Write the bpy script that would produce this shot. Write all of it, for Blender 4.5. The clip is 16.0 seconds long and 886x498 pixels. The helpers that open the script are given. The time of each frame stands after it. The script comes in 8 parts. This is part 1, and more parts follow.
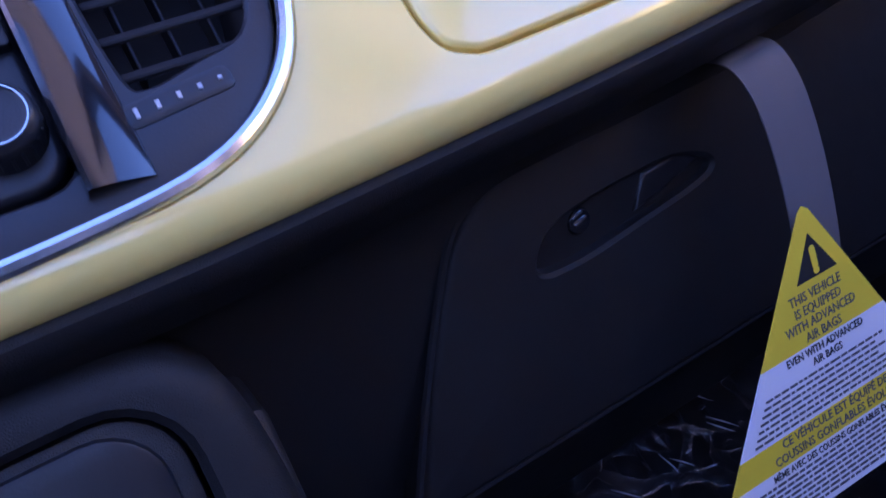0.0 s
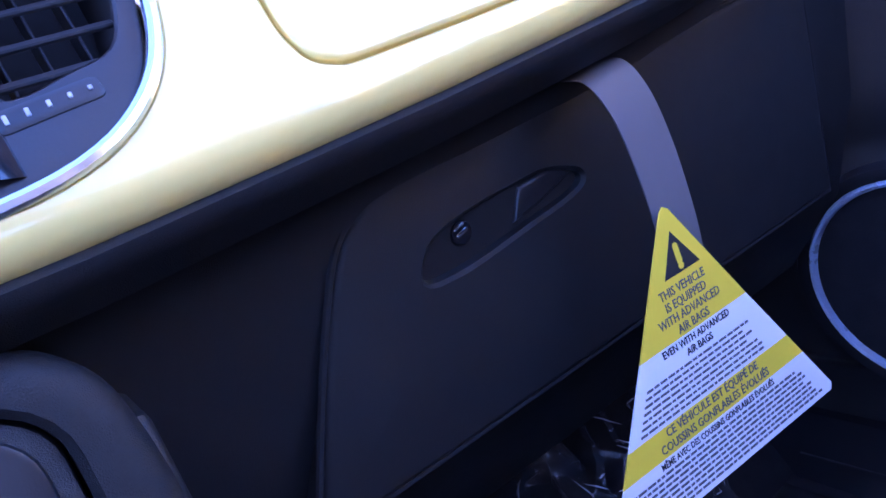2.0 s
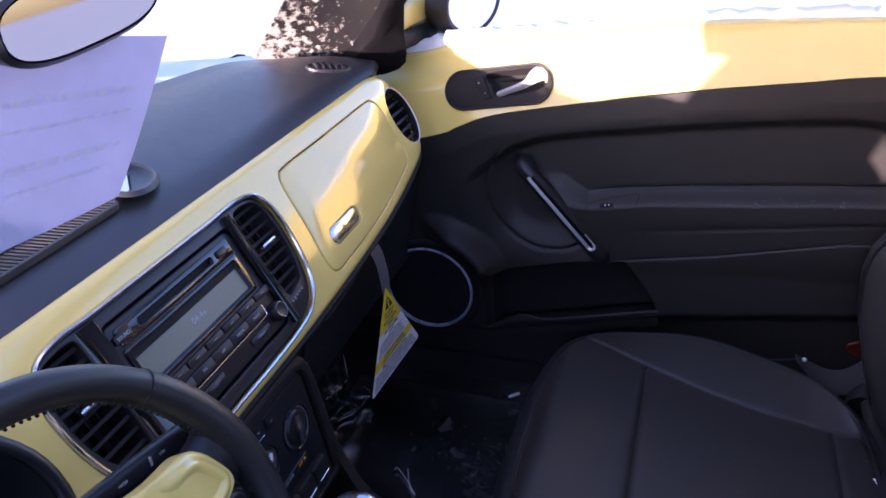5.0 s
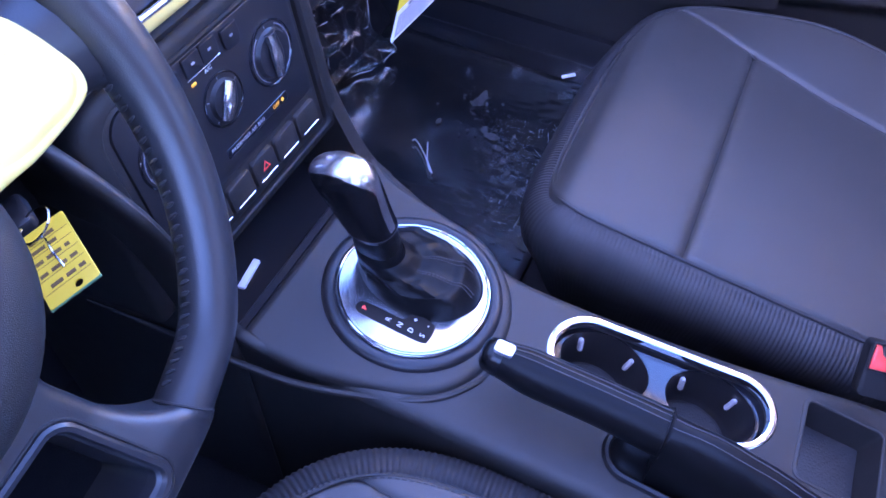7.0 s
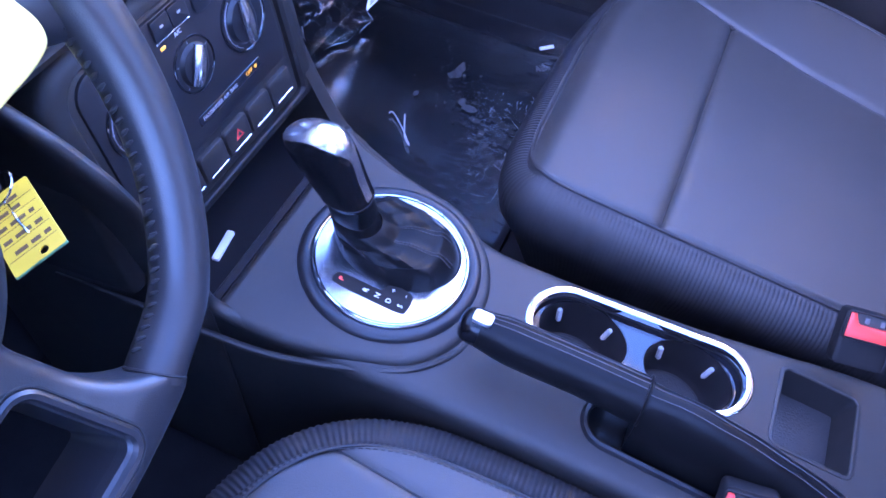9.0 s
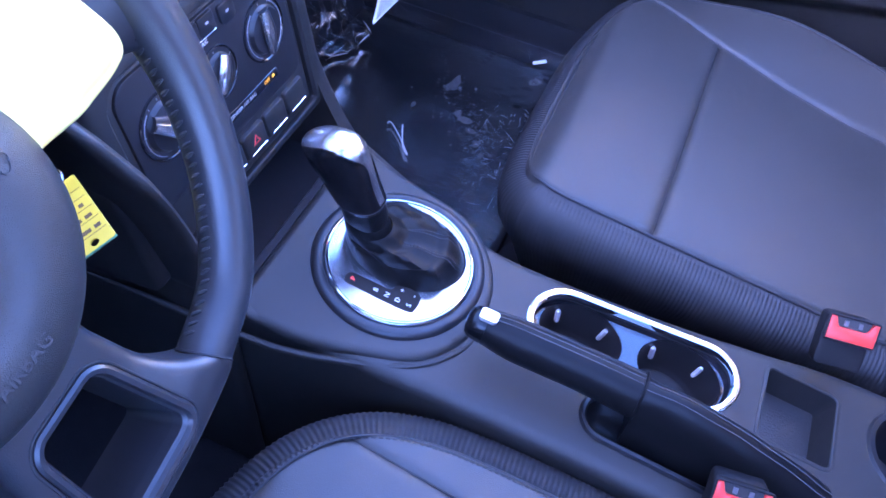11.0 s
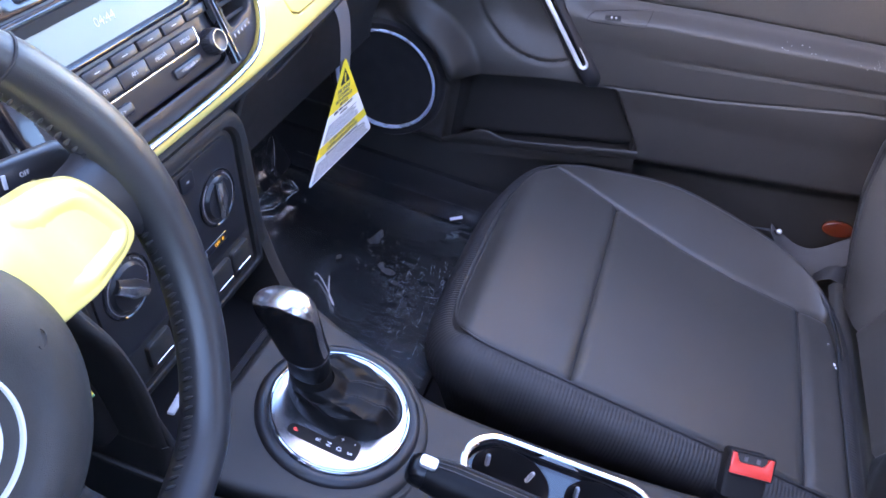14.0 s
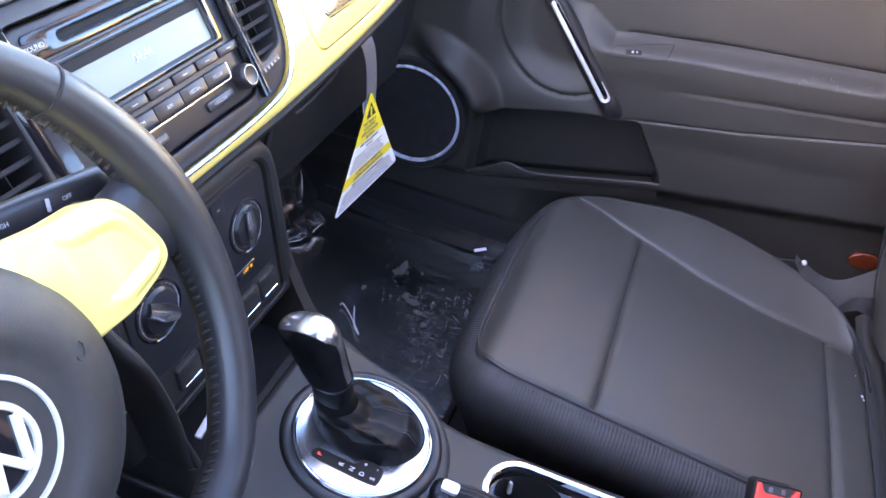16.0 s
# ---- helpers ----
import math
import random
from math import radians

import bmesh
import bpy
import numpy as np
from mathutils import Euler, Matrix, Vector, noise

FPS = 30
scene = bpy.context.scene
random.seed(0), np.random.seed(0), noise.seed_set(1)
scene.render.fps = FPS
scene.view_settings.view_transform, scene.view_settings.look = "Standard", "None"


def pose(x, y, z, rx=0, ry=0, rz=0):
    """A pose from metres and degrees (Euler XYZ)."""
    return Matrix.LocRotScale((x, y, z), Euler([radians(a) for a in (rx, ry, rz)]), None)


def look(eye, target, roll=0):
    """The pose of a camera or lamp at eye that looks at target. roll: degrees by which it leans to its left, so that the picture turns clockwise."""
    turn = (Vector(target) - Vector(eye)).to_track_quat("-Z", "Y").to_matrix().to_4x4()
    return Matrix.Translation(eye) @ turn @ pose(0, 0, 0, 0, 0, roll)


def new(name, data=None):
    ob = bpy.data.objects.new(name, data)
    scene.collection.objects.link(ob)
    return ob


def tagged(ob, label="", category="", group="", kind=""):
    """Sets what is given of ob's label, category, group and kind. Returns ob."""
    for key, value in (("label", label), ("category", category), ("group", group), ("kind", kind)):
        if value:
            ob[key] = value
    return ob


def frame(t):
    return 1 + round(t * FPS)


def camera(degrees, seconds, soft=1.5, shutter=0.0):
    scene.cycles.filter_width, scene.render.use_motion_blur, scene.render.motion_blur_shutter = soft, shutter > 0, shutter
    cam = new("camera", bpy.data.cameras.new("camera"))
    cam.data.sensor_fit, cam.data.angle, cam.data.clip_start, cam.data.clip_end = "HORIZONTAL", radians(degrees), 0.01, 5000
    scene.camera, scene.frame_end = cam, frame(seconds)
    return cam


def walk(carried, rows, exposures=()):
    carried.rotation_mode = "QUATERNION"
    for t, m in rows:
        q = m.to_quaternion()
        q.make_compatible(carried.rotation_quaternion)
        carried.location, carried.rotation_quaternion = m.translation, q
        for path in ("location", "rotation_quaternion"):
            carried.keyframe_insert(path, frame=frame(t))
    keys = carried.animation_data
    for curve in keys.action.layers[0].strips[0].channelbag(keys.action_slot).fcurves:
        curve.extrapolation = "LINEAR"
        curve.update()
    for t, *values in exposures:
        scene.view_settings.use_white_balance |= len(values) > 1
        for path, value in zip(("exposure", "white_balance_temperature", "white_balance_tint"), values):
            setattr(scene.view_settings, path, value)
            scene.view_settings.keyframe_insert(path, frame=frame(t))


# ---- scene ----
cam = camera(60.22, 16.0, soft=1.6, shutter=0.15)
PATH = [
    (0, (0.1201, -0.0461, 0.5675), (0.4981, 0.8261, 0.2570), -17.62),
    (0.5, (0.1198, -0.0367, 0.5280), (0.4928, 0.8478, 0.2479), -20.23),
    (1, (0.1222, -0.0518, 0.5382), (0.5618, 0.8128, 0.2948), -19.27),
    (1.5, (0.1222, -0.0633, 0.5373), (0.6035, 0.7771, 0.2878), -19.11),
    (2, (0.1176, -0.0711, 0.5416), (0.6109, 0.7603, 0.2859), -18.98),
    (2.5, (0.0643, -0.0896, 0.6169), (0.6269, 0.6623, 0.2735), -16.44),
    (3, (-0.0746, -0.1817, 0.7697), (0.6512, 0.3026, 0.2812), -12.06),
    (3.2, (-0.1474, -0.1963, 0.8185), (0.6133, 0.2065, 0.3096), -11.03),
    (5.3, (-0.5719, -0.2780, 1.0722), (0.2523, 0.0055, 0.5858), -2.43),
    (5.5, (-0.5665, -0.2900, 1.0644), (0.2297, -0.0020, 0.5443), -2.06),
    (6, (-0.5121, -0.2640, 0.9761), (0.1804, -0.0064, 0.3078), 0.78),
    (6.5, (-0.4228, -0.2112, 0.8839), (0.1923, 0.0259, 0.1320), 3.15),
    (7, (-0.3726, -0.1869, 0.8480), (0.2011, 0.0569, 0.0661), 3.14),
    (7.5, (-0.3611, -0.1815, 0.8399), (0.2039, 0.0500, 0.0478), 3.52),
    (8, (-0.3660, -0.1845, 0.8348), (0.1937, 0.0371, 0.0363), 3.93),
    (8.5, (-0.3708, -0.1877, 0.8349), (0.1894, 0.0255, 0.0345), 4.48),
    (11, (-0.4105, -0.1768, 0.8598), (0.1761, 0.0138, 0.0726), 7.48),
    (11.5, (-0.4437, -0.1523, 0.8623), (0.1547, 0.0602, 0.0898), 4.31),
    (12, (-0.4414, -0.1483, 0.8623), (0.1846, 0.0321, 0.1037), 5.77),
    (12.5, (-0.4440, -0.1363, 0.8644), (0.2016, 0.0221, 0.1173), 9.44),
    (13, (-0.4475, -0.1511, 0.8978), (0.2631, -0.0132, 0.2078), 12.15),
    (13.5, (-0.4535, -0.1540, 0.9106), (0.2904, -0.0118, 0.2576), 12.65),
    (14, (-0.4564, -0.1569, 0.9112), (0.2930, -0.0148, 0.2645), 12.23),
    (14.5, (-0.4575, -0.1593, 0.9156), (0.2982, -0.0100, 0.2779), 12.15),
    (15, (-0.4640, -0.1599, 0.9128), (0.2927, 0.0086, 0.2810), 10.99),
    (15.5, (-0.4735, -0.1615, 0.9135), (0.2842, 0.0209, 0.2869), 10.46),
    (16, (-0.4708, -0.1656, 0.9157), (0.2931, 0.0233, 0.2987), 10.36),
]
EXPOSURES = [(0.0, 3.65, 5450, 62), (0.5, 5.0, 5050, 60), (1.0, 4.75, 5100, 60), (2.4, 4.6, 5100, 60), (3.0, 3.85, 5300, 60), (5.5, 2.72, 6650, 48), (6.0, 4.12, 5450, 55), (6.5, 4.8, 5700, 57), (7.0, 5.35, 5500, 58), (8.0, 5.7, 5250, 55), (8.7, 5.7, 5250, 55), (11.0, 5.7, 5250, 52), (11.5, 5.15, 5700, 48), (12.0, 5.1, 5600, 50), (13.0, 5.05, 6200, 42), (14.0, 5.2, 6900, 36), (14.5, 5.15, 7400, 34), (15.5, 5.3, 7700, 35), (16.0, 5.3, 7700, 35)]
walk(cam, [(t, look(eye, target, roll)) for t, eye, target, roll in PATH], exposures=EXPOSURES)

# ---- world and light ----
world = bpy.data.worlds.new("winter_sky")
scene.world = world
world.use_nodes = True
wn = world.node_tree.nodes
sky = wn.new("ShaderNodeTexSky")
sky.sky_type = "NISHITA"
sky.sun_disc = False
SUN_EL, SUN_AZ = radians(5.8), math.atan2(-1.40, 0.68)   # towards the sun: left and ahead of the car
sky.sun_elevation, sky.sun_rotation = SUN_EL, SUN_AZ
sky.altitude, sky.ozone_density = 200, 3.0
wn["Background"].inputs["Strength"].default_value = 0.15
world.node_tree.links.new(sky.outputs[0], wn["Background"].inputs["Color"])
sun = new("sun", bpy.data.lights.new("sun", "SUN"))
sun.data.energy, sun.data.angle, sun.data.color = 3.0, radians(0.6), (1.0, 0.90, 0.74)
to_sun = Vector((math.sin(SUN_AZ) * math.cos(SUN_EL), math.cos(SUN_AZ) * math.cos(SUN_EL), math.sin(SUN_EL)))
sun.matrix_world = look(to_sun * 20, (0, 0, 0))


# ---- materials ----
def material(name, color, rough=0.5, metal=0.0, spec=0.5, vary=0.12, vary_scale=9.0, bump=0.0, bump_scale=900.0,
             bump_kind="noise", coat=0.0, rough_vary=0.12, coarse=0.0, coarse_scale=30.0):
    """A principled surface with colour and gloss variation at two scales and a fine relief."""
    m = bpy.data.materials.new(name)
    m.use_nodes = True
    nt = m.node_tree
    n, link = nt.nodes, nt.links.new
    p = n["Principled BSDF"]
    tc = n.new("ShaderNodeTexCoord")
    big = n.new("ShaderNodeTexNoise")
    big.inputs["Scale"].default_value, big.inputs["Detail"].default_value = vary_scale, 6.0
    link(tc.outputs["Object"], big.inputs["Vector"])
    mix = n.new("ShaderNodeMix")
    mix.data_type = "RGBA"
    dark = [c * (1 - vary) for c in color]
    lite = [min(1.0, c * (1 + vary)) for c in color]
    mix.inputs["A"].default_value, mix.inputs["B"].default_value = (*dark, 1), (*lite, 1)
    link(big.outputs["Fac"], mix.inputs["Factor"])
    link(mix.outputs["Result"], p.inputs["Base Color"])
    fine = n.new("ShaderNodeTexNoise")
    fine.inputs["Scale"].default_value, fine.inputs["Detail"].default_value = vary_scale * 7, 4.0
    link(tc.outputs["Object"], fine.inputs["Vector"])
    rr = n.new("ShaderNodeMapRange")
    rr.inputs["To Min"].default_value, rr.inputs["To Max"].default_value = max(0.02, rough * (1 - rough_vary)), min(1, rough * (1 + rough_vary))
    link(fine.outputs["Fac"], rr.inputs["Value"])
    link(rr.outputs["Result"], p.inputs["Roughness"])
    p.inputs["Metallic"].default_value = metal
    p.inputs["Specular IOR Level"].default_value = spec
    p.inputs["Coat Weight"].default_value = coat
    p.inputs["Coat Roughness"].default_value = 0.04
    if bump:
        if bump_kind == "voronoi":
            tex = n.new("ShaderNodeTexVoronoi")
            tex.feature = "DISTANCE_TO_EDGE"
            out = tex.outputs["Distance"]
        else:
            tex = n.new("ShaderNodeTexNoise")
            tex.inputs["Detail"].default_value = 3.0
            out = tex.outputs["Fac"]
        tex.inputs["Scale"].default_value = bump_scale
        link(tc.outputs["Object"], tex.inputs["Vector"])
        b = n.new("ShaderNodeBump")
        b.inputs["Strength"].default_value, b.inputs["Distance"].default_value = bump, 0.0006
        link(out, b.inputs["Height"])
        last = b
        if coarse:
            t2 = n.new("ShaderNodeTexNoise")
            t2.inputs["Scale"].default_value, t2.inputs["Detail"].default_value = coarse_scale, 2.0
            link(tc.outputs["Object"], t2.inputs["Vector"])
            b2 = n.new("ShaderNodeBump")
            b2.inputs["Strength"].default_value, b2.inputs["Distance"].default_value = coarse, 0.004
            link(t2.outputs["Fac"], b2.inputs["Height"])
            link(b.outputs["Normal"], b2.inputs["Normal"])
            last = b2
        link(last.outputs["Normal"], p.inputs["Normal"])
    return m


def glowing(name, color, strength):
    m = material(name, color, 0.4)
    p = m.node_tree.nodes["Principled BSDF"]
    p.inputs["Emission Color"].default_value, p.inputs["Emission Strength"].default_value = (*color, 1), strength
    return m


YELLOW = material("yellow_gloss_paint", (0.86, 0.66, 0.19), 0.16, coat=0.8, vary=0.03)
DASH_TOP = material("dashboard_soft_vinyl", (0.026, 0.026, 0.028), 0.33, spec=0.65, rough_vary=0.25, bump=0.5, bump_scale=700, bump_kind="voronoi")
PLASTIC = material("black_grained_plastic", (0.0191, 0.0180, 0.0172), 0.48, bump=0.45, bump_scale=1100, bump_kind="voronoi")
PLASTIC_SMOOTH = material("black_satin_plastic", (0.014, 0.014, 0.016), 0.34, bump=0.1)
GLOSS_BLACK = material("black_gloss_plastic", (0.008, 0.008, 0.010), 0.09, coat=0.5)
LEATHER = material("black_leatherette", (0.0315, 0.0300, 0.0285), 0.44, bump=0.35, bump_scale=650, bump_kind="voronoi", coarse=0.06, coarse_scale=14)
LEATHER_WHEEL = material("black_wheel_leather", (0.016, 0.016, 0.018), 0.36, bump=0.16, bump_scale=900, bump_kind="voronoi")
RIBBED = material("black_ribbed_cloth", (0.017, 0.017, 0.019), 0.6, bump=0.3, bump_scale=900)
STITCH = material("dark_grey_thread", (0.055, 0.055, 0.06), 0.8)
STITCH_BLACK = material("black_thread", (0.009, 0.009, 0.010), 0.7)
STITCH_LIGHT = material("grey_thread", (0.10, 0.10, 0.11), 0.8)
GATE = material("brushed_silver_plate", (0.62, 0.62, 0.64), 0.22, metal=1.0, vary=0.03, rough_vary=0.2)
RADIO_PRINT = material("pale_grey_print", (0.40, 0.41, 0.43), 0.6)
PIPING = material("dark_piping", (0.011, 0.011, 0.012), 0.5)
CHROME = material("polished_chrome", (0.86, 0.86, 0.87), 0.07, metal=1.0, vary=0.02)
# darker colour stands for the dull cabin that this mirror reflects
DARK_MIRROR = material("darkened_mirror_glass", (0.34, 0.33, 0.32), 0.03, metal=1.0, vary=0.02)
SATIN = material("satin_silver_metal", (0.78, 0.78, 0.80), 0.24, metal=1.0, vary=0.04)
SILVER = material("silver_painted_trim", (0.80, 0.81, 0.83), 0.30, metal=0.55, vary=0.03)
CARPET = material("black_carpet", (0.019, 0.019, 0.021), 0.95, spec=0.1, bump=1.0, bump_scale=500, vary=0.3, vary_scale=40)
HONEYCOMB = material("honeycomb_rubber", (0.022, 0.022, 0.024), 0.5, bump=0.8, bump_scale=260, bump_kind="voronoi")
DASH_LOW = material("black_lower_dash_plastic", (0.0150, 0.0145, 0.0145), 0.56, spec=0.35, bump=0.45, bump_scale=1100, bump_kind="voronoi")
# silver with the blue sky reflection put into its base colour
SKY_SILVER = material("sky_tinted_silver", (0.50, 0.62, 0.80), 0.28, metal=0.35, vary=0.03)
RING = material("bright_satin_ring", (0.80, 0.82, 0.86), 0.16, metal=0.95, vary=0.03)
PILLAR = material("black_pillar_cloth", (0.006, 0.006, 0.007), 0.85, spec=0.05, bump=0.3)
MATT_BLACK = material("matt_black_plastic", (0.009, 0.009, 0.010), 0.6, spec=0.22, bump=0.2)
LINING = material("matt_pocket_plastic", (0.014, 0.0135, 0.0135), 0.75, spec=0.25, bump=0.4)
# pale colour that stands for glints on the clear film's creases
GLINT = material("pale_film_glint", (0.62, 0.65, 0.70), 0.2)
VOID = material("dark_duct_inside", (0.009, 0.009, 0.010), 0.8)
WHITE_PRINT = material("white_print", (0.75, 0.76, 0.80), 0.5)
GREY_PRINT = material("grey_print", (0.30, 0.30, 0.32), 0.6)
GAITER = material("black_gaiter_leather", (0.0055, 0.0055, 0.006), 0.36, spec=0.16, bump=0.25, bump_scale=800, bump_kind="voronoi", coarse=0.08, coarse_scale=45)
KNOB = material("black_knob_leather", (0.005, 0.005, 0.006), 0.24, spec=0.35, bump=0.1)
REFLECTOR = material("red_reflector_plastic", (0.075, 0.012, 0.004), 0.25)
RED_PLASTIC = material("red_release_plastic", (0.70, 0.045, 0.03), 0.35)
PAPER = material("white_paper", (0.82, 0.82, 0.84), 0.75, vary=0.03)
TAG_YELLOW = material("yellow_card", (0.83, 0.62, 0.03), 0.55, vary=0.04)
KEY_YELLOW = material("gold_yellow_card", (0.56, 0.40, 0.015), 0.5, vary=0.10, vary_scale=60)
TAG_WHITE = material("white_card", (0.80, 0.80, 0.82), 0.5, vary=0.03)
GREY_INK = material("thin_dark_print", (0.10, 0.095, 0.10), 0.6)
INK = material("black_ink", (0.015, 0.015, 0.015), 0.6)
PALE_INK = material("faint_blue_grey_print", (0.60, 0.60, 0.74), 0.7)
STRAP = material("grey_paper_strap", (0.11, 0.105, 0.11), 0.6)
SNOW = material("snow", (0.86, 0.88, 0.92), 0.9, vary=0.05, bump=0.6, bump_scale=60, coarse=0.8, coarse_scale=8)
HEADLINER = material("grey_headliner_cloth", (0.42, 0.42, 0.43), 0.9, bump=0.4)
MUD = material("dried_mud", (0.075, 0.075, 0.078), 0.9, vary=0.6, vary_scale=160)
GREEN_EDGE = material("green_card_edge", (0.10, 0.26, 0.12), 0.6)
MARKER = material("brown_marker_ink", (0.09, 0.05, 0.012), 0.6)
WEBBING = material("grey_belt_webbing", (0.045, 0.045, 0.048), 0.8, bump=0.6, bump_scale=900)
LCD = material("silver_lcd", (0.170, 0.200, 0.155), 0.30, vary=0.03)


GLASS = bpy.data.materials.new("window_glass")
GLASS.use_nodes = True
_p = GLASS.node_tree.nodes["Principled BSDF"]
_p.inputs["Transmission Weight"].default_value, _p.inputs["Roughness"].default_value, _p.inputs["IOR"].default_value = 1.0, 0.0, 1.01
_p.inputs["Base Color"].default_value = (0.97, 0.97, 0.98, 1)

PAPER_THIN = bpy.data.materials.new("blue_shaded_paper")
PAPER_THIN.use_nodes = True
_n, _l = PAPER_THIN.node_tree.nodes, PAPER_THIN.node_tree.links.new
_d, _t, _m = _n.new("ShaderNodeBsdfDiffuse"), _n.new("ShaderNodeBsdfTranslucent"), _n.new("ShaderNodeMixShader")
_x, _c, _r = _n.new("ShaderNodeTexCoord"), _n.new("ShaderNodeTexNoise"), _n.new("ShaderNodeMix")
_r.data_type = "RGBA"
_c.inputs["Scale"].default_value, _c.inputs["Detail"].default_value = 30.0, 5.0
# white sheet: the blue shade it hangs in is put into these colours
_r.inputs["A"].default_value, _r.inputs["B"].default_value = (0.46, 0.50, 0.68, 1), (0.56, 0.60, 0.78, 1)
_l(_x.outputs["Object"], _c.inputs["Vector"])
_l(_c.outputs["Fac"], _r.inputs["Factor"])
_l(_r.outputs["Result"], _d.inputs["Color"])
_l(_r.outputs["Result"], _t.inputs["Color"])
_m.inputs[0].default_value = 0.34
_l(_d.outputs[0], _m.inputs[1])
_l(_t.outputs[0], _m.inputs[2])
_l(_m.outputs[0], _n["Material Output"].inputs["Surface"])


FRIT = material("frosted_glass_border", (0.02, 0.02, 0.022), 0.3)
_n, _l = FRIT.node_tree.nodes, FRIT.node_tree.links.new
_x, _c, _g2, _r = _n.new("ShaderNodeTexCoord"), _n.new("ShaderNodeTexNoise"), _n.new("ShaderNodeMapRange"), _n.new("ShaderNodeMix")
_r.data_type = "RGBA"
_c.inputs["Scale"].default_value, _c.inputs["Detail"].default_value, _c.inputs["Roughness"].default_value = 75.0, 6.0, 0.66
_g2.inputs["From Min"].default_value, _g2.inputs["From Max"].default_value = 0.47, 0.60
_r.inputs["A"].default_value, _r.inputs["B"].default_value = (0.02, 0.02, 0.022, 1), (0.50, 0.49, 0.45, 1)
_l(_x.outputs["Object"], _c.inputs["Vector"])
_s, _k, _a = _n.new("ShaderNodeSeparateXYZ"), _n.new("ShaderNodeMath"), _n.new("ShaderNodeMath")
_k.operation, _k.inputs[1].default_value, _k.inputs[2].default_value = "MULTIPLY_ADD", 1.5, -0.64   # crust thins out towards the pillar
_l(_x.outputs["Object"], _s.inputs[0])
_l(_s.outputs["Y"], _k.inputs[0])
_l(_c.outputs["Fac"], _a.inputs[0])
_l(_k.outputs[0], _a.inputs[1])
_l(_a.outputs[0], _g2.inputs["Value"])
_l(_g2.outputs["Result"], _r.inputs["Factor"])
_l(_r.outputs["Result"], _n["Principled BSDF"].inputs["Base Color"])


# ---- mesh helpers ----
def frame_at(o, u, v):
    """A frame whose x is u, y is v and z faces out."""
    u, v = Vector(u).normalized(), Vector(v).normalized()
    w = u.cross(v)
    return Matrix(((u.x, v.x, w.x, o[0]), (u.y, v.y, w.y, o[1]), (u.z, v.z, w.z, o[2]), (0, 0, 0, 1)))


def thing(name, at=(0, 0, 0), label="", category="", group="", kind=""):
    ob = new(name)
    ob.empty_display_size = 0.05
    ob.location = at
    return tagged(ob, label, category, group, kind)


def part(name, bm, mat, parent=None, label="", sharp=38):
    """Links a bmesh in world coordinates as one mesh object under a thing or a part."""
    bmesh.ops.remove_doubles(bm, verts=bm.verts, dist=1e-6)
    bmesh.ops.recalc_face_normals(bm, faces=bm.faces)
    for f in bm.faces:
        f.smooth = True
    lim = radians(sharp)
    for e in bm.edges:
        if len(e.link_faces) == 2 and e.calc_face_angle(0) > lim:
            e.smooth = False
    me = bpy.data.meshes.new(name)
    bm.to_mesh(me)
    bm.free()
    me.materials.append(mat)
    ob = new(name, me)
    if parent is not None:
        ob.parent = parent
        if parent.type == "EMPTY":
            ob.matrix_parent_inverse = Matrix.Translation(parent.location).inverted()
    if label:
        ob["label"] = label
    return ob


def rrect(w, h, r, n=6, cx=0.0, cy=0.0):
    """Outline of a rounded rectangle; r one radius or four (from the upper right, against the clock)."""
    rs = r if isinstance(r, (list, tuple)) else (r,) * 4
    pts = []
    for k, (sx, sy) in enumerate(((1, 1), (-1, 1), (-1, -1), (1, -1))):
        q = rs[k]
        for i in range(n + 1):
            a = math.pi / 2 * (k + i / n)
            pts.append((cx + sx * (w / 2 - q) + q * math.cos(a), cy + sy * (h / 2 - q) + q * math.sin(a)))
    return pts


def ellipse(a, b, n=48, cx=0.0, cy=0.0):
    return [(cx + a * math.cos(2 * math.pi * i / n), cy + b * math.sin(2 * math.pi * i / n)) for i in range(n)]


def spline(pts, n=8, closed=False):
    """Catmull-Rom through points of any dimension."""
    pts = [Vector(p) for p in pts]
    out, m = [], len(pts)
    for i in range(m if closed else m - 1):
        if closed:
            a, b, c, d = (pts[(i + k - 1) % m] for k in range(4))
        else:
            a, b, c, d = pts[max(i - 1, 0)], pts[i], pts[i + 1], pts[min(i + 2, m - 1)]
        for k in range(n):
            t = k / n
            out.append(0.5 * ((2 * b) + (c - a) * t + (2 * a - 5 * b + 4 * c - d) * t * t + (3 * b - a - 3 * c + d) * t ** 3))
    if not closed:
        out.append(pts[-1])
    return out


def inset(pts, d):
    """A closed outline (against the clock) moved inwards by d."""
    n, out = len(pts), []
    for i in range(n):
        a, b, c = (Vector(pts[(i + k) % n][:2]) for k in (-1, 0, 1))
        e, f = b - a, c - b
        e = e.normalized() if e.length > 1e-9 else f.normalized()
        f = f.normalized() if f.length > 1e-9 else e
        t = e + f
        t = t.normalized() if t.length > 1e-9 else e
        s = max(0.35, t.dot(e))
        out.append((b.x - t.y * d / s, b.y + t.x * d / s))
    return out


def ring_faces(bm, a, b, closed=True):
    n = len(a)
    for i in range(n if closed else n - 1):
        q = (a[i], a[(i + 1) % n], b[(i + 1) % n], b[i])
        if len(set(q)) > 2:
            try:
                bm.faces.new(q)
            except ValueError:
                pass


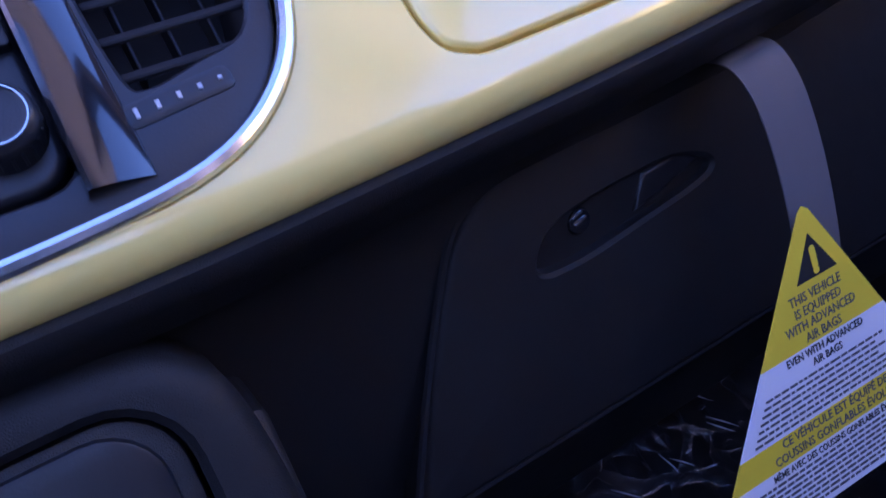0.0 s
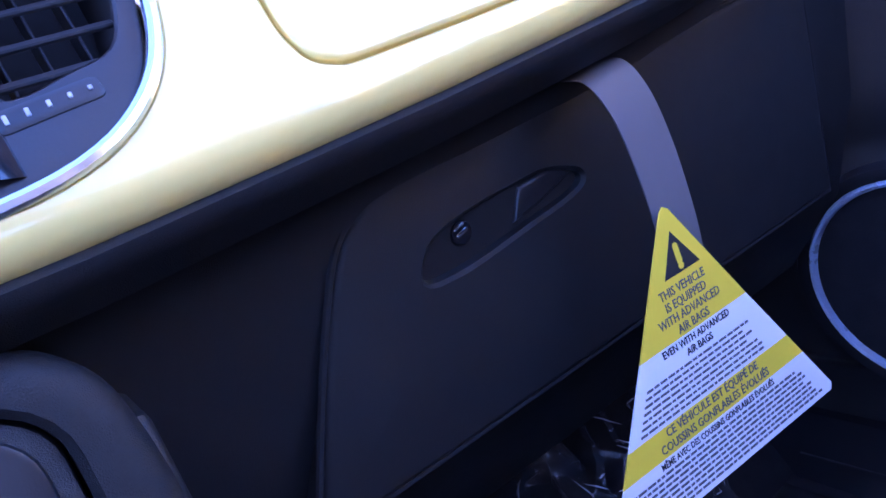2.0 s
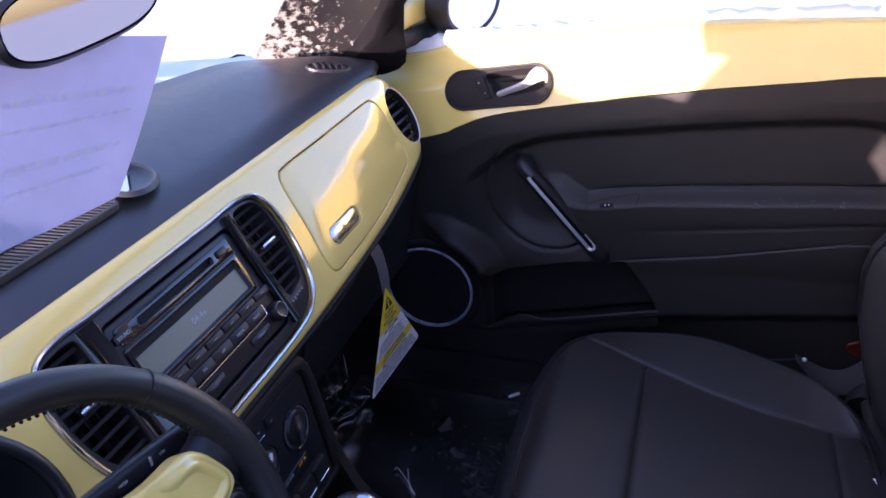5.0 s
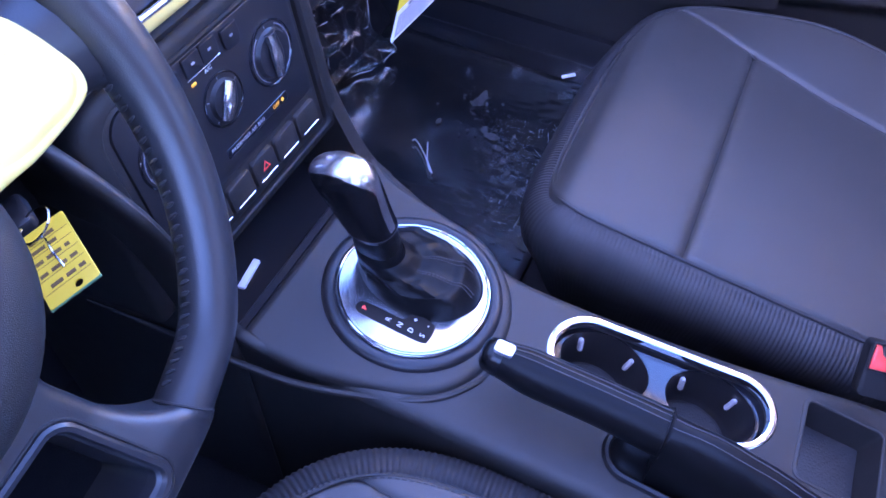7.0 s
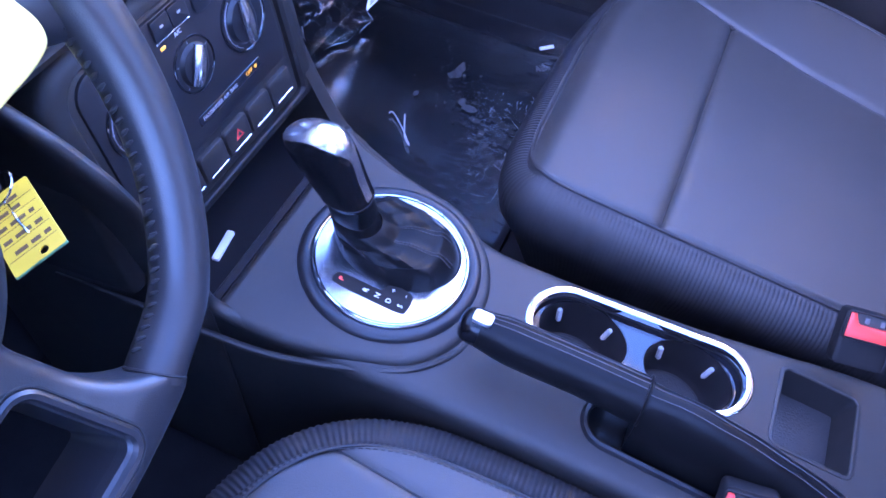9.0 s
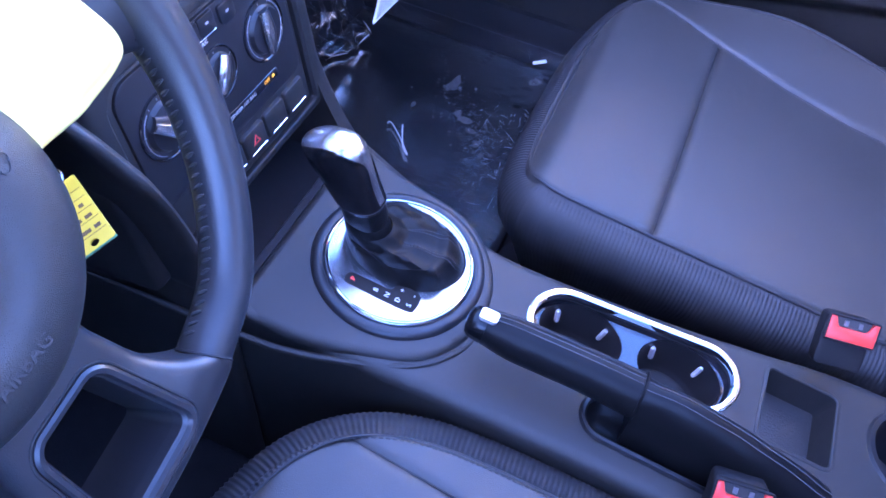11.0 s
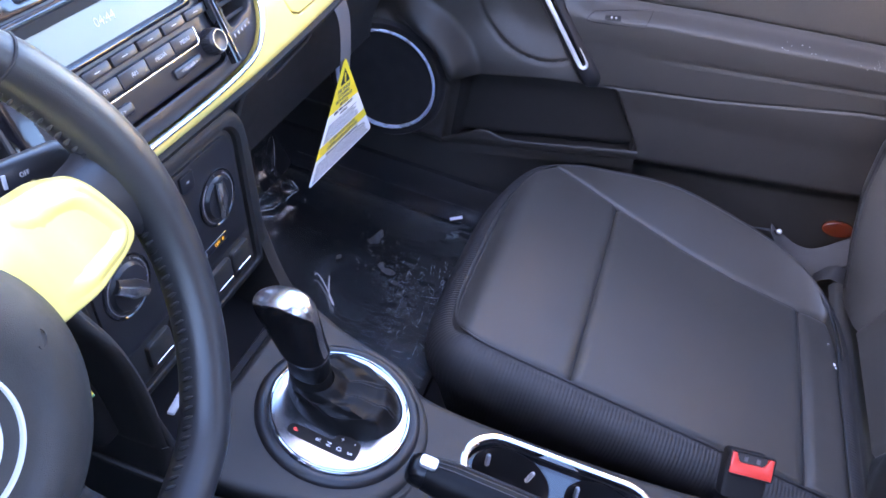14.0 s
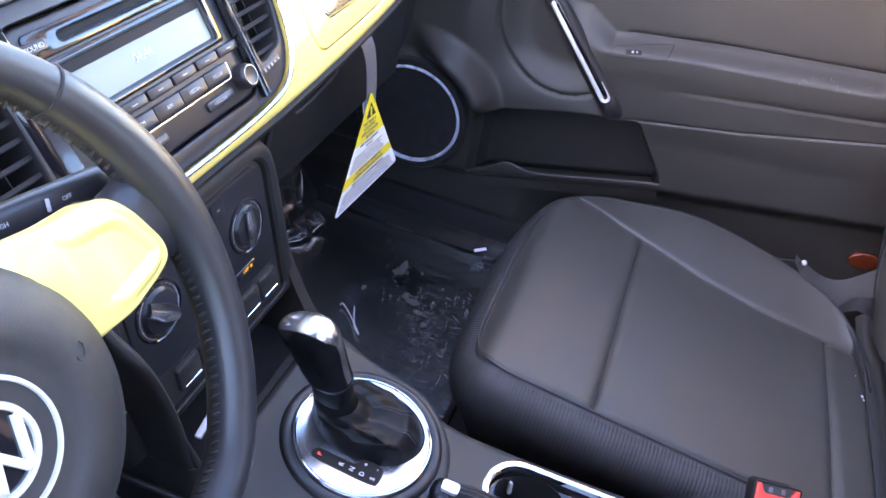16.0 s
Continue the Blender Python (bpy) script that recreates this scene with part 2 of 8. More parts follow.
def plate(bm, outline, m, depth=0.01, r=0.002, segs=3, holes=(), hole_r=0.0, back=False, bulge=None):
    """A rounded plate in the frame m: its front lies at z = 0 and its sides run back by depth; holes go through."""
    def loop(pts, z):
        return [bm.verts.new(m @ Vector((x, y, z + (bulge(x, y) if bulge else 0)))) for x, y in pts]
    edges = []
    front = loop(inset(outline, r), 0)
    last = front
    for k in range(1, segs + 1):
        a = math.pi / 2 * k / segs
        nxt = loop(inset(outline, r * (1 - math.sin(a))), -r * (1 - math.cos(a)))
        ring_faces(bm, last, nxt)
        last = nxt
    end = loop(outline, -depth)
    ring_faces(bm, last, end)
    if back:
        bm.faces.new(end)
    if not holes and not bulge:
        bm.faces.new(front)
        return
    for i in range(len(front)):
        edges.append(bm.edges.get((front[i], front[(i + 1) % len(front)])))
    for h in holes:
        h0 = loop(inset(h, -hole_r) if hole_r else h, 0)
        last = h0
        if hole_r:
            nxt = loop(h, -hole_r)
            ring_faces(bm, last, nxt)
            last = nxt
        ring_faces(bm, last, loop(h, -depth))
        for i in range(len(h0)):
            edges.append(bm.edges.get((h0[i], h0[(i + 1) % len(h0)])) or bm.edges.new((h0[i], h0[(i + 1) % len(h0)])))
    bmesh.ops.triangle_fill(bm, use_beauty=True, use_dissolve=False, edges=edges)


def block(bm, w, h, d, m, r=0.003, segs=2):
    """A block with rounded front edges in the frame m: w by h, from z = -d to 0."""
    plate(bm, rrect(w, h, min(r * 1.5, w * 0.49, h * 0.49), 3), m, d, min(r, w * 0.3, h * 0.3), segs, back=True)


def lathe(bm, prof, m, n=32):
    """Turns a profile of (radius, height) about the frame's z."""
    rows = []
    for rad, z in prof:
        if rad < 1e-6:
            rows.append([bm.verts.new(m @ Vector((0, 0, z)))] * n)
        else:
            rows.append([bm.verts.new(m @ Vector((rad * math.cos(2 * math.pi * i / n), rad * math.sin(2 * math.pi * i / n), z))) for i in range(n)])
    for a, b in zip(rows, rows[1:]):
        for i in range(n):
            q = list(dict.fromkeys((a[i], a[(i + 1) % n], b[(i + 1) % n], b[i])))
            if len(q) > 2:
                bm.faces.new(q)


def tube(bm, pts, rad, n=10, closed=False, up=(0, 0, 1), flat=1.0, cap=True):
    """A round or flattened tube along points; rad: a number or one for each point."""
    pts = [Vector(p) for p in pts]
    m, rows = len(pts), []
    rads = rad if isinstance(rad, (list, tuple)) else [rad] * m
    prev = None
    for i, p in enumerate(pts):
        t = (pts[(i + 1) % m] - pts[i - 1]) if closed else (pts[min(i + 1, m - 1)] - pts[max(i - 1, 0)])
        t.normalize()
        side = t.cross(Vector(up))
        side = side.normalized() if side.length > 1e-4 else (prev or Vector((1, 0, 0)))
        prev = side
        top = side.cross(t)
        rows.append([bm.verts.new(p + rads[i] * (math.cos(2 * math.pi * k / n) * side + flat * math.sin(2 * math.pi * k / n) * top)) for k in range(n)])
    for i in range(m if closed else m - 1):
        ring_faces(bm, rows[i], rows[(i + 1) % m])
    if cap and not closed:
        bm.faces.new(rows[0][::-1])
        bm.faces.new(rows[-1])


def skin(bm, rows, close_u=False, close_v=False):
    """A surface through rows of points."""
    vs = [[bm.verts.new(p) for p in row] for row in rows]
    for i in range(len(vs) if close_v else len(vs) - 1):
        ring_faces(bm, vs[i], vs[(i + 1) % len(vs)], close_u)
    return vs


def sheet(bm, rows, thick, flip=1):
    """A surface through rows of points with thickness, away from its normal."""
    rows = [[Vector(p) for p in r] for r in rows]
    n, k = len(rows), len(rows[0])
    back = []
    for i in range(n):
        line = []
        for j in range(k):
            a = rows[min(i + 1, n - 1)][j] - rows[max(i - 1, 0)][j]
            b = rows[i][min(j + 1, k - 1)] - rows[i][max(j - 1, 0)]
            w = a.cross(b)
            w = w.normalized() if w.length > 1e-12 else Vector((0, 0, 1))
            line.append(rows[i][j] - flip * thick * w)
        back.append(line)
    f, g = skin(bm, rows), skin(bm, back)
    for a, b in ((f[0], g[0]), (f[-1], g[-1]), ([r[0] for r in f], [r[0] for r in g]), ([r[-1] for r in f], [r[-1] for r in g])):
        ring_faces(bm, a, b, False)


def box(bm, x0, x1, y0, y1, z0, z1):
    bmesh.ops.create_cube(bm, size=1.0, matrix=Matrix.Translation(((x0 + x1) / 2, (y0 + y1) / 2, (z0 + z1) / 2)) @ Matrix.Diagonal((x1 - x0, y1 - y0, z1 - z0, 1)))


def lettering(name, text, size, m, mat, parent, squeeze=1.0, align="CENTER", bold=0.0):
    """Raised print of a text in the frame m, centred on its origin."""
    cu = bpy.data.curves.new(name, "FONT")
    cu.body, cu.size, cu.align_x, cu.align_y = text, size, align, "CENTER"
    cu.extrude, cu.resolution_u, cu.offset = 0.00015, 2, bold
    tmp = new(name + "_curve", cu)
    me = bpy.data.meshes.new_from_object(tmp.evaluated_get(bpy.context.evaluated_depsgraph_get()))
    bpy.data.objects.remove(tmp)
    bpy.data.curves.remove(cu)
    me.transform(m @ Matrix.Diagonal((squeeze, 1, 1, 1)))
    me.materials.clear()
    me.materials.append(mat)
    ob = new(name, me)
    ob.parent = parent
    if parent.type == "EMPTY":
        ob.matrix_parent_inverse = Matrix.Translation(parent.location).inverted()
    return ob


def bars(bm, m, rows, height, rng, gap=0.25, depth=0.0002):
    """Plain bars in the frame m for writing that cannot be read: rows of (x0, x1, y)."""
    for x0, x1, y in rows:
        x = x0
        while x < x1 - height:
            w = min(rng.uniform(1.5, 5.0) * height, x1 - x)
            plate(bm, [(x + w, y + height / 2), (x, y + height / 2), (x, y - height / 2), (x + w, y - height / 2)], m, depth, 0.00001, 1)
            x += w + gap * height * 2

X, Y, Z = Vector((1, 0, 0)), Vector((0, 1, 0)), Vector((0, 0, 1))
PAD = frame_at((0, 0.189, 0.549), (1, 0, 0), (0, 0.482, 0.876))      # face of the yellow fascia
HV = frame_at((0, 0.178, 0.42), (1, 0, 0), (0, 0.163, 0.987))        # face of the climate panel
CON = frame_at((0, 0, 0.2566), (1, 0, 0), (0, 0.9929, 0.1191))       # top of the centre console
WH = frame_at((-0.3432, 0.0573, 0.6223), (0.9998, 0.0196, 0), (0, 0.4545, 0.8907))  # steering wheel
rng = random.Random(7)
GRILLE = material("grey_brown_plastic", (0.060, 0.056, 0.048), 0.6)


def at(m, x, y, z=0.0):
    return m @ Matrix.Translation((x, y, z))


def smooth(a, b, v):
    t = min(1.0, max(0.0, (v - a) / (b - a)))
    return t * t * (3 - 2 * t)


def lerp_line(pts, v):
    """Height of a broken line given as (y, z) rows with falling y."""
    for (y0, z0), (y1, z1) in zip(pts, pts[1:]):
        if v >= y1:
            return z0 + (z1 - z0) * (v - y0) / (y1 - y0)
    return pts[-1][1]


# ---- outside and shell ----
def build_ground():
    bm = bmesh.new()
    n = 40
    rows = []
    for i in range(n + 1):
        a = 2 * math.pi * i / n
        rows.append([(r * math.cos(a), r * math.sin(a), -0.42 + (0.05 * noise.noise((r * math.cos(a), r * math.sin(a), 0)) if r < 40 else 0)) for r in (0.01, 1.5, 3, 5, 8, 14, 30, 80, 300, 2000)])
    skin(bm, rows)
    part("ground", bm, SNOW, None, "snow-covered ground round the parked car")
    tagged(bpy.data.objects["ground"], category="ground", kind="structure")


def build_floor():
    bm = bmesh.new()
    rows = []
    prof = [(-1.5, -0.06), (-0.6, -0.06), (-0.1, -0.075), (0.38, -0.075), (0.46, -0.05), (0.60, 0.12), (0.72, 0.42)]
    for y, z in spline(prof, 5):
        rows.append([(x, y, z + 0.004 * noise.noise((x * 9, y * 9, 0)) + (0.03 * smooth(0.76, 0.84, abs(x)))) for x in np.linspace(-0.9, 0.9, 60)])
    sheet(bm, rows, 0.02, -1)
    floor = part("floor", bm, CARPET, None, "black carpeted car floor with footwells")
    tagged(floor, category="floor", kind="structure")
    bm = bmesh.new()
    prof = [(0.775, -0.09), (0.79, -0.01), (0.80, 0.012), (0.82, 0.018), (0.90, 0.018), (0.91, 0.0), (0.91, -0.3)]
    skin(bm, [[(x, y, z) for x, z in prof] for y in np.linspace(0.6, -1.4, 12)])
    sill = part("door_sill", bm, PLASTIC_SMOOTH, None, "black plastic door sill trim beside the footwell")
    tagged(sill, category="sill", kind="structure")


def windshield_base(x):
    return 0.575 - 0.30 * x * x


def build_shell():
    """Roof with its glass panel, pillars, side and rear walls, as far as they close the cabin."""
    def roof(x, y):
        return 1.22 - 0.10 * (x / 0.62) ** 2 - 0.03 * abs(y + 0.5) ** 2
    bm = bmesh.new()
    xs, ys = np.linspace(-0.62, 0.62, 32), np.linspace(0.06, -1.5, 40)
    vs = {}
    for up in (0, 0.03):
        for a, x in enumerate(xs):
            for c, y in enumerate(ys):
                vs[a, c, up] = bm.verts.new((x, y, roof(x, y) + up))
        for a in range(len(xs) - 1):
            for c in range(len(ys) - 1):
                if abs(xs[a] + xs[a + 1]) / 2 < 0.46 and -0.80 < (ys[c] + ys[c + 1]) / 2 < -0.02:
                    continue
                bm.faces.new((vs[a, c, up], vs[a + 1, c, up], vs[a + 1, c + 1, up], vs[a, c + 1, up]))
    tagged(part("ceiling", bm, HEADLINER, None, "light grey cloth headliner round a glass roof panel"), category="ceiling", kind="structure")
    bm = bmesh.new()
    skin(bm, [[(x, y, roof(x, y) + 0.012) for x in np.linspace(-0.50, 0.50, 9)] for y in np.linspace(0.01, -0.84, 9)])
    rg = part("roof_window", bm, GLASS, None, "large clear glass roof panel")
    rg.visible_shadow = False
    tagged(rg, category="window", kind="structure")
    bm = bmesh.new()
    sheet(bm, [[(-0.80 - 0.05 * smooth(0.7, 0.0, z), y, z) for y in np.linspace(0.62, -1.5, 8)] for z in np.linspace(-0.1, 0.70, 8)], 0.03, -1)
    # unseen corner panel added to cut the sun patch on the far door
    corner = [(0.60, 0.70), (0.515, 0.80), (0.435, 0.925), (0.36, 1.00), (0.27, 0.985), (0.185, 0.83), (0.222, 0.742), (0.230, 0.69)]
    plate(bm, corner, frame_at((-0.765, 0, 0), (0, 1, 0), (0, 0, 1)), 0.03, 0.004, 2, back=True)
    tagged(part("wall_west", bm, PLASTIC, None, "plain dark driver side trim below the window, with an added sun-blocking corner panel"), category="wall", kind="structure")
    for s, nm in ((1, "pillar_east"), (-1, "pillar_west")):
        bm = bmesh.new()
        # broad corner trim at the foot, narrowing into the pillar
        levels = [(0.672, 0.715, 0.372, 0.765, 0.310), (0.682, 0.713, 0.368, 0.767, 0.284), (0.695, 0.714, 0.360, 0.769, 0.270), (0.712, 0.714, 0.344, 0.769, 0.267), (0.750, 0.712, 0.306, 0.766, 0.268), (0.800, 0.708, 0.279, 0.763, 0.263),
                  (0.870, 0.690, 0.225, 0.745, 0.205), (1.03, 0.625, 0.10, 0.675, 0.08), (1.12, 0.565, -0.07, 0.61, -0.08), (1.15, 0.55, -0.30, 0.60, -0.30)]
        rows = []
        for z, lx, ly, rx, ry in levels:
            rows.append([(s * x, y, z) for x, y in ((lx + 0.012, ly + 0.045), (lx + 0.002, ly + 0.006), (lx + 0.004, ly), (lx + 0.25 * (rx - lx), ly + 0.25 * (ry - ly) - 0.004), (lx + 0.75 * (rx - lx), ly + 0.75 * (ry - ly) - 0.005),
                                                    (rx - 0.004, ry - 0.001), (rx, ry + 0.003), (rx + 0.03, ry + 0.020), (rx + 0.01, ly + 0.06))])
        vs = skin(bm, rows, close_u=True)
        bm.faces.new(vs[0])
        tagged(part(nm, bm, PILLAR, None, "black windscreen pillar trim"), category="pillar", kind="structure")
        bm = bmesh.new()
        tube(bm, spline([(0.66 * s, -0.75, 1.10), (0.72 * s, -0.78, 0.85), (0.78 * s, -0.80, 0.5), (0.82 * s, -0.8, 0.0)], 5), 0.06, 12, up=(s, 0, 0))
        tagged(part(nm.replace("pillar", "rear_pillar"), bm, PLASTIC, None, "black door pillar trim"), category="pillar", kind="structure")
    bm = bmesh.new()
    rows = [[(x, -1.45 - 0.25 * smooth(0.75, 0.0, z), z) for x in np.linspace(-0.9, 0.9, 10)] for z in np.linspace(-0.1, 0.8, 8)]
    sheet(bm, rows, 0.03)
    for s in (1, -1):
        sheet(bm, [[(s * (0.90 - 0.1 * smooth(0.3, 1.0, z)), y, z) for y in np.linspace(-0.78, -1.5, 6)] for z in np.linspace(-0.1, 0.80, 6)], 0.03)
    # unseen upper quarter and tail panels, added to hold back light from behind
    for s in (1, -1):
        sheet(bm, [[(s * (0.80 - 0.20 * k), y, 0.78 + 0.36 * k) for y in np.linspace(-0.80, -1.5, 6)] for k in np.linspace(0, 1, 5)], 0.03)
        sheet(bm, [[(s * x, -1.45 - 0.03 * (1 - k), 0.78 + 0.38 * k) for x in np.linspace(0.40, 0.80 - 0.2 * k, 6)] for k in np.linspace(0, 1, 5)], 0.03)
    sheet(bm, [[(x, y, 0.80) for x in np.linspace(-0.8, 0.8, 8)] for y in np.linspace(-1.10, -1.47, 5)], 0.02)
    tagged(part("wall_rear", bm, PLASTIC, None, "unseen dark trim closing the rear of the cabin, partly added to cut light"), category="wall", kind="structure")
    bm = bmesh.new()
    sheet(bm, [[(x, 0.66 + 0.02 * abs(x), z) for x in np.linspace(-0.84, 0.84, 8)] for z in np.linspace(0.05, 0.670, 6)], 0.02, 1)
    for s in (1, -1):
        sheet(bm, [[(s * 0.835, y, z) for y in np.linspace(0.40, 0.68, 6)] for z in np.linspace(-0.1, 0.62, 6)], 0.02, s)
    tagged(part("wall_front", bm, CARPET, None, "dark footwell wall behind the dashboard"), category="wall", kind="structure")
    bm = bmesh.new()
    top, bot = [], []
    for i in range(13):
        x = -0.70 + 1.40 * i / 12
        bot.append((x, windshield_base(x), 0.735))
        top.append((x * 0.83, 0.08 - 0.10 * x * x, 1.175 - 0.12 * x * x))
    rows = [[Vector(b).lerp(Vector(t), k / 6) + Vector((0, 0.03 * math.sin(math.pi * k / 6), 0)) for b, t in zip(bot, top)] for k in range(7)]
    skin(bm, rows)
    ws = part("windshield", bm, GLASS, None, "clear curved windscreen above the dashboard")
    ws.visible_shadow = False
    tagged(ws, category="window", kind="structure")
    bm = bmesh.new()
    rows = []
    for k in np.linspace(0, 1, 9):
        a = Vector((0.640, 0.515, 0.728)).lerp(Vector((0.585, 0.330, 0.930)), k)
        c = Vector((0.760, 0.355, 0.680)).lerp(Vector((0.690, 0.200, 0.930)), k)
        rows.append([a.lerp(c, s) + Vector((0, 0.012 * math.sin(math.pi * s), 0)) for s in np.linspace(0, 1, 9)])
    sheet(bm, rows, 0.003, 1)
    tagged(part("windshield_border", bm, FRIT, None, "black windscreen border crusted with patches of snow"), category="window", kind="structure")
    # snow-covered bonnet ahead of the windscreen
    bm = bmesh.new()
    rows = []
    for k, y in enumerate(np.linspace(0.0, 1.0, 26)):
        rows.append([(x, windshield_base(x) + 0.035 + y, 0.70 + 0.045 * smooth(0, 0.03, y) + 0.03 * y - 0.25 * y * y - 0.10 * x * x + 0.012 * noise.noise((x * 14, y * 14, 3)))
                     for x in np.linspace(-0.85, 0.85, 70)])
    skin(bm, rows)
    snow = part("snow", bm, SNOW, None, "fresh snow lying on the car bonnet")
    tagged(snow, category="snow", kind="stuff")


# ---- dashboard ----
HALF_BEZEL = [(0.05, 0.158), (0.10, 0.158), (0.155, 0.159), (0.193, 0.151), (0.211, 0.124), (0.2135, 0.080), (0.204, 0.031), (0.187, 0.003), (0.158, -0.014), (0.112, -0.020), (0.05, -0.022)]
BEZEL = [(p.x, p.y) for p in spline(([(0.0, 0.158)] + HALF_BEZEL + [(0.0, -0.022)] + [(-x + 0.019 * smooth(0.09, 0.19, x), y) for x, y in HALF_BEZEL[::-1]])[::-1], 5, True)]
GLOVE = [(p.x, p.y) for p in spline([(0.242, 0.030), (0.247, 0.070), (0.251, 0.128), (0.258, 0.147), (0.282, 0.153), (0.40, 0.153), (0.545, 0.154), (0.575, 0.149), (0.588, 0.130), (0.591, 0.075), (0.584, 0.042), (0.560, 0.026),
                                     (0.42, 0.003), (0.280, -0.005), (0.252, -0.003), (0.243, 0.008)][::-1], 5, True)]
VENT_R = (0.646, 0.096, 0.037, 0.052)


def end_sweep(x):
    """How far the fascia bends back towards its passenger end."""
    return -0.034 * smooth(0.61, 0.745, x) ** 2


def span(outline, y):
    """Where a level line enters and leaves an outline."""
    xs = []
    for (x0, y0), (x1, y1) in zip(outline, outline[1:] + outline[:1]):
        if (y0 <= y) != (y1 <= y):
            xs.append(x0 + (x1 - x0) * (y - y0) / (y1 - y0))
    return (min(xs), max(xs)) if len(xs) > 1 else None


def vent(parent, m, outline, slats, tilt=-28, tab=None):
    """A recessed air outlet: a dark duct, upright vanes behind thin level slats, and a thumb tab."""
    bm = bmesh.new()
    cx, cy = sum(p[0] for p in outline) / len(outline), sum(p[1] for p in outline) / len(outline)
    front = [bm.verts.new(m @ Vector((x, y, 0.0))) for x, y in outline]
    back = [bm.verts.new(m @ Vector((cx + (x - cx) * 0.9, cy + (y - cy) * 0.9, -0.05))) for x, y in outline]
    ring_faces(bm, front, back)
    bm.faces.new(back)
    duct = part("air_vent", bm, VOID, parent, "black air outlet with thin level slats")
    lo, hi = min(p[1] for p in outline), max(p[1] for p in outline)
    for i in range(slats):
        y = lo + (i + 0.6) / (slats + 0.2) * (hi - lo)
        sp = span(outline, y)
        if sp:
            bm = bmesh.new()
            block(bm, (sp[1] - sp[0]) * 0.99, 0.0042, 0.0016, at(m, (sp[0] + sp[1]) / 2, y, -0.004) @ pose(0, 0, 0, tilt), 0.0006, 1)
            part("slat", bm, MATT_BLACK, duct)
    x0, x1 = min(p[0] for p in outline), max(p[0] for p in outline)
    k = x0 + 0.012
    while k < x1 - 0.008:
        bm = bmesh.new()
        ex = [p[1] for p in outline if abs(p[0] - k) < 0.02]
        block(bm, 0.0012, (max(ex) - min(ex)) * 0.8, 0.012, at(m, k, (max(ex) + min(ex)) / 2, -0.018), 0.0004, 1)
        part("vane", bm, PLASTIC_SMOOTH, duct)
        k += 0.014
    if tab:
        bm = bmesh.new()
        block(bm, 0.030, 0.0052, 0.007, at(m, tab[0], tab[1], 0.003), 0.0018)
        part("thumb_tab", bm, SATIN, duct, "silver thumb tab")
    return duct


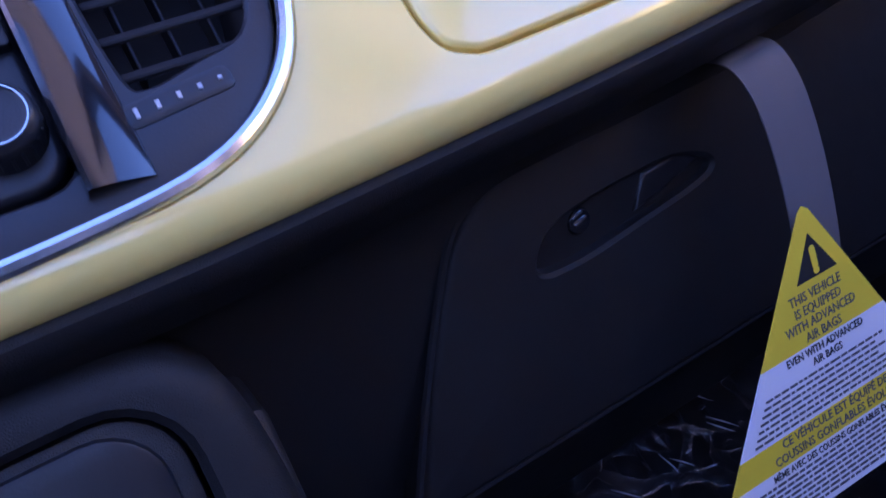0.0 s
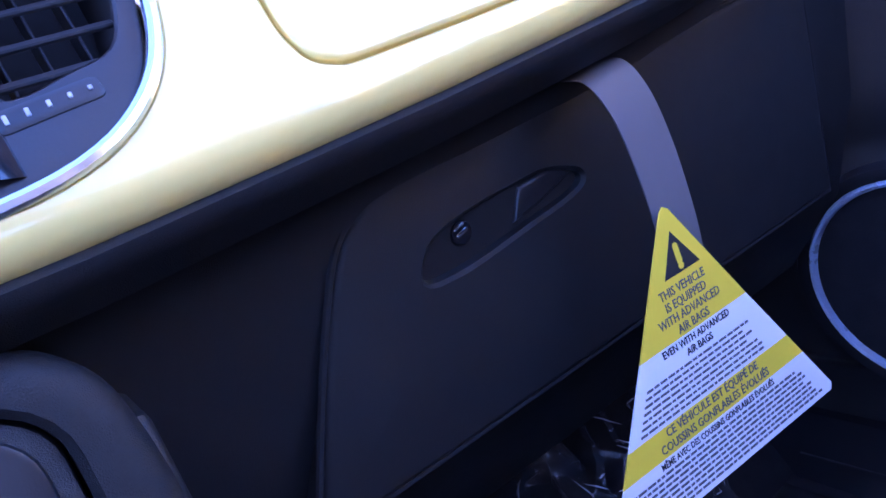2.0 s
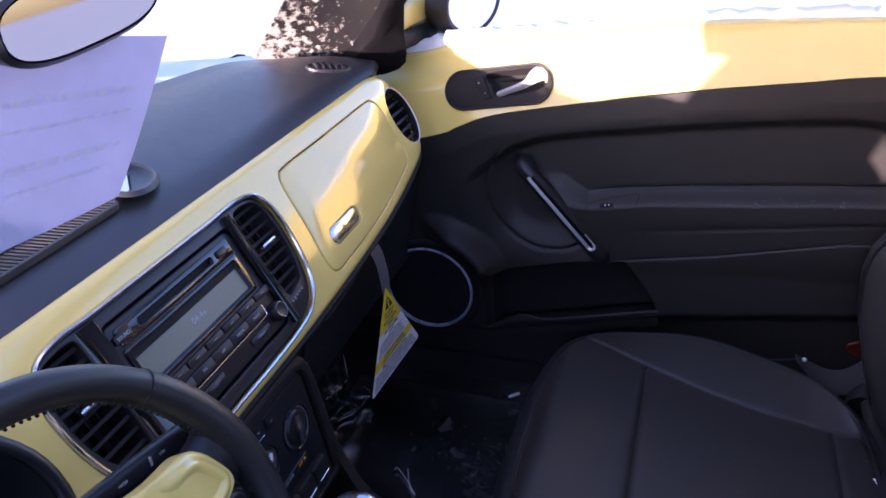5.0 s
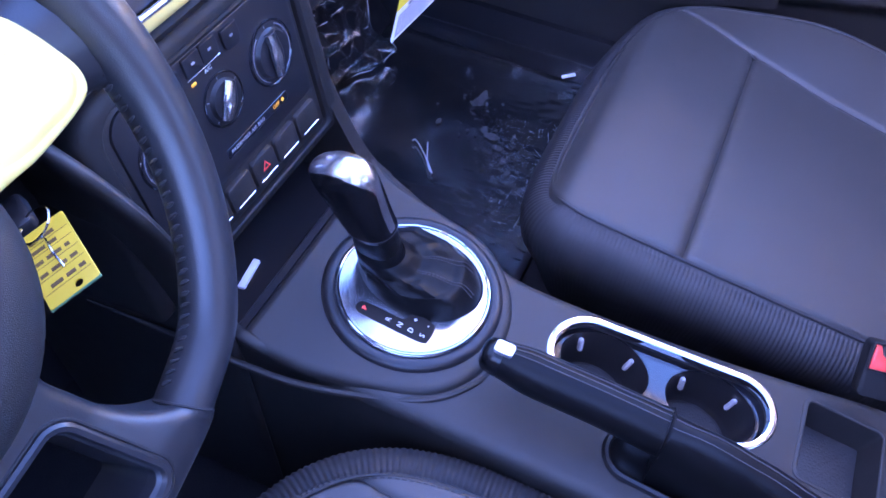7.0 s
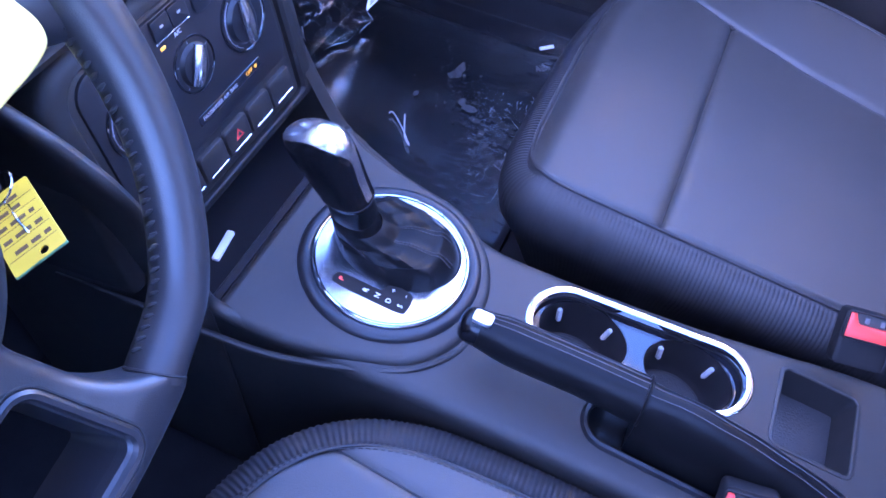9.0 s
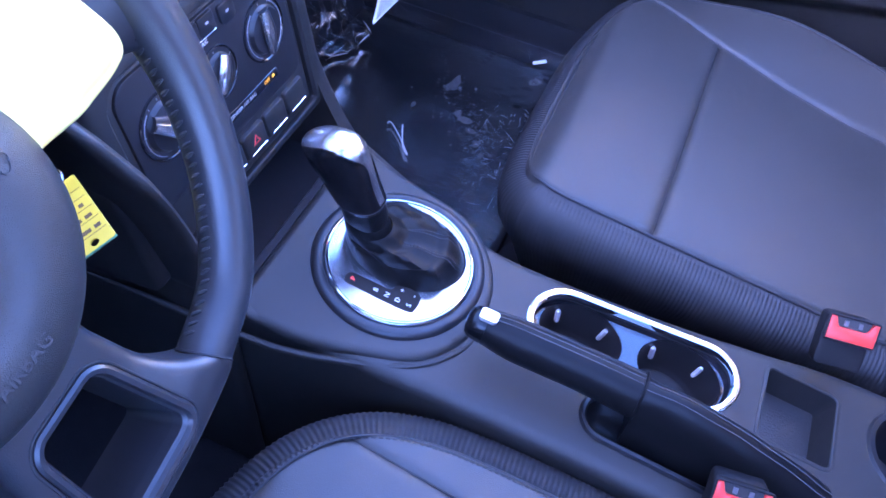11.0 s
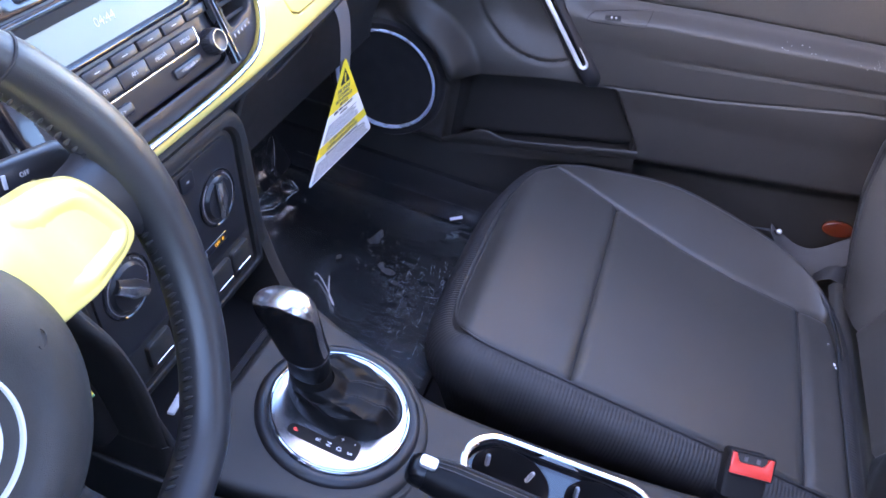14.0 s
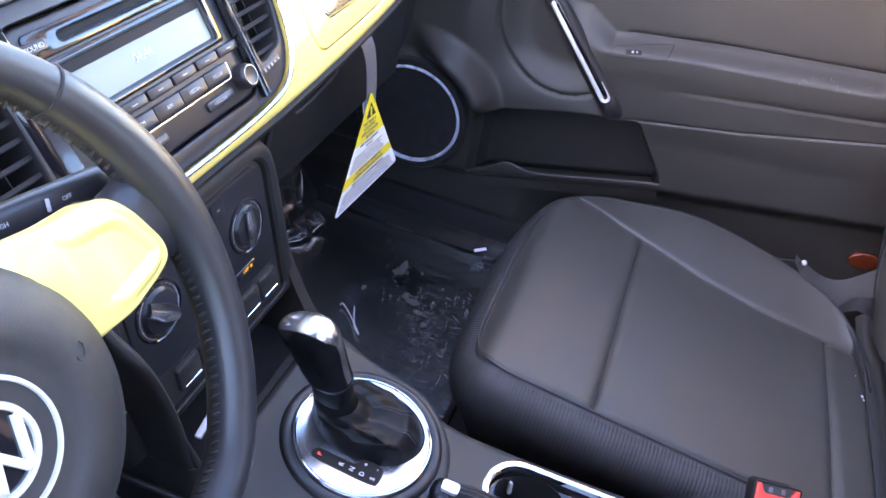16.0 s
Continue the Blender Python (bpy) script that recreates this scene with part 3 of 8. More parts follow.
def build_dashboard():
    d = thing("dashboard", (0, 0.3, 0.4), "black soft-touch dashboard with glossy yellow painted fascia", "dashboard")
    # yellow fascia with its openings
    top = [(x, 0.186) for x in np.linspace(0.60, -0.70, 40)]
    low = [(-0.70, -0.031), (-0.4, -0.031), (-0.2, -0.032), (0.0, -0.032), (0.15, -0.031), (0.30, -0.025), (0.45, -0.014), (0.56, 0.002), (0.64, 0.018), (0.692, 0.045), (0.715, 0.085), (0.707, 0.128), (0.68, 0.163), (0.64, 0.182)]
    outline = top + [(p.x, p.y) for p in spline(low, 6)]
    vent_hole = ellipse(VENT_R[2], VENT_R[3], 36, VENT_R[0], VENT_R[1])
    dial = ellipse(0.124, 0.106, 48, -0.345, 0.070)
    bm = bmesh.new()
    def belly(x, y):
        return end_sweep(x)
    plate(bm, outline, PAD, 0.030, 0.013, 5, holes=[inset(BEZEL, 0.001), inset(GLOVE, -0.0008), vent_hole, dial], hole_r=0.0015, bulge=belly)
    part("fascia", bm, YELLOW, d, "glossy yellow painted fascia")
    # upper glove box door, latch
    bm = bmesh.new()
    plate(bm, inset(GLOVE, 0.0008), at(PAD, 0, 0, 0.0005), 0.016, 0.0022, 3, bulge=belly, holes=[rrect(0.093, 0.027, 0.0133, 6, 0.325, 0.0335)], hole_r=0.001)
    lid = part("glove_box_door", bm, YELLOW, d, "glossy yellow upper glove box door")
    bm = bmesh.new()
    plate(bm, rrect(0.0915, 0.0255, 0.0127, 6, 0.325, 0.0335), at(PAD, 0, 0, -0.001), 0.01, 0.004, 3)
    latch = part("latch", bm, SATIN, lid, "satin silver push latch")
    bm = bmesh.new()
    plate(bm, rrect(0.040, 0.019, 0.0095, 6, 0.304, 0.0335), at(PAD, 0, 0, 0.0005), 0.004, 0.002, 3)
    part("push_button", bm, SATIN, latch)
    # bezel round the radio and its outlets
    hole_r = [(p.x, p.y) for p in spline([(0.1435, 0.100), (0.1440, 0.140), (0.153, 0.1465), (0.170, 0.146), (0.188, 0.141), (0.199, 0.120), (0.201, 0.080), (0.194, 0.047), (0.185, 0.0300), (0.168, 0.0250), (0.152, 0.0215), (0.1465, 0.027), (0.1440, 0.060)][::-1], 4, True)]
    hole_l = [(-x + 0.0195, y) for x, y in hole_r][::-1]
    bm = bmesh.new()
    plate(bm, inset(BEZEL, 0.006), at(PAD, 0, 0, -0.004), 0.030, 0.002, 2, holes=[hole_l, hole_r, rrect(0.228, 0.139, 0.012, 4, 0.012, 0.069)], hole_r=0.0012)
    bez = part("radio_surround", bm, PLASTIC_SMOOTH, d, "dark satin surround panel")
    bm = bmesh.new()
    ring = [PAD @ Vector((x, y, 0.0005)) for x, y in inset(BEZEL, 0.003)]
    tube(bm, ring, 0.0028, 8, closed=True, up=(0, -0.876, 0.482))
    part("chrome_trim", bm, RING, bez, "thin bright silver trim line")
    for s in (-1, 1):
        vent(d, at(PAD, 0, 0, -0.005), hole_r if s > 0 else hole_l, 9, tab=(s * 0.1705 + (0.0195 if s < 0 else 0), 0.0900))
        bm = bmesh.new()
        block(bm, 0.036, 0.0095, 0.006, at(PAD, s * 0.159 + (0.0195 if s < 0 else 0), 0.0152, -0.0030) @ pose(0, 0, 0, 0, 0, s * 6), 0.002)
        sw = part("switch_strip", bm, PLASTIC_SMOOTH, d, "small black vent wheel strip with white marks")
        for k in range(5):
            bm = bmesh.new()
            block(bm, 0.0014, 0.0036 - 0.0005 * k, 0.0006, at(PAD, s * (0.159 + (k - 2) * 0.0068) + (0.0195 if s < 0 else 0), 0.0152 + (k - 2) * 0.0007, -0.0024), 0.0002, 1)
            part("mark", bm, RADIO_PRINT, sw)
        # blue-grey glossy flank between radio and outlet
        bm = bmesh.new()
        rows = []
        for k, v in enumerate(np.linspace(0.150, -0.006, 14)):
            u0, u1 = (0.1235, 0.1425 + 0.002 * smooth(0.1, -0.01, v)) if s > 0 else (0.1000, 0.1225)
            rows.append([PAD @ Vector((s * u, v, z)) for u, z in ((u0, -0.004), (u0 + 0.0006, 0.0022), (u0 + 0.0020, 0.0030), (u0 + 0.45 * (u1 - u0), 0.0012), (u1 - 0.002, -0.0030), (u1, -0.0055))])
        skin(bm, rows)
        part("gloss_flank", bm, GLOSS_BLACK, bez, "piano black curved flank")
    # round outlet at the end
    e = VENT_R
    bm = bmesh.new()
    m = at(PAD, e[0], e[1], -0.0165) @ pose(0, 0, 0, 0, -3, 0)
    lathe(bm, [(0.0, -0.04), (0.9, -0.04), (1.0, 0.0), (1.0, 0.012), (1.03, 0.016), (1.06, 0.012), (1.08, 0.004)], m @ Matrix.Diagonal((e[2], e[3], 1, 1)), 40)
    v = part("air_vent", bm, PLASTIC_SMOOTH, d, "oval black air outlet at the dashboard end")
    bm = bmesh.new()
    tube(bm, [m @ Vector((x * 1.03, y * 1.03, 0.0165)) for x, y in ellipse(e[2], e[3], 40)], 0.0011, 8, closed=True, up=(0, -0.876, 0.482))
    part("chrome_ring", bm, SILVER, v)
    for k in range(6):
        y = (k - 2.5) * 0.016
        w = 2 * e[2] * math.sqrt(max(0, 1 - (y / e[3]) ** 2)) * 0.97
        bm = bmesh.new()
        block(bm, w, 0.005, 0.002, at(m, 0, y, 0.006) @ pose(0, 0, 0, -30), 0.0006, 1)
        part("slat", bm, PLASTIC_SMOOTH, v)
    # soft top, from the fascia's upper edge to the windscreen
    bm = bmesh.new()
    rows = []
    for x in np.linspace(-0.74, 0.74, 75):
        a = PAD @ Vector((x, 0.181, -0.004 + end_sweep(x)))
        end = windshield_base(x) + 0.02
        hood = 0.055 * math.exp(-((x + 0.345) / 0.13) ** 4)
        drop = -0.030 * smooth(0.5, 0.74, abs(x))
        line = [a + Vector((0, 0.03, -0.05)), a + Vector((0, 0.004, 0.002))]
        for k in range(1, 13):
            f = k / 12
            z = a.z + 0.012 + 0.028 * math.sin(min(1.0, f * 1.3) * math.pi / 2) + hood * math.exp(-((f - 0.12) / 0.33) ** 2) + drop * f
            line.append(Vector((x, a.y + (end - a.y) * f, z)))
        rows.append(line)
    sheet(bm, rows, 0.012, 1)
    topp = part("top_pad", bm, DASH_TOP, d, "black grained soft dashboard top")
    # oval side grille with rounded ribs
    m = frame_at((0.5840, 0.3370, 0.7345), (0.69, -0.71, -0.158), (0.713, 0.686, 0.097))
    bm = bmesh.new()
    o = ellipse(0.039, 0.023, 36)
    plate(bm, o, m, 0.010, 0.0025, 3, holes=[inset(o, 0.005)], hole_r=0.001)
    g = part("side_grille", bm, DASH_TOP, topp, "black oval side window grille")
    bm = bmesh.new()
    rows = [[m @ Vector((x, y, zz)) for x, y in inset(o, w)] for w, zz in ((0.004, 0.0), (0.005, -0.0005), (0.014, -0.001))]
    vs = skin(bm, rows, close_u=True)
    bm.faces.new(vs[-1])
    part("grille_pit", bm, VOID, g)
    for k in range(5):
        x = -0.022 + 0.011 * k
        hh = 0.017 * math.sqrt(1 - (x / 0.038) ** 2)
        bm = bmesh.new()
        tube(bm, [m @ Vector((x, -hh, -0.004)), m @ Vector((x, -hh * 0.5, 0.001)), m @ Vector((x, hh * 0.5, 0.001)), m @ Vector((x, hh, -0.004))], 0.0032, 10)
        part("slat", bm, PLASTIC, g)
    # fine-slatted defroster outlet along the windscreen
    m = frame_at((-0.17, 0.338, 0.7372), (1, 0, 0), (0, 1, 0.10))
    bm = bmesh.new()
    o = rrect(0.42, 0.034, 0.012, 4)
    plate(bm, o, m, 0.008, 0.0015, 2, holes=[inset(o, 0.003)])
    g = part("defroster_grille", bm, DASH_TOP, topp, "grey-brown fine slatted defroster outlet")
    bm = bmesh.new()
    plate(bm, inset(o, 0.002), at(m, 0, 0, -0.003), 0.002, 0.0005, 1)
    part("grille_pit", bm, VOID, g)
    for k in range(64):
        bm = bmesh.new()
        block(bm, 0.0032, 0.0275, 0.003, at(m, -0.2015 + 0.0064 * k, 0, -0.0008) @ pose(0, 0, 0, 0, 0, 14), 0.0007, 1)
        part("slat", bm, GRILLE, g)
    # oval hollow with a pale sensor cover
    m = frame_at((0.088, 0.350, 0.7400), (0.75, 0.66, 0), (-0.66, 0.75, 0.10))
    bm = bmesh.new()
    lens = [(p.x, p.y) for p in spline([(0.046, 0.0), (0.034, 0.018), (0.0, 0.029), (-0.034, 0.020), (-0.047, 0.0), (-0.034, -0.018), (0.0, -0.027), (0.034, -0.017)], 6, True)]
    skin(bm, [[m @ Vector((x, y, zz)) for x, y in inset(lens, w)] for w, zz in ((-0.006, -0.004), (-0.003, 0.0), (-0.0015, 0.0010), (0.0, 0.0005), (0.002, -0.003))], close_u=True)
    dish = part("sensor_hollow", bm, DASH_TOP, topp, "oval hollow with thin raised rim")
    bm = bmesh.new()
    rows = [[m @ Vector((x, y, zz)) for x, y in inset(lens, w)] for w, zz in ((0.0015, -0.002), (0.006, -0.0048), (0.013, -0.0060), (0.020, -0.0062))]
    vs = skin(bm, rows, close_u=True)
    bm.faces.new(vs[-1])
    part("hollow_floor", bm, DASH_TOP, dish)
    bm = bmesh.new()
    cover = [(p.x, p.y) for p in spline([(0.030, 0.006), (0.022, 0.016), (0.0, 0.0215), (-0.026, 0.0165), (-0.036, 0.004), (-0.012, 0.003), (0.012, 0.003)], 5, True)]
    plate(bm, cover[::-1], at(m, 0, 0, -0.0030), 0.004, 0.001, 2)
    part("sensor_cover", bm, SILVER, dish, "bright pale sensor cover")
    # dark lip under the fascia, lower panel
    bm = bmesh.new()
    prof = [(-0.030, -0.013), (-0.036, -0.008), (-0.040, -0.012), (-0.041, -0.020), (-0.043, -0.034)]
    rows = []
    for x in np.linspace(-0.72, 0.70, 60):
        lift = lerp_line([(0.70, 0.075), (0.64, 0.047), (0.56, 0.031), (0.45, 0.016), (0.30, 0.006), (0.15, 0.0), (-0.72, 0.0)], x)
        push = end_sweep(x)
        rows.append([PAD @ Vector((x, v + lift, n + push)) for v, n in prof] + [Vector((x, 0.215 + 0.02 * smooth(0.4, 0.7, x), 0.503 + 0.6 * lift)), Vector((x, 0.232 + 0.01 * smooth(0.4, 0.7, x), 0.497 + 0.5 * lift)),
                     Vector((x, 0.240, 0.47 + 0.3 * lift)), Vector((x, 0.250, 0.40)), Vector((x, 0.275, 0.32)), Vector((x, 0.33, 0.25)), Vector((x, 0.45, 0.22)), Vector((x, 0.66, 0.24))])
    skin(bm, rows)
    low = part("lower_panel", bm, DASH_LOW, d, "black grained lower dashboard panel")
    # lower glove box door, its edge gap, handle recess and lock
    GB = frame_at((0, 0.2385, 0.44), (1, 0, 0), (0, -0.05, 1))
    o = [(p.x, p.y) for p in spline([(0.640, 0.0680), (0.50, 0.0590), (0.417, 0.0540), (0.357, 0.0505), (0.3085, 0.0493), (0.287, 0.0480), (0.271, 0.0440), (0.258, 0.0355), (0.2475, 0.0240), (0.237, 0.0050), (0.2204, -0.030), (0.2025, -0.073), (0.195, -0.094)], 5)] + [(0.64, -0.094)]
    rec = [(p.x, p.y) for p in spline([(0.2865, -0.003), (0.290, -0.0075), (0.300, -0.0088), (0.319, -0.0085), (0.358, -0.0040), (0.387, -0.0005), (0.4005, 0.004), (0.398, 0.011), (0.376, 0.0185), (0.350, 0.0185), (0.328, 0.0177), (0.304, 0.0142), (0.292, 0.0075)], 5, True)]
    bm = bmesh.new()
    plate(bm, o, GB, 0.02, 0.004, 3, holes=[rec], hole_r=0.002)
    gb = part("lower_glove_box_door", bm, DASH_LOW, d, "black grained glove box door with pull recess")
    bm = bmesh.new()
    tube(bm, [GB @ Vector((x, y, -0.0035)) for x, y in inset(o, -0.0012)], 0.0020, 6, closed=True, up=(0, -1, 0))
    part("edge_gap", bm, VOID, gb)
    bm = bmesh.new()
    front = [bm.verts.new(GB @ Vector((x, y, -0.002))) for x, y in rec]
    back = [bm.verts.new(GB @ Vector((x * 0.9 + 0.034, y * 0.7 + 0.003, -0.022))) for x, y in rec]
    ring_faces(bm, front, back)
    bm.faces.new(back)
    cup = part("pull_recess", bm, PLASTIC_SMOOTH, gb)
    bm = bmesh.new()
    plate(bm, [(0.382, 0.019), (0.358, 0.017), (0.350, -0.001), (0.372, 0.003), (0.398, 0.011)], at(GB, 0, 0, -0.003), 0.015, 0.003, 3)
    part("pull_lever", bm, PLASTIC_SMOOTH, cup)
    bm = bmesh.new()
    lathe(bm, [(0.0, 0.002), (0.006, 0.002), (0.0075, 0.0), (0.0075, -0.01)], at(GB, 0.317, 0.008, -0.006), 20)
    lk = part("lock_cylinder", bm, GLOSS_BLACK, cup)
    bm = bmesh.new()
    block(bm, 0.008, 0.0018, 0.001, at(GB, 0.317, 0.008, -0.003) @ pose(0, 0, 0, 0, 0, 15), 0.0004, 1)
    part("key_slot", bm, CHROME, lk)
    bm = bmesh.new()
    block(bm, 0.007, 0.0014, 0.001, at(GB, 0.316, 0.0115, -0.003) @ pose(0, 0, 0, 0, 0, 15), 0.0004, 1)
    part("lock_mark", bm, CHROME, lk)
    # instrument cluster
    bm = bmesh.new()
    m = at(PAD, -0.345, 0.070, 0.0)
    sc = Matrix.Diagonal((0.124, 0.106, 1, 1))
    lathe(bm, [(0.0, -0.065), (0.82, -0.06), (0.86, -0.05), (0.90, -0.005), (0.97, 0.006), (1.0, 0.0), (1.0, -0.03)], m @ sc, 48)
    inst = part("instrument_dial", bm, PLASTIC_SMOOTH, d, "round black instrument cluster behind the wheel")
    bm = bmesh.new()
    tube(bm, [m @ Vector((x * 0.97, y * 0.97, 0.005)) for x, y in ellipse(0.124, 0.106, 48)], 0.007, 10, closed=True, up=(0, -0.876, 0.482))
    part("dial_ring", bm, PLASTIC_SMOOTH, inst)
    return d


# ---- radio ----
def build_radio():
    r = thing("car_radio", (0, 0.22, 0.58), "black double-height car radio with lit silver display", "radio")
    m = at(PAD, 0.004, 0.0, -0.006)
    bm = bmesh.new()
    scr = rrect(0.184, 0.0365, 0.002, 2, 0.005, 0.0830)
    slot = rrect(0.130, 0.006, 0.0028, 3, 0.005, 0.1195)
    plate(bm, rrect(0.224, 0.134, 0.012, 4, 0.008, 0.069), m, 0.03, 0.003, 3, holes=[scr, slot], hole_r=0.0015)
    body = part("face_plate", bm, PLASTIC_SMOOTH, r)
    bm = bmesh.new()
    plate(bm, inset(scr, -0.001), at(m, 0, 0, -0.003), 0.003, 0.0005, 1)
    disp = part("display", bm, LCD, r, "pale silver-green display")
    lettering("digits", "04:44", 0.0110, at(m, 0.010, 0.0805, -0.0029), RADIO_PRINT, disp)
    bm = bmesh.new()
    plate(bm, rrect(0.186, 0.0085, 0.001, 2, 0.005, 0.0975), at(m, 0, 0, -0.0018), 0.002, 0.0004, 1)
    part("display_mask", bm, MATT_BLACK, disp, "matt black band over the display")
    bm = bmesh.new()
    plate(bm, inset(slot, -0.001), at(m, 0, 0, -0.006), 0.003, 0.0005, 1)
    part("disc_slot", bm, VOID, r)
    # raised glossy frame round display
    bm = bmesh.new()
    plate(bm, rrect(0.202, 0.0495, 0.004, 3, 0.005, 0.0830), at(m, 0, 0, 0.0022), 0.004, 0.0015, 2, holes=[inset(scr, -0.002)], hole_r=0.001)
    part("display_frame", bm, GLOSS_BLACK, r, "glossy black display frame")
    bm = bmesh.new()
    plate(bm, rrect(0.200, 0.0205, 0.004, 3, 0.008, 0.1195), at(m, 0, 0, 0.0018), 0.004, 0.0015, 2, holes=[inset(slot, -0.001)], hole_r=0.001)
    part("slot_frame", bm, GLOSS_BLACK, r)
    for k, w in ((0, "SOUND"), (1, "")):
        bm = bmesh.new()
        block(bm, 0.024 if k == 0 else 0.018, 0.009, 0.004, at(m, (-0.086, 0.088)[k], 0.1195, 0.0045), 0.0012)
        b = part("button", bm, PLASTIC_SMOOTH, r)
        if w:
            lettering("print", w, 0.0052, at(m, -0.086, 0.1195, 0.0047), RADIO_PRINT, b)
    # preset row, source row
    for k in range(6):
        bm = bmesh.new()
        x = -0.063 + k * 0.0333
        block(bm, 0.0305, 0.0090, 0.005, at(m, x, 0.0510, 0.004), 0.0012)
        b = part("preset_button", bm, PLASTIC_SMOOTH, r)
        bm = bmesh.new()
        block(bm, 0.007, 0.0007, 0.0004, at(m, x, 0.0510, 0.0042), 0.0002, 1)
        part("mark", bm, RADIO_PRINT, b)
    for k, w in enumerate(("PHONE", "FM", "AM", "MEDIA", "MENU")):
        bm = bmesh.new()
        x = -0.068 + k * 0.0353
        block(bm, 0.0346, 0.0128, 0.006, at(m, x, 0.0355, 0.0045), 0.0011)
        b = part("source_button", bm, PLASTIC_SMOOTH, r)
        lettering("print", w, 0.0050, at(m, x, 0.0355, 0.0047), RADIO_PRINT, b)
    bm = bmesh.new()
    tube(bm, [m @ Vector(p) for p in ((-0.086, 0.0268, 0.003), (0.0885, 0.0268, 0.003), (0.0905, 0.0288, 0.0038), (0.0905, 0.0415, 0.0038))], 0.0011, 6, up=(0, -0.876, 0.482))
    part("silver_line", bm, SATIN, r)
    for x in (-0.033, 0.066):
        bm = bmesh.new()
        block(bm, 0.041, 0.0095, 0.005, at(m, x, 0.0150, 0.003), 0.0018)
        b = part("rocker_button", bm, PLASTIC_SMOOTH, r)
        lettering("print", "< TUNE >" if x < 0 else "< FOLDER >", 0.0045, at(m, x, 0.0150, 0.0032), RADIO_PRINT, b)
    for x in (0.1062,):
        bm = bmesh.new()
        k = at(m, x, 0.0215, 0.0) @ Matrix.Diagonal((0.88, 0.88, 1, 1))
        lathe(bm, [(0.0135, 0.0), (0.0132, 0.0095), (0.0122, 0.0125), (0.0108, 0.0135)], k, 32)
        kn = part("rotary_knob", bm, PLASTIC_SMOOTH, r)
        bm = bmesh.new()
        lathe(bm, [(0.0108, 0.0132), (0.0106, 0.0138), (0.0101, 0.0138), (0.0099, 0.0132)], k, 32)
        part("chrome_ring", bm, SATIN, kn, "bright silver ring")
        bm = bmesh.new()
        lathe(bm, [(0.0, 0.0125), (0.008, 0.0122), (0.0099, 0.0130)], k, 32)
        part("cap", bm, LEATHER_WHEEL, kn)
        for j in range(24):
            a = j * math.pi / 12
            bm = bmesh.new()
            block(bm, 0.0012, 0.008, 0.0008, k @ pose(0.0137 * math.cos(a), 0.0137 * math.sin(a), 0.005, 90, 0, math.degrees(a) + 90) @ pose(0, 0, 0, 0), 0.0003, 1)
            part("grip_rib", bm, PLASTIC_SMOOTH, kn)


# ---- climate panel ----
def knob(parent, m, r, turn, marks, blue=False):
    bm = bmesh.new()
    lathe(bm, [(r * 1.06, 0.0), (r * 1.05, 0.0012), (r, 0.0015), (r * 0.97, 0.0005)], m, 40)
    base = part("dial_surround", bm, GLOSS_BLACK, parent, "glossy black dial ring")
    bm = bmesh.new()
    lathe(bm, [(r * 0.99, 0.0005), (r * 0.80, 0.0012), (r * 0.76, 0.0025), (r * 0.71, 0.0048), (0.0, 0.0055)], m, 40)
    part("dial", bm, PLASTIC_SMOOTH, base)
    bm = bmesh.new()
    g = m @ pose(0, 0, 0, 0, 0, turn)
    rows = []
    for y in np.linspace(-1, 1, 11):
        w = 0.0092 * (1 - 0.30 * abs(y))
        z = 0.0075 + 0.0025 * math.cos(y * 1.5)
        rows.append([g @ Vector((x * w, y * r * 0.72, zz)) for x, zz in ((-1, 0.003), (-0.92, z - 0.002), (-0.5, z), (0.5, z), (0.92, z - 0.002), (1, 0.003))])
    vs = skin(bm, rows)
    bm.faces.new(vs[0][::-1])
    bm.faces.new(vs[-1])
    grip = part("grip", bm, PLASTIC_SMOOTH, base)
    bm = bmesh.new()
    rows = []
    for y in np.linspace(-1, 1, 13):
        w = 1 - 0.30 * abs(y)
        z = 0.0082 + 0.0025 * math.cos(y * 1.5)
        rows.append([g @ Vector((x * w, y * r * 0.71, z + dz)) for x, dz in ((-0.0085, -0.0030), (-0.0078, -0.0010), (-0.0060, 0.0), (-0.0025, 0.0004), (0.0008, 0.0002), (0.0014, -0.0012))])
    sheet(bm, rows, 0.0008, 1)
    part("chrome_strip", bm, SATIN, grip, "broad bright metal strip")
    if r > 0.025:
        for a0, a1 in ((-150, -35), (35, 150)):
            bm = bmesh.new()
            tube(bm, [m @ Vector((r * 0.90 * math.cos(radians(k)), r * 0.90 * math.sin(radians(k)), 0.0016)) for k in np.linspace(a0 + 90, a1 + 90, 24)], 0.00042, 5)
            part("scale_line", bm, GREY_PRINT, base)
    for k in range(marks):
        a = radians(-130 + 260 * k / (marks - 1)) + math.pi / 2
        bm = bmesh.new()
        block(bm, 0.0008, 0.0024, 0.0003, m @ pose(r * 0.89 * math.cos(a), r * 0.89 * math.sin(a), 0.0016, 0, 0, math.degrees(a) - 90), 0.0002, 1)
        part("mark", bm, BLUE if blue and k < 2 else GREY_PRINT, base)


BLUE = glowing("blue_mark", (0.10, 0.25, 0.9), 0.012)
AMBER = glowing("amber_indicator", (1.0, 0.42, 0.02), 0.014)
RED_MARK = material("red_print", (0.75, 0.06, 0.05), 0.5)


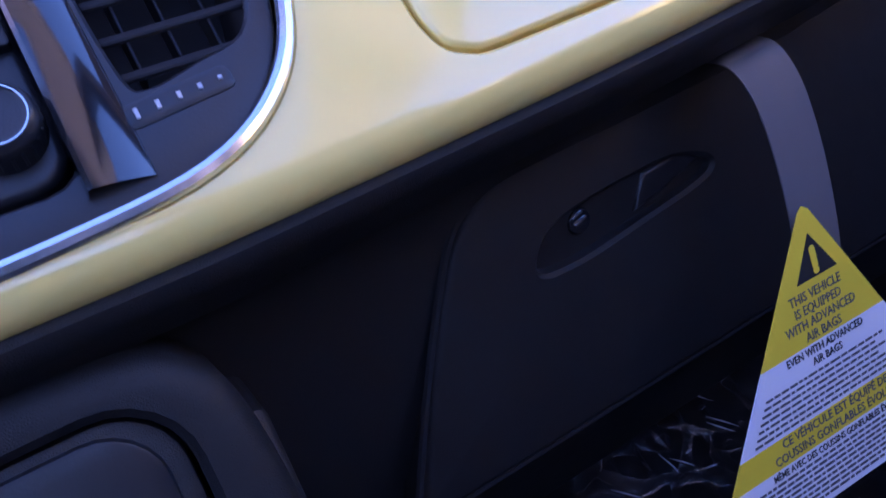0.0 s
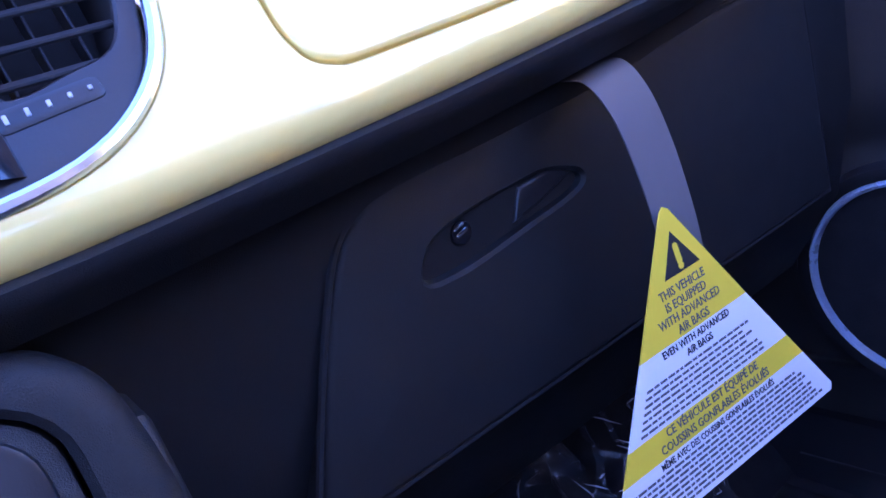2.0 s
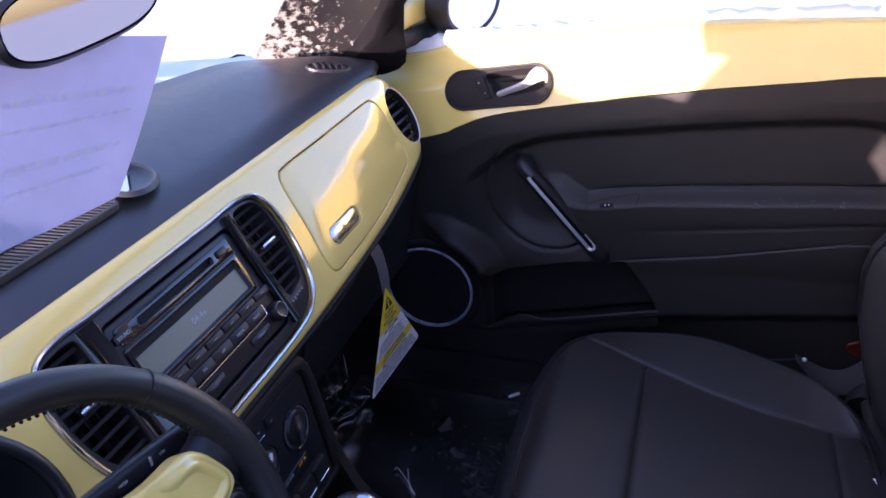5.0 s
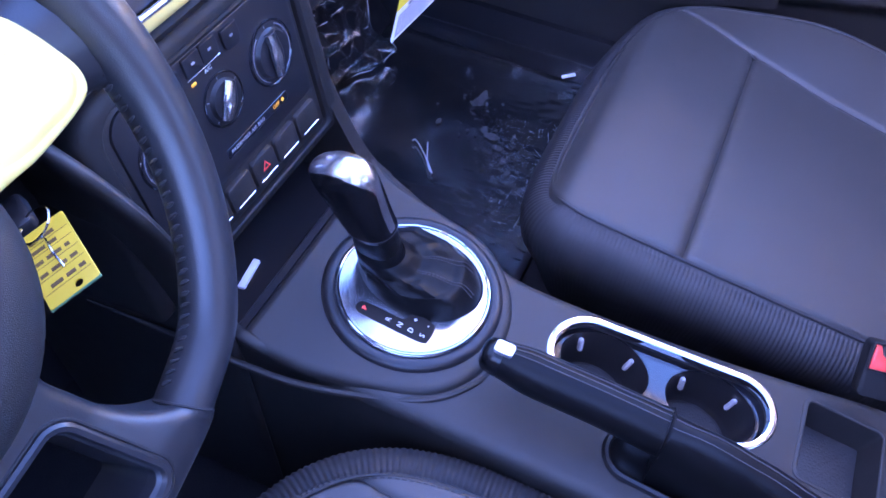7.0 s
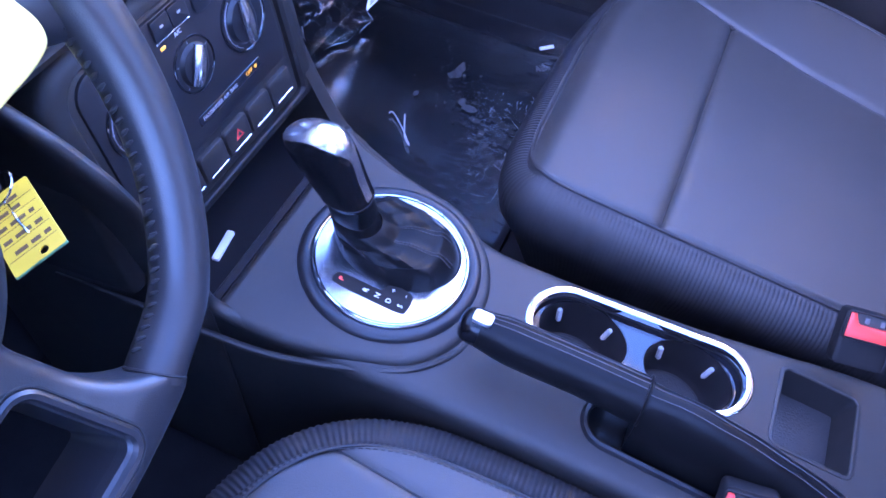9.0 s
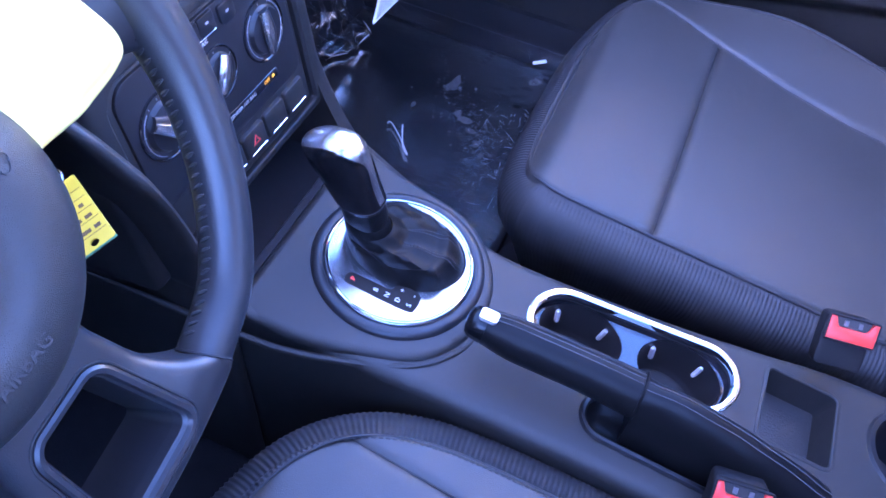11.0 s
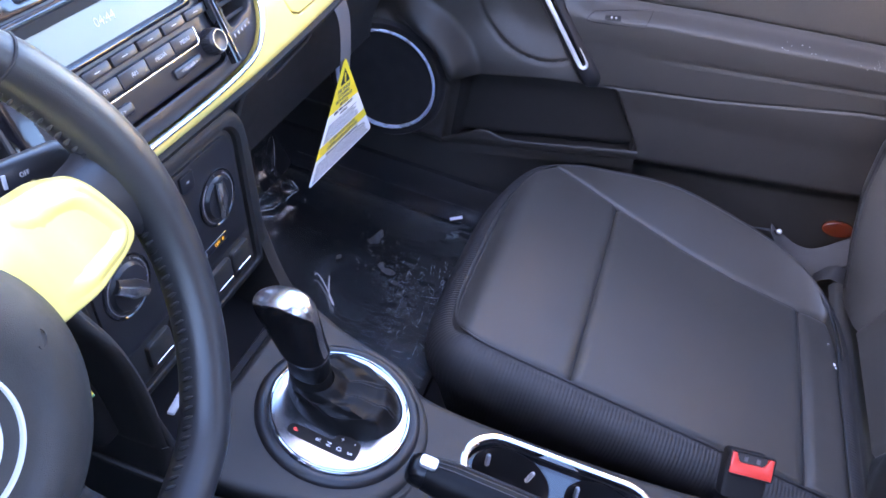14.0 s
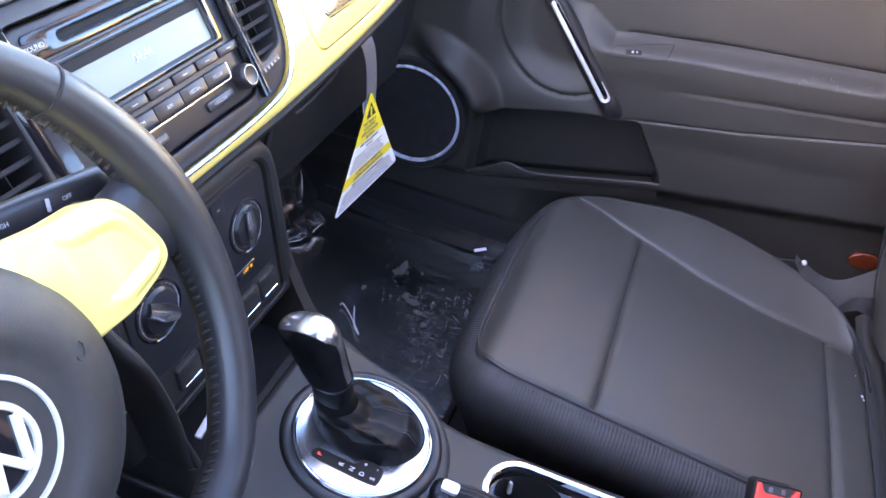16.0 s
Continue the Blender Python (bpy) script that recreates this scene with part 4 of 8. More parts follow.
def build_climate():
    c = thing("climate_panel", (0, 0.2, 0.33), "black heating control panel with three chrome-striped dials", "control panel")
    # tower that carries the panel, with a rounded frame
    bm = bmesh.new()
    o = [(p.x, p.y) for p in spline([(0.0, 0.082), (0.10, 0.080), (0.132, 0.066), (0.143, 0.030), (0.145, -0.05), (0.147, -0.125)], 6)]
    o = o + [(-x, y) for x, y in o[::-1]][:-1]
    o = o[::-1]
    hole = rrect(0.238, 0.175, (0.024, 0.024, 0.008, 0.008), 6, 0.001, -0.0245)
    plate(bm, o, at(HV, 0, 0, 0.004), 0.14, 0.012, 4, holes=[hole], hole_r=0.003)
    part("tower", bm, DASH_LOW, c, "black grained centre tower")
    bm = bmesh.new()
    plate(bm, inset(hole, 0.0015), at(HV, 0, 0, -0.002), 0.02, 0.002, 2)
    part("panel", bm, PLASTIC, c)
    bm = bmesh.new()
    o2 = rrect(0.222, 0.122, (0.020, 0.020, 0.012, 0.012), 6, 0.001, -0.003)
    plate(bm, o2, at(HV, 0, 0, 0.001), 0.006, 0.002, 2)
    face = part("face_plate", bm, PLASTIC_SMOOTH, c)
    for x, turn, mk in ((-0.072, 50, 11), (0.001, -33, 5), (0.071, -2, 9)):
        knob(c, at(HV, x, 0.002, 0.001), 0.0230 if abs(x) < 0.01 else 0.0285, turn, mk, blue=x < -0.05)
    lettering("print", "MAX", 0.0036, at(HV, -0.067, -0.0226, 0.0020), RADIO_PRINT, face)
    for x, y, w, hh, r in ((-0.017, 0.0480, 0.0205, 0.0175, 0.0015), (0.004, 0.0480, 0.0205, 0.0175, 0.0015), (0.031, 0.0440, 0.021, 0.019, 0.006), (-0.044, 0.0440, 0.021, 0.019, 0.006)):
        bm = bmesh.new()
        plate(bm, rrect(w, hh, (0.002, 0.002, r, r), 4, x, y), at(HV, 0, 0, 0.0035), 0.005, 0.0012, 2)
        b = part("button", bm, PLASTIC_SMOOTH, c)
        bm = bmesh.new()
        block(bm, 0.0055, 0.0034, 0.0003, at(HV, x, y + 0.001, 0.0037), 0.0008, 1)
        part("symbol", bm, GREY_PRINT, b)
    bm = bmesh.new()
    block(bm, 0.042, 0.0015, 0.001, at(HV, -0.0065, 0.0380, 0.0022), 0.0004, 1)
    part("silver_line", bm, SATIN, c)
    lettering("print", "A/C", 0.0052, at(HV, -0.003, 0.0342, 0.0013), WHITE_PRINT, face)
    bm = bmesh.new()
    block(bm, 0.006, 0.003, 0.001, at(HV, -0.022, 0.0322, 0.0015), 0.0005, 1)
    part("indicator", bm, AMBER, c, "lit amber lamp")
    bm = bmesh.new()
    plate(bm, rrect(0.092, 0.0095, 0.001, 2, 0.028, -0.0445), at(HV, 0, 0, 0.0016), 0.001, 0.0003, 1)
    sg = part("airbag_lamp", bm, GLOSS_BLACK, c, "passenger air bag indicator lit amber")
    lettering("print", "PASSENGER AIR BAG", 0.0054, at(HV, 0.012, -0.0445, 0.0018), RADIO_PRINT, sg)
    lettering("lit_print", "OFF", 0.0056, at(HV, 0.0560, -0.0445, 0.0018), AMBER, sg)
    bm = bmesh.new()
    lathe(bm, [(0.0, 0.0004), (0.0020, 0.0)], at(HV, 0.066, -0.0445, 0.0018), 12)
    part("lit_symbol", bm, AMBER, sg)
    for k in range(5):
        x = -0.0555 + k * 0.0365
        bm = bmesh.new()
        block(bm, 0.0345, 0.029, 0.010, at(HV, x, -0.0865, 0.003), 0.003)
        b = part("switch_button", bm, PLASTIC, c)
        bm = bmesh.new()
        block(bm, 0.026, 0.0020, 0.001, at(HV, x + 0.001, -0.0965, 0.0036), 0.0005, 1)
        part("silver_line", bm, SATIN, b)
        if k == 2:
            bm = bmesh.new()
            tri = [(0.0, 0.0055), (-0.006, -0.0045), (0.006, -0.0045)]
            plate(bm, tri, at(HV, x, -0.084, 0.0034), 0.0006, 0.0002, 1, holes=[[(0.0, 0.003), (-0.0034, -0.003), (0.0034, -0.003)]])
            part("hazard_triangle", bm, RED_MARK, b, "red warning triangle")


# ---- centre console ----
def console_deck():
    right = [(0.136, 0.112), (0.126, 0.085), (0.104, 0.020), (0.088, -0.035), (0.074, -0.078), (0.076, -0.15), (0.089, -0.27), (0.104, -0.36), (0.122, -0.47), (0.132, -0.72)]
    left = [(-0.104, -0.72), (-0.102, -0.30), (-0.104, -0.19), (-0.109, -0.09), (-0.114, -0.02), (-0.116, 0.05), (-0.122, 0.112)]
    o = [(p.x, p.y) for p in spline(right, 5)] + [(p.x, p.y) for p in spline(left, 5)]
    return o[::-1]


CUPS = [(x - 0.10 * (y + 0.2418), y) for x, y in rrect(0.0737, 0.2106, 0.0365, 10, 0.0343, -0.2418)]
TRAY = rrect(0.080, 0.071, 0.006, 4, 0.0470, -0.4110)
REAR_CUP = ellipse(0.040, 0.040, 32, 0.062, -0.528)
SLOT = rrect(0.040, 0.215, 0.019, 8, -0.050, -0.325)


def build_console():
    c = thing("center_console", (0, -0.1, -0.05), "black grained plastic centre console between the front seats", "console")
    bm = bmesh.new()
    well = ellipse(0.068, 0.068, 48, 0.0, 0.0)
    plate(bm, console_deck(), CON, 0.33, 0.014, 4, holes=[well, inset(CUPS, 0.002), TRAY, REAR_CUP, SLOT], hole_r=0.0025)
    part("deck", bm, PLASTIC, c)
    bm = bmesh.new()
    rim = spline([(0.130, 0.111), (0.112, 0.080), (0.100, 0.020), (0.090, -0.035), (0.060, -0.074), (0.020, -0.095), (-0.022, -0.0965), (-0.056, -0.086), (-0.086, -0.060), (-0.104, -0.017), (-0.119, 0.040), (-0.122, 0.080), (-0.122, 0.111)], 6)
    plate(bm, [(p.x, p.y) for p in rim][::-1], at(CON, 0, 0, 0.0055), 0.011, 0.0085, 5, holes=[well], hole_r=0.001)
    part("plateau", bm, PLASTIC, c, "raised shoulder round the gear gate")
    bm = bmesh.new()
    line = spline([(-0.150, 0.250, -0.010), (-0.141, 0.190, -0.016), (-0.138, 0.150, -0.016), (-0.134, 0.105, -0.016), (-0.127, 0.050, -0.014), (-0.109, -0.015, -0.007), (-0.090, -0.060, -0.0005), (-0.056, -0.091, 0.0), (-0.021, -0.101, -0.001)], 6)
    tube(bm, [CON @ p for p in line], [0.0006 + 0.0029 * min(1.0, 5 * k / (len(line) - 1), 5 * (1 - k / (len(line) - 1))) for k in range(len(line))], 8)
    part("shoulder_bead", bm, PLASTIC, c)
    bm = bmesh.new()
    line = spline([CON @ Vector((-0.106, 0.000, -0.004)), CON @ Vector((-0.111, 0.040, -0.003)), CON @ Vector((-0.115, 0.075, -0.003)), Vector((-0.1185, 0.108, 0.276)), Vector((-0.122, 0.114, 0.305)), Vector((-0.130, 0.123, 0.360))], 6)
    tube(bm, line, [0.0010 + 0.0055 * math.sin(math.pi * k / (len(line) - 1)) for k in range(len(line))], 12)
    part("shoulder_ridge", bm, PLASTIC, c)
    # cheeks that run up to the tower, tray between them
    bm = bmesh.new()
    m = frame_at((0.147, 0, 0), (0, 1, 0), (0, 0, 1))
    o = [(p.x, p.y) for p in spline([(0.203, 0.455), (0.185, 0.395), (0.168, 0.350), (0.150, 0.306), (0.133, 0.272), (0.118, 0.252), (0.100, 0.240)], 5)] + [(0.100, -0.08), (0.50, -0.08), (0.50, 0.455)]
    plate(bm, o, m, 0.020, 0.005, 3, back=True)
    part("cheek", bm, PLASTIC, c)
    bm = bmesh.new()
    rows = []
    for p in spline([(-0.152, 0.195, 0.505), (-0.145, 0.166, 0.480), (-0.140, 0.149, 0.459), (-0.135, 0.131, 0.432), (-0.125, 0.121, 0.376), (-0.119, 0.113, 0.305), (-0.118, 0.108, 0.262), (-0.120, 0.106, -0.06)], 6):
        rows.append([p + Vector(q) for q in ((0.0, 0.30, 0), (0.0, 0.014, 0), (-0.0008, 0.007, 0), (-0.003, 0.002, 0), (-0.006, 0.0, 0), (-0.009, 0.001, 0), (-0.012, 0.005, 0), (-0.014, 0.012, 0), (-0.015, 0.030, 0), (-0.016, 0.30, 0))])
    skin(bm, rows)
    part("cheek", bm, PLASTIC, c)
    bm = bmesh.new()
    rows = []
    for y, z in ((0.110, 0.2715), (0.118, 0.2705), (0.122, 0.264), (0.126, 0.236), (0.132, 0.228), (0.145, 0.225), (0.24, 0.226), (0.262, 0.232), (0.268, 0.25), (0.27, 0.34)):
        rows.append([(x, y, z) for x in np.linspace(-0.130, 0.130, 9)])
    sheet(bm, rows, 0.003, -1)
    tr = part("storage_tray", bm, PLASTIC_SMOOTH, c, "open black storage tray")
    # silver strip, its bright reflection put into a plain white colour
    bm = bmesh.new()
    block(bm, 0.0078, 0.037, 0.004, frame_at((-0.034, 0.1665, 0.2285), (0.15, -0.99, 0), (0.99, 0.15, 0)), 0.001)
    part("pale_strip", bm, PAPER, tr, "small silver strip coloured white for its bright reflection")
    # round collar and silver gate plate
    bm = bmesh.new()
    lathe(bm, [(0.0935, -0.004), (0.0915, 0.0015), (0.0895, 0.002), (0.0880, 0.0015), (0.0865, 0.003), (0.0850, 0.0075), (0.082, 0.0105), (0.077, 0.0115), (0.074, 0.010), (0.072, 0.004)], CON, 72)
    part("collar", bm, PLASTIC_SMOOTH, c, "raised black collar")
    bm = bmesh.new()
    hole = ellipse(0.0445, 0.0605, 56, 0.0165, 0.0015)
    plate(bm, ellipse(0.0735, 0.0735, 72), at(CON, 0, 0, 0.0125), 0.008, 0.003, 4, holes=[hole], hole_r=0.002, bulge=lambda x, y: -0.0035 * smooth(0.066, 0.040, math.hypot(x, y)))
    gate = part("gear_gate", bm, GATE, c, "satin silver gear gate plate")
    bm = bmesh.new()
    tube(bm, [CON @ Vector((x, y, 0.0125)) for x, y in ellipse(0.0708, 0.0708, 72)], 0.0016, 8, closed=True)
    part("chrome_ring", bm, CHROME, gate)
    bm = bmesh.new()
    so = [(p.x, p.y) for p in spline([(-0.050, 0.030), (-0.0465, 0.036), (-0.041, 0.036), (-0.037, 0.030), (-0.0365, 0.000), (-0.035, -0.008), (-0.0275, -0.012), (-0.025, -0.020), (-0.027, -0.034), (-0.033, -0.037), (-0.044, -0.037), (-0.0495, -0.032), (-0.050, 0.000)], 4, True)]
    plate(bm, so[::-1], at(CON, 0, 0, 0.0118), 0.003, 0.0006, 2)
    win = part("selector_window", bm, LINING, gate, "black selector window")
    for ch, u, v in (("P", -0.0432, 0.0280), ("R", -0.0430, 0.0040), ("N", -0.0428, -0.0075), ("D", -0.0428, -0.0185), ("S", -0.0428, -0.0300), ("+", -0.0312, -0.0180), ("-", -0.0312, -0.0300)):
        lettering("letter", ch, 0.0070, at(CON, u, v, 0.0120), RED_LIT if ch == "P" else WHITE_PRINT, win)
    # cup holder
    bm = bmesh.new()
    skin(bm, [[CON @ Vector((x, y, z)) for x, y in inset(CUPS, q)] for q, z in ((-0.0042, -0.001), (-0.0038, 0.0008), (-0.0026, 0.0014), (0.0014, 0.0014), (0.0030, 0.0006), (0.0036, -0.006))], close_u=True)
    cup = part("chrome_ring", bm, CHROME, c, "bright chrome oval ring")
    bm = bmesh.new()
    a = [(x, y) for x, y in ellipse(0.0338, 0.0430, 40, 0.0292, -0.1905)]
    b = [(x, y) for x, y in ellipse(0.0338, 0.0430, 40, 0.0395, -0.2935)]
    plate(bm, inset(CUPS, 0.001), at(CON, 0, 0, -0.012), 0.003, 0.0008, 2, holes=[inset(a, -0.0008), inset(b, -0.0008)])
    part("cup_insert", bm, GLOSS_BLACK, c, "glossy black cup holder insert")
    for cx, cy in ((0.0292, -0.1905), (0.0395, -0.2935)):
        bm = bmesh.new()
        lathe(bm, [(0.0, -0.064), (0.036, -0.064), (0.038, -0.061), (0.0405, -0.058), (0.0430, -0.012)], at(CON, cx, cy) @ Matrix.Diagonal((0.79, 1, 1, 1)), 40)
        well = part("cup_well", bm, PLASTIC_SMOOTH, c, "deep black cup well")
        bm = bmesh.new()
        lathe(bm, [(0.0, -0.0622), (0.032, -0.0622), (0.033, -0.0632)], at(CON, cx, cy) @ Matrix.Diagonal((0.76, 1, 1, 1)), 32)
        part("rubber_mat", bm, HONEYCOMB, well)
        for ang in (44, -36):
            ca, sa = math.cos(radians(ang)), math.sin(radians(ang))
            bm = bmesh.new()
            block(bm, 0.0050, 0.0165, 0.004, CON @ frame_at((cx + 0.0275 * ca, cy + 0.036 * sa, -0.029), (sa, -ca, 0), (0.30 * ca, 0.30 * sa, 1)), 0.0018)
            part("grip_tab", bm, SILVER, well, "small spring tab")
    # small tray and rear cup
    bm = bmesh.new()
    rows = []
    for w, z in ((0.0, -0.001), (0.002, -0.032), (0.003, -0.036), (0.006, -0.037)):
        rows.append([CON @ Vector((x, y, z)) for x, y in inset(TRAY, w)])
    vs = skin(bm, rows, close_u=True)
    bm.faces.new(vs[-1])
    tray = part("small_tray", bm, LINING, c, "small square tray with honeycomb mat")
    bm = bmesh.new()
    plate(bm, inset(TRAY, 0.004), at(CON, 0, 0, -0.0345), 0.003, 0.0008, 2)
    part("tray_mat", bm, HONEYCOMB, tray, "honeycomb rubber mat")
    bm = bmesh.new()
    plate(bm, inset(TRAY, -0.0045), at(CON, 0, 0, 0.0010), 0.003, 0.001, 2, holes=[TRAY], hole_r=0.001)
    part("tray_frame", bm, PLASTIC, c)
    bm = bmesh.new()
    lathe(bm, [(0.0, -0.07), (0.034, -0.07), (0.040, -0.002), (0.042, 0.003), (0.047, 0.003), (0.049, 0.0)], at(CON, 0.062, -0.528), 36)
    part("rear_cup_well", bm, PLASTIC_SMOOTH, c)
    bm = bmesh.new()
    skin(bm, [[CON @ Vector((x, y, z)) for x, y in inset(SLOT, w)] for w, z in ((-0.006, 0.001), (-0.004, 0.0042), (-0.001, 0.0045), (0.001, 0.002), (0.001, -0.02))], close_u=True)
    part("slot_rim", bm, PLASTIC_SMOOTH, c)
    bm = bmesh.new()
    rows = [[CON @ Vector((x, y, z)) for x, y in inset(SLOT, w)] for w, z in ((0.0005, -0.004), (0.008, -0.012), (0.016, -0.014))]
    vs = skin(bm, rows, close_u=True)
    bm.faces.new(vs[-1])
    part("slot_gaiter", bm, GAITER, c)


RED_LIT = glowing("red_selector_light", (1.0, 0.10, 0.08), 0.03)


def build_gear_lever():
    g = thing("gear_lever", (0, 0.03, 0.26), "black leather gear lever with chrome-topped knob", "gear lever")
    # gaiter: folds from the oval opening up to the neck
    bm = bmesh.new()
    rows, n = [], 72
    neck = Vector((0.0, 0.032, 0.303))
    prof = ((0.0, 0.0), (0.02, 0.12), (0.06, 0.30), (0.11, 0.46), (0.17, 0.57), (0.23, 0.615), (0.28, 0.60), (0.36, 0.63), (0.46, 0.69), (0.56, 0.745), (0.66, 0.77), (0.74, 0.76), (0.80, 0.79), (0.88, 0.88), (0.95, 0.96), (1.0, 1.0))
    corners = [(radians(k), w) for k, w in ((20, 1.0), (66, 1.02), (114, 1.0), (152, 1.04), (196, 0.97), (236, 1.06), (272, 0.95), (311, 1.00), (345, 0.97))]
    def facet(a):
        """Radius of a many-cornered outline against a round one."""
        for (a0, w0), (a1, w1) in zip(corners, corners[1:] + [(corners[0][0] + 2 * math.pi, corners[0][1])]):
            b = a if a >= corners[0][0] else a + 2 * math.pi
            if a0 <= b <= a1:
                p0, p1 = Vector((w0 * math.cos(a0), w0 * math.sin(a0))), Vector((w1 * math.cos(a1), w1 * math.sin(a1)))
                e, d = p1 - p0, Vector((math.cos(b), math.sin(b)))
                return (p0.x * e.y - p0.y * e.x) / (d.x * e.y - d.y * e.x)
        return 1.0
    for t, hgt in prof:
        row = []
        for i in range(n):
            a = 2 * math.pi * i / n
            base = CON @ Vector((0.0165 + 0.046 * math.cos(a), 0.0015 + 0.062 * math.sin(a), 0.0075))
            tip = neck + Vector((0.0206 * math.cos(a), 0.0222 * math.sin(a), 0))
            p = base.lerp(tip, t)
            p.z = base.z + (tip.z - base.z) * hgt
            amount = smooth(0.0, 0.12, t) * smooth(1.0, 0.70, t)
            k = 1 + (facet(a + 0.25 * t) - 1) * 1.15 * amount
            mid = Vector((0.0165 * (1 - t), 0.0015 + 0.030 * t, 0))
            p.x, p.y = mid.x + (p.x - mid.x) * k, mid.y + (p.y - mid.y) * k
            ed = Vector((math.cos(a) * 1.7, math.sin(a) * 1.7, t * 1.6))
            p.z += (k - 1) * 0.030
            p += Vector((math.cos(a), math.sin(a), 0.8)) * ((0.30 - abs(noise.noise(ed * 1.1))) * 0.0016 * amount)
            row.append(p)
        rows.append(row)
    skin(bm, rows, close_u=True)
    gt = part("gaiter", bm, GAITER, g, "folded black leather gaiter", sharp=50)
    for off in (-4, -3, 3, 4):
        pts = []
        for row in rows[2:13]:
            p = row[(int(n * 0.80) + off) % n]
            pts.append(p + (p - Vector((0.012, 0.02, 0.26))).normalized() * 0.0006)
        pts = spline(pts, 6)
        bm = bmesh.new()
        for k in range(0, len(pts) - 2, 3):
            tube(bm, [pts[k], pts[k + 1], pts[k + 2]], 0.00042, 5)
        part("seam", bm, STITCH, gt)
    # neck and knob: sections along a bent line
    def sections(secs, n=28, power=2.4):
        out = []
        for y, z, rx, ry, tilt in secs:
            m = pose(0.0, y, z, tilt)
            row = []
            for i in range(n):
                a = 2 * math.pi * i / n
                ca, sa = math.cos(a), math.sin(a)
                row.append(m @ Vector((rx * math.copysign(abs(ca) ** (2 / power), ca), ry * math.copysign(abs(sa) ** (2 / power), sa), 0)))
            out.append(row)
        return out
    bm = bmesh.new()
    skin(bm, sections([(0.0290, 0.280, 0.0205, 0.0222, 8), (0.0325, 0.298, 0.0200, 0.0216, 8), (0.0352, 0.3120, 0.0196, 0.0206, 8), (0.0355, 0.3133, 0.0188, 0.0198, 8), (0.0358, 0.3147, 0.0196, 0.0205, 8), (0.0382, 0.3290, 0.0194, 0.0204, 8), (0.0386, 0.3335, 0.0190, 0.0198, 8)]), close_u=True)
    part("neck", bm, GAITER, g, "black leather-wrapped neck")
    levels = [(0.3315, 0.0585, 0.0185, 0.0192), (0.3345, 0.0615, 0.0180, 0.0202), (0.3375, 0.0655, 0.0185, 0.0208), (0.345, 0.0705, 0.0215, 0.0213), (0.354, 0.0758, 0.0247, 0.0217), (0.362, 0.0812, 0.0270, 0.0219), (0.370, 0.0872, 0.0290, 0.0217), (0.377, 0.0925, 0.0308, 0.0213), (0.3835, 0.0953, 0.0327, 0.0205), (0.389, 0.0942, 0.0347, 0.0193), (0.3945, 0.0882, 0.0374, 0.0172), (0.3990, 0.0800, 0.0408, 0.0140), (0.4022, 0.0715, 0.0448, 0.0100), (0.4038, 0.0640, 0.0500, 0.0055)]
    secs = [((f + b) / 2, z, w, (f - b) / 2, 0) for z, f, b, w in levels]
    fine = zip(spline([s[:3] for s in secs], 7), spline([(s[3], s[4], 0.0) for s in secs], 7))
    body = sections([(p.x, p.y, p.z, q.x, q.y) for p, q in fine], n=112, power=2.3)
    shell, cap = bmesh.new(), bmesh.new()
    for i in range(len(body) - 1):
        for k in range(112):
            four = [body[i][k], body[i][(k + 1) % 112], body[i + 1][(k + 1) % 112], body[i + 1][k]]
            c0 = (four[0] + four[2]) / 2
            wide = 0.0050 + 0.0100 * smooth(0.380, 0.398, c0.z + 0.10 * (c0.y - 0.056))
            spine = c0.y < 0.036 + 0.30 * (c0.z - 0.36) or c0.z + 0.10 * (c0.y - 0.056) > 0.3835
            on_top = spine and c0.z > 0.3395 and abs(c0.x) < wide
            out = (c0 - Vector((0.0, 0.055, 0.380))).normalized() * (0.0005 if on_top else 0.0)
            bm = cap if on_top else shell
            bm.faces.new([bm.verts.new(p + out) for p in four])
    shell.faces.new([shell.verts.new(p) for p in body[-1]])
    cap.faces.new([cap.verts.new(p + Vector((0, 0, 0.0005))) for p in body[-1]])
    bm = bmesh.new()
    tube(bm, [p + (p - Vector((0, 0.042, p.z))) * 0.004 for p in body[11]], 0.0005, 6, closed=True)
    part("collar_ring", bm, PIPING, g, "thin grey joint ring under the knob")
    kn = part("knob", shell, KNOB, g, "smooth black knob")
    part("top_cap", cap, SATIN, kn, "bright satin silver cap over the top")


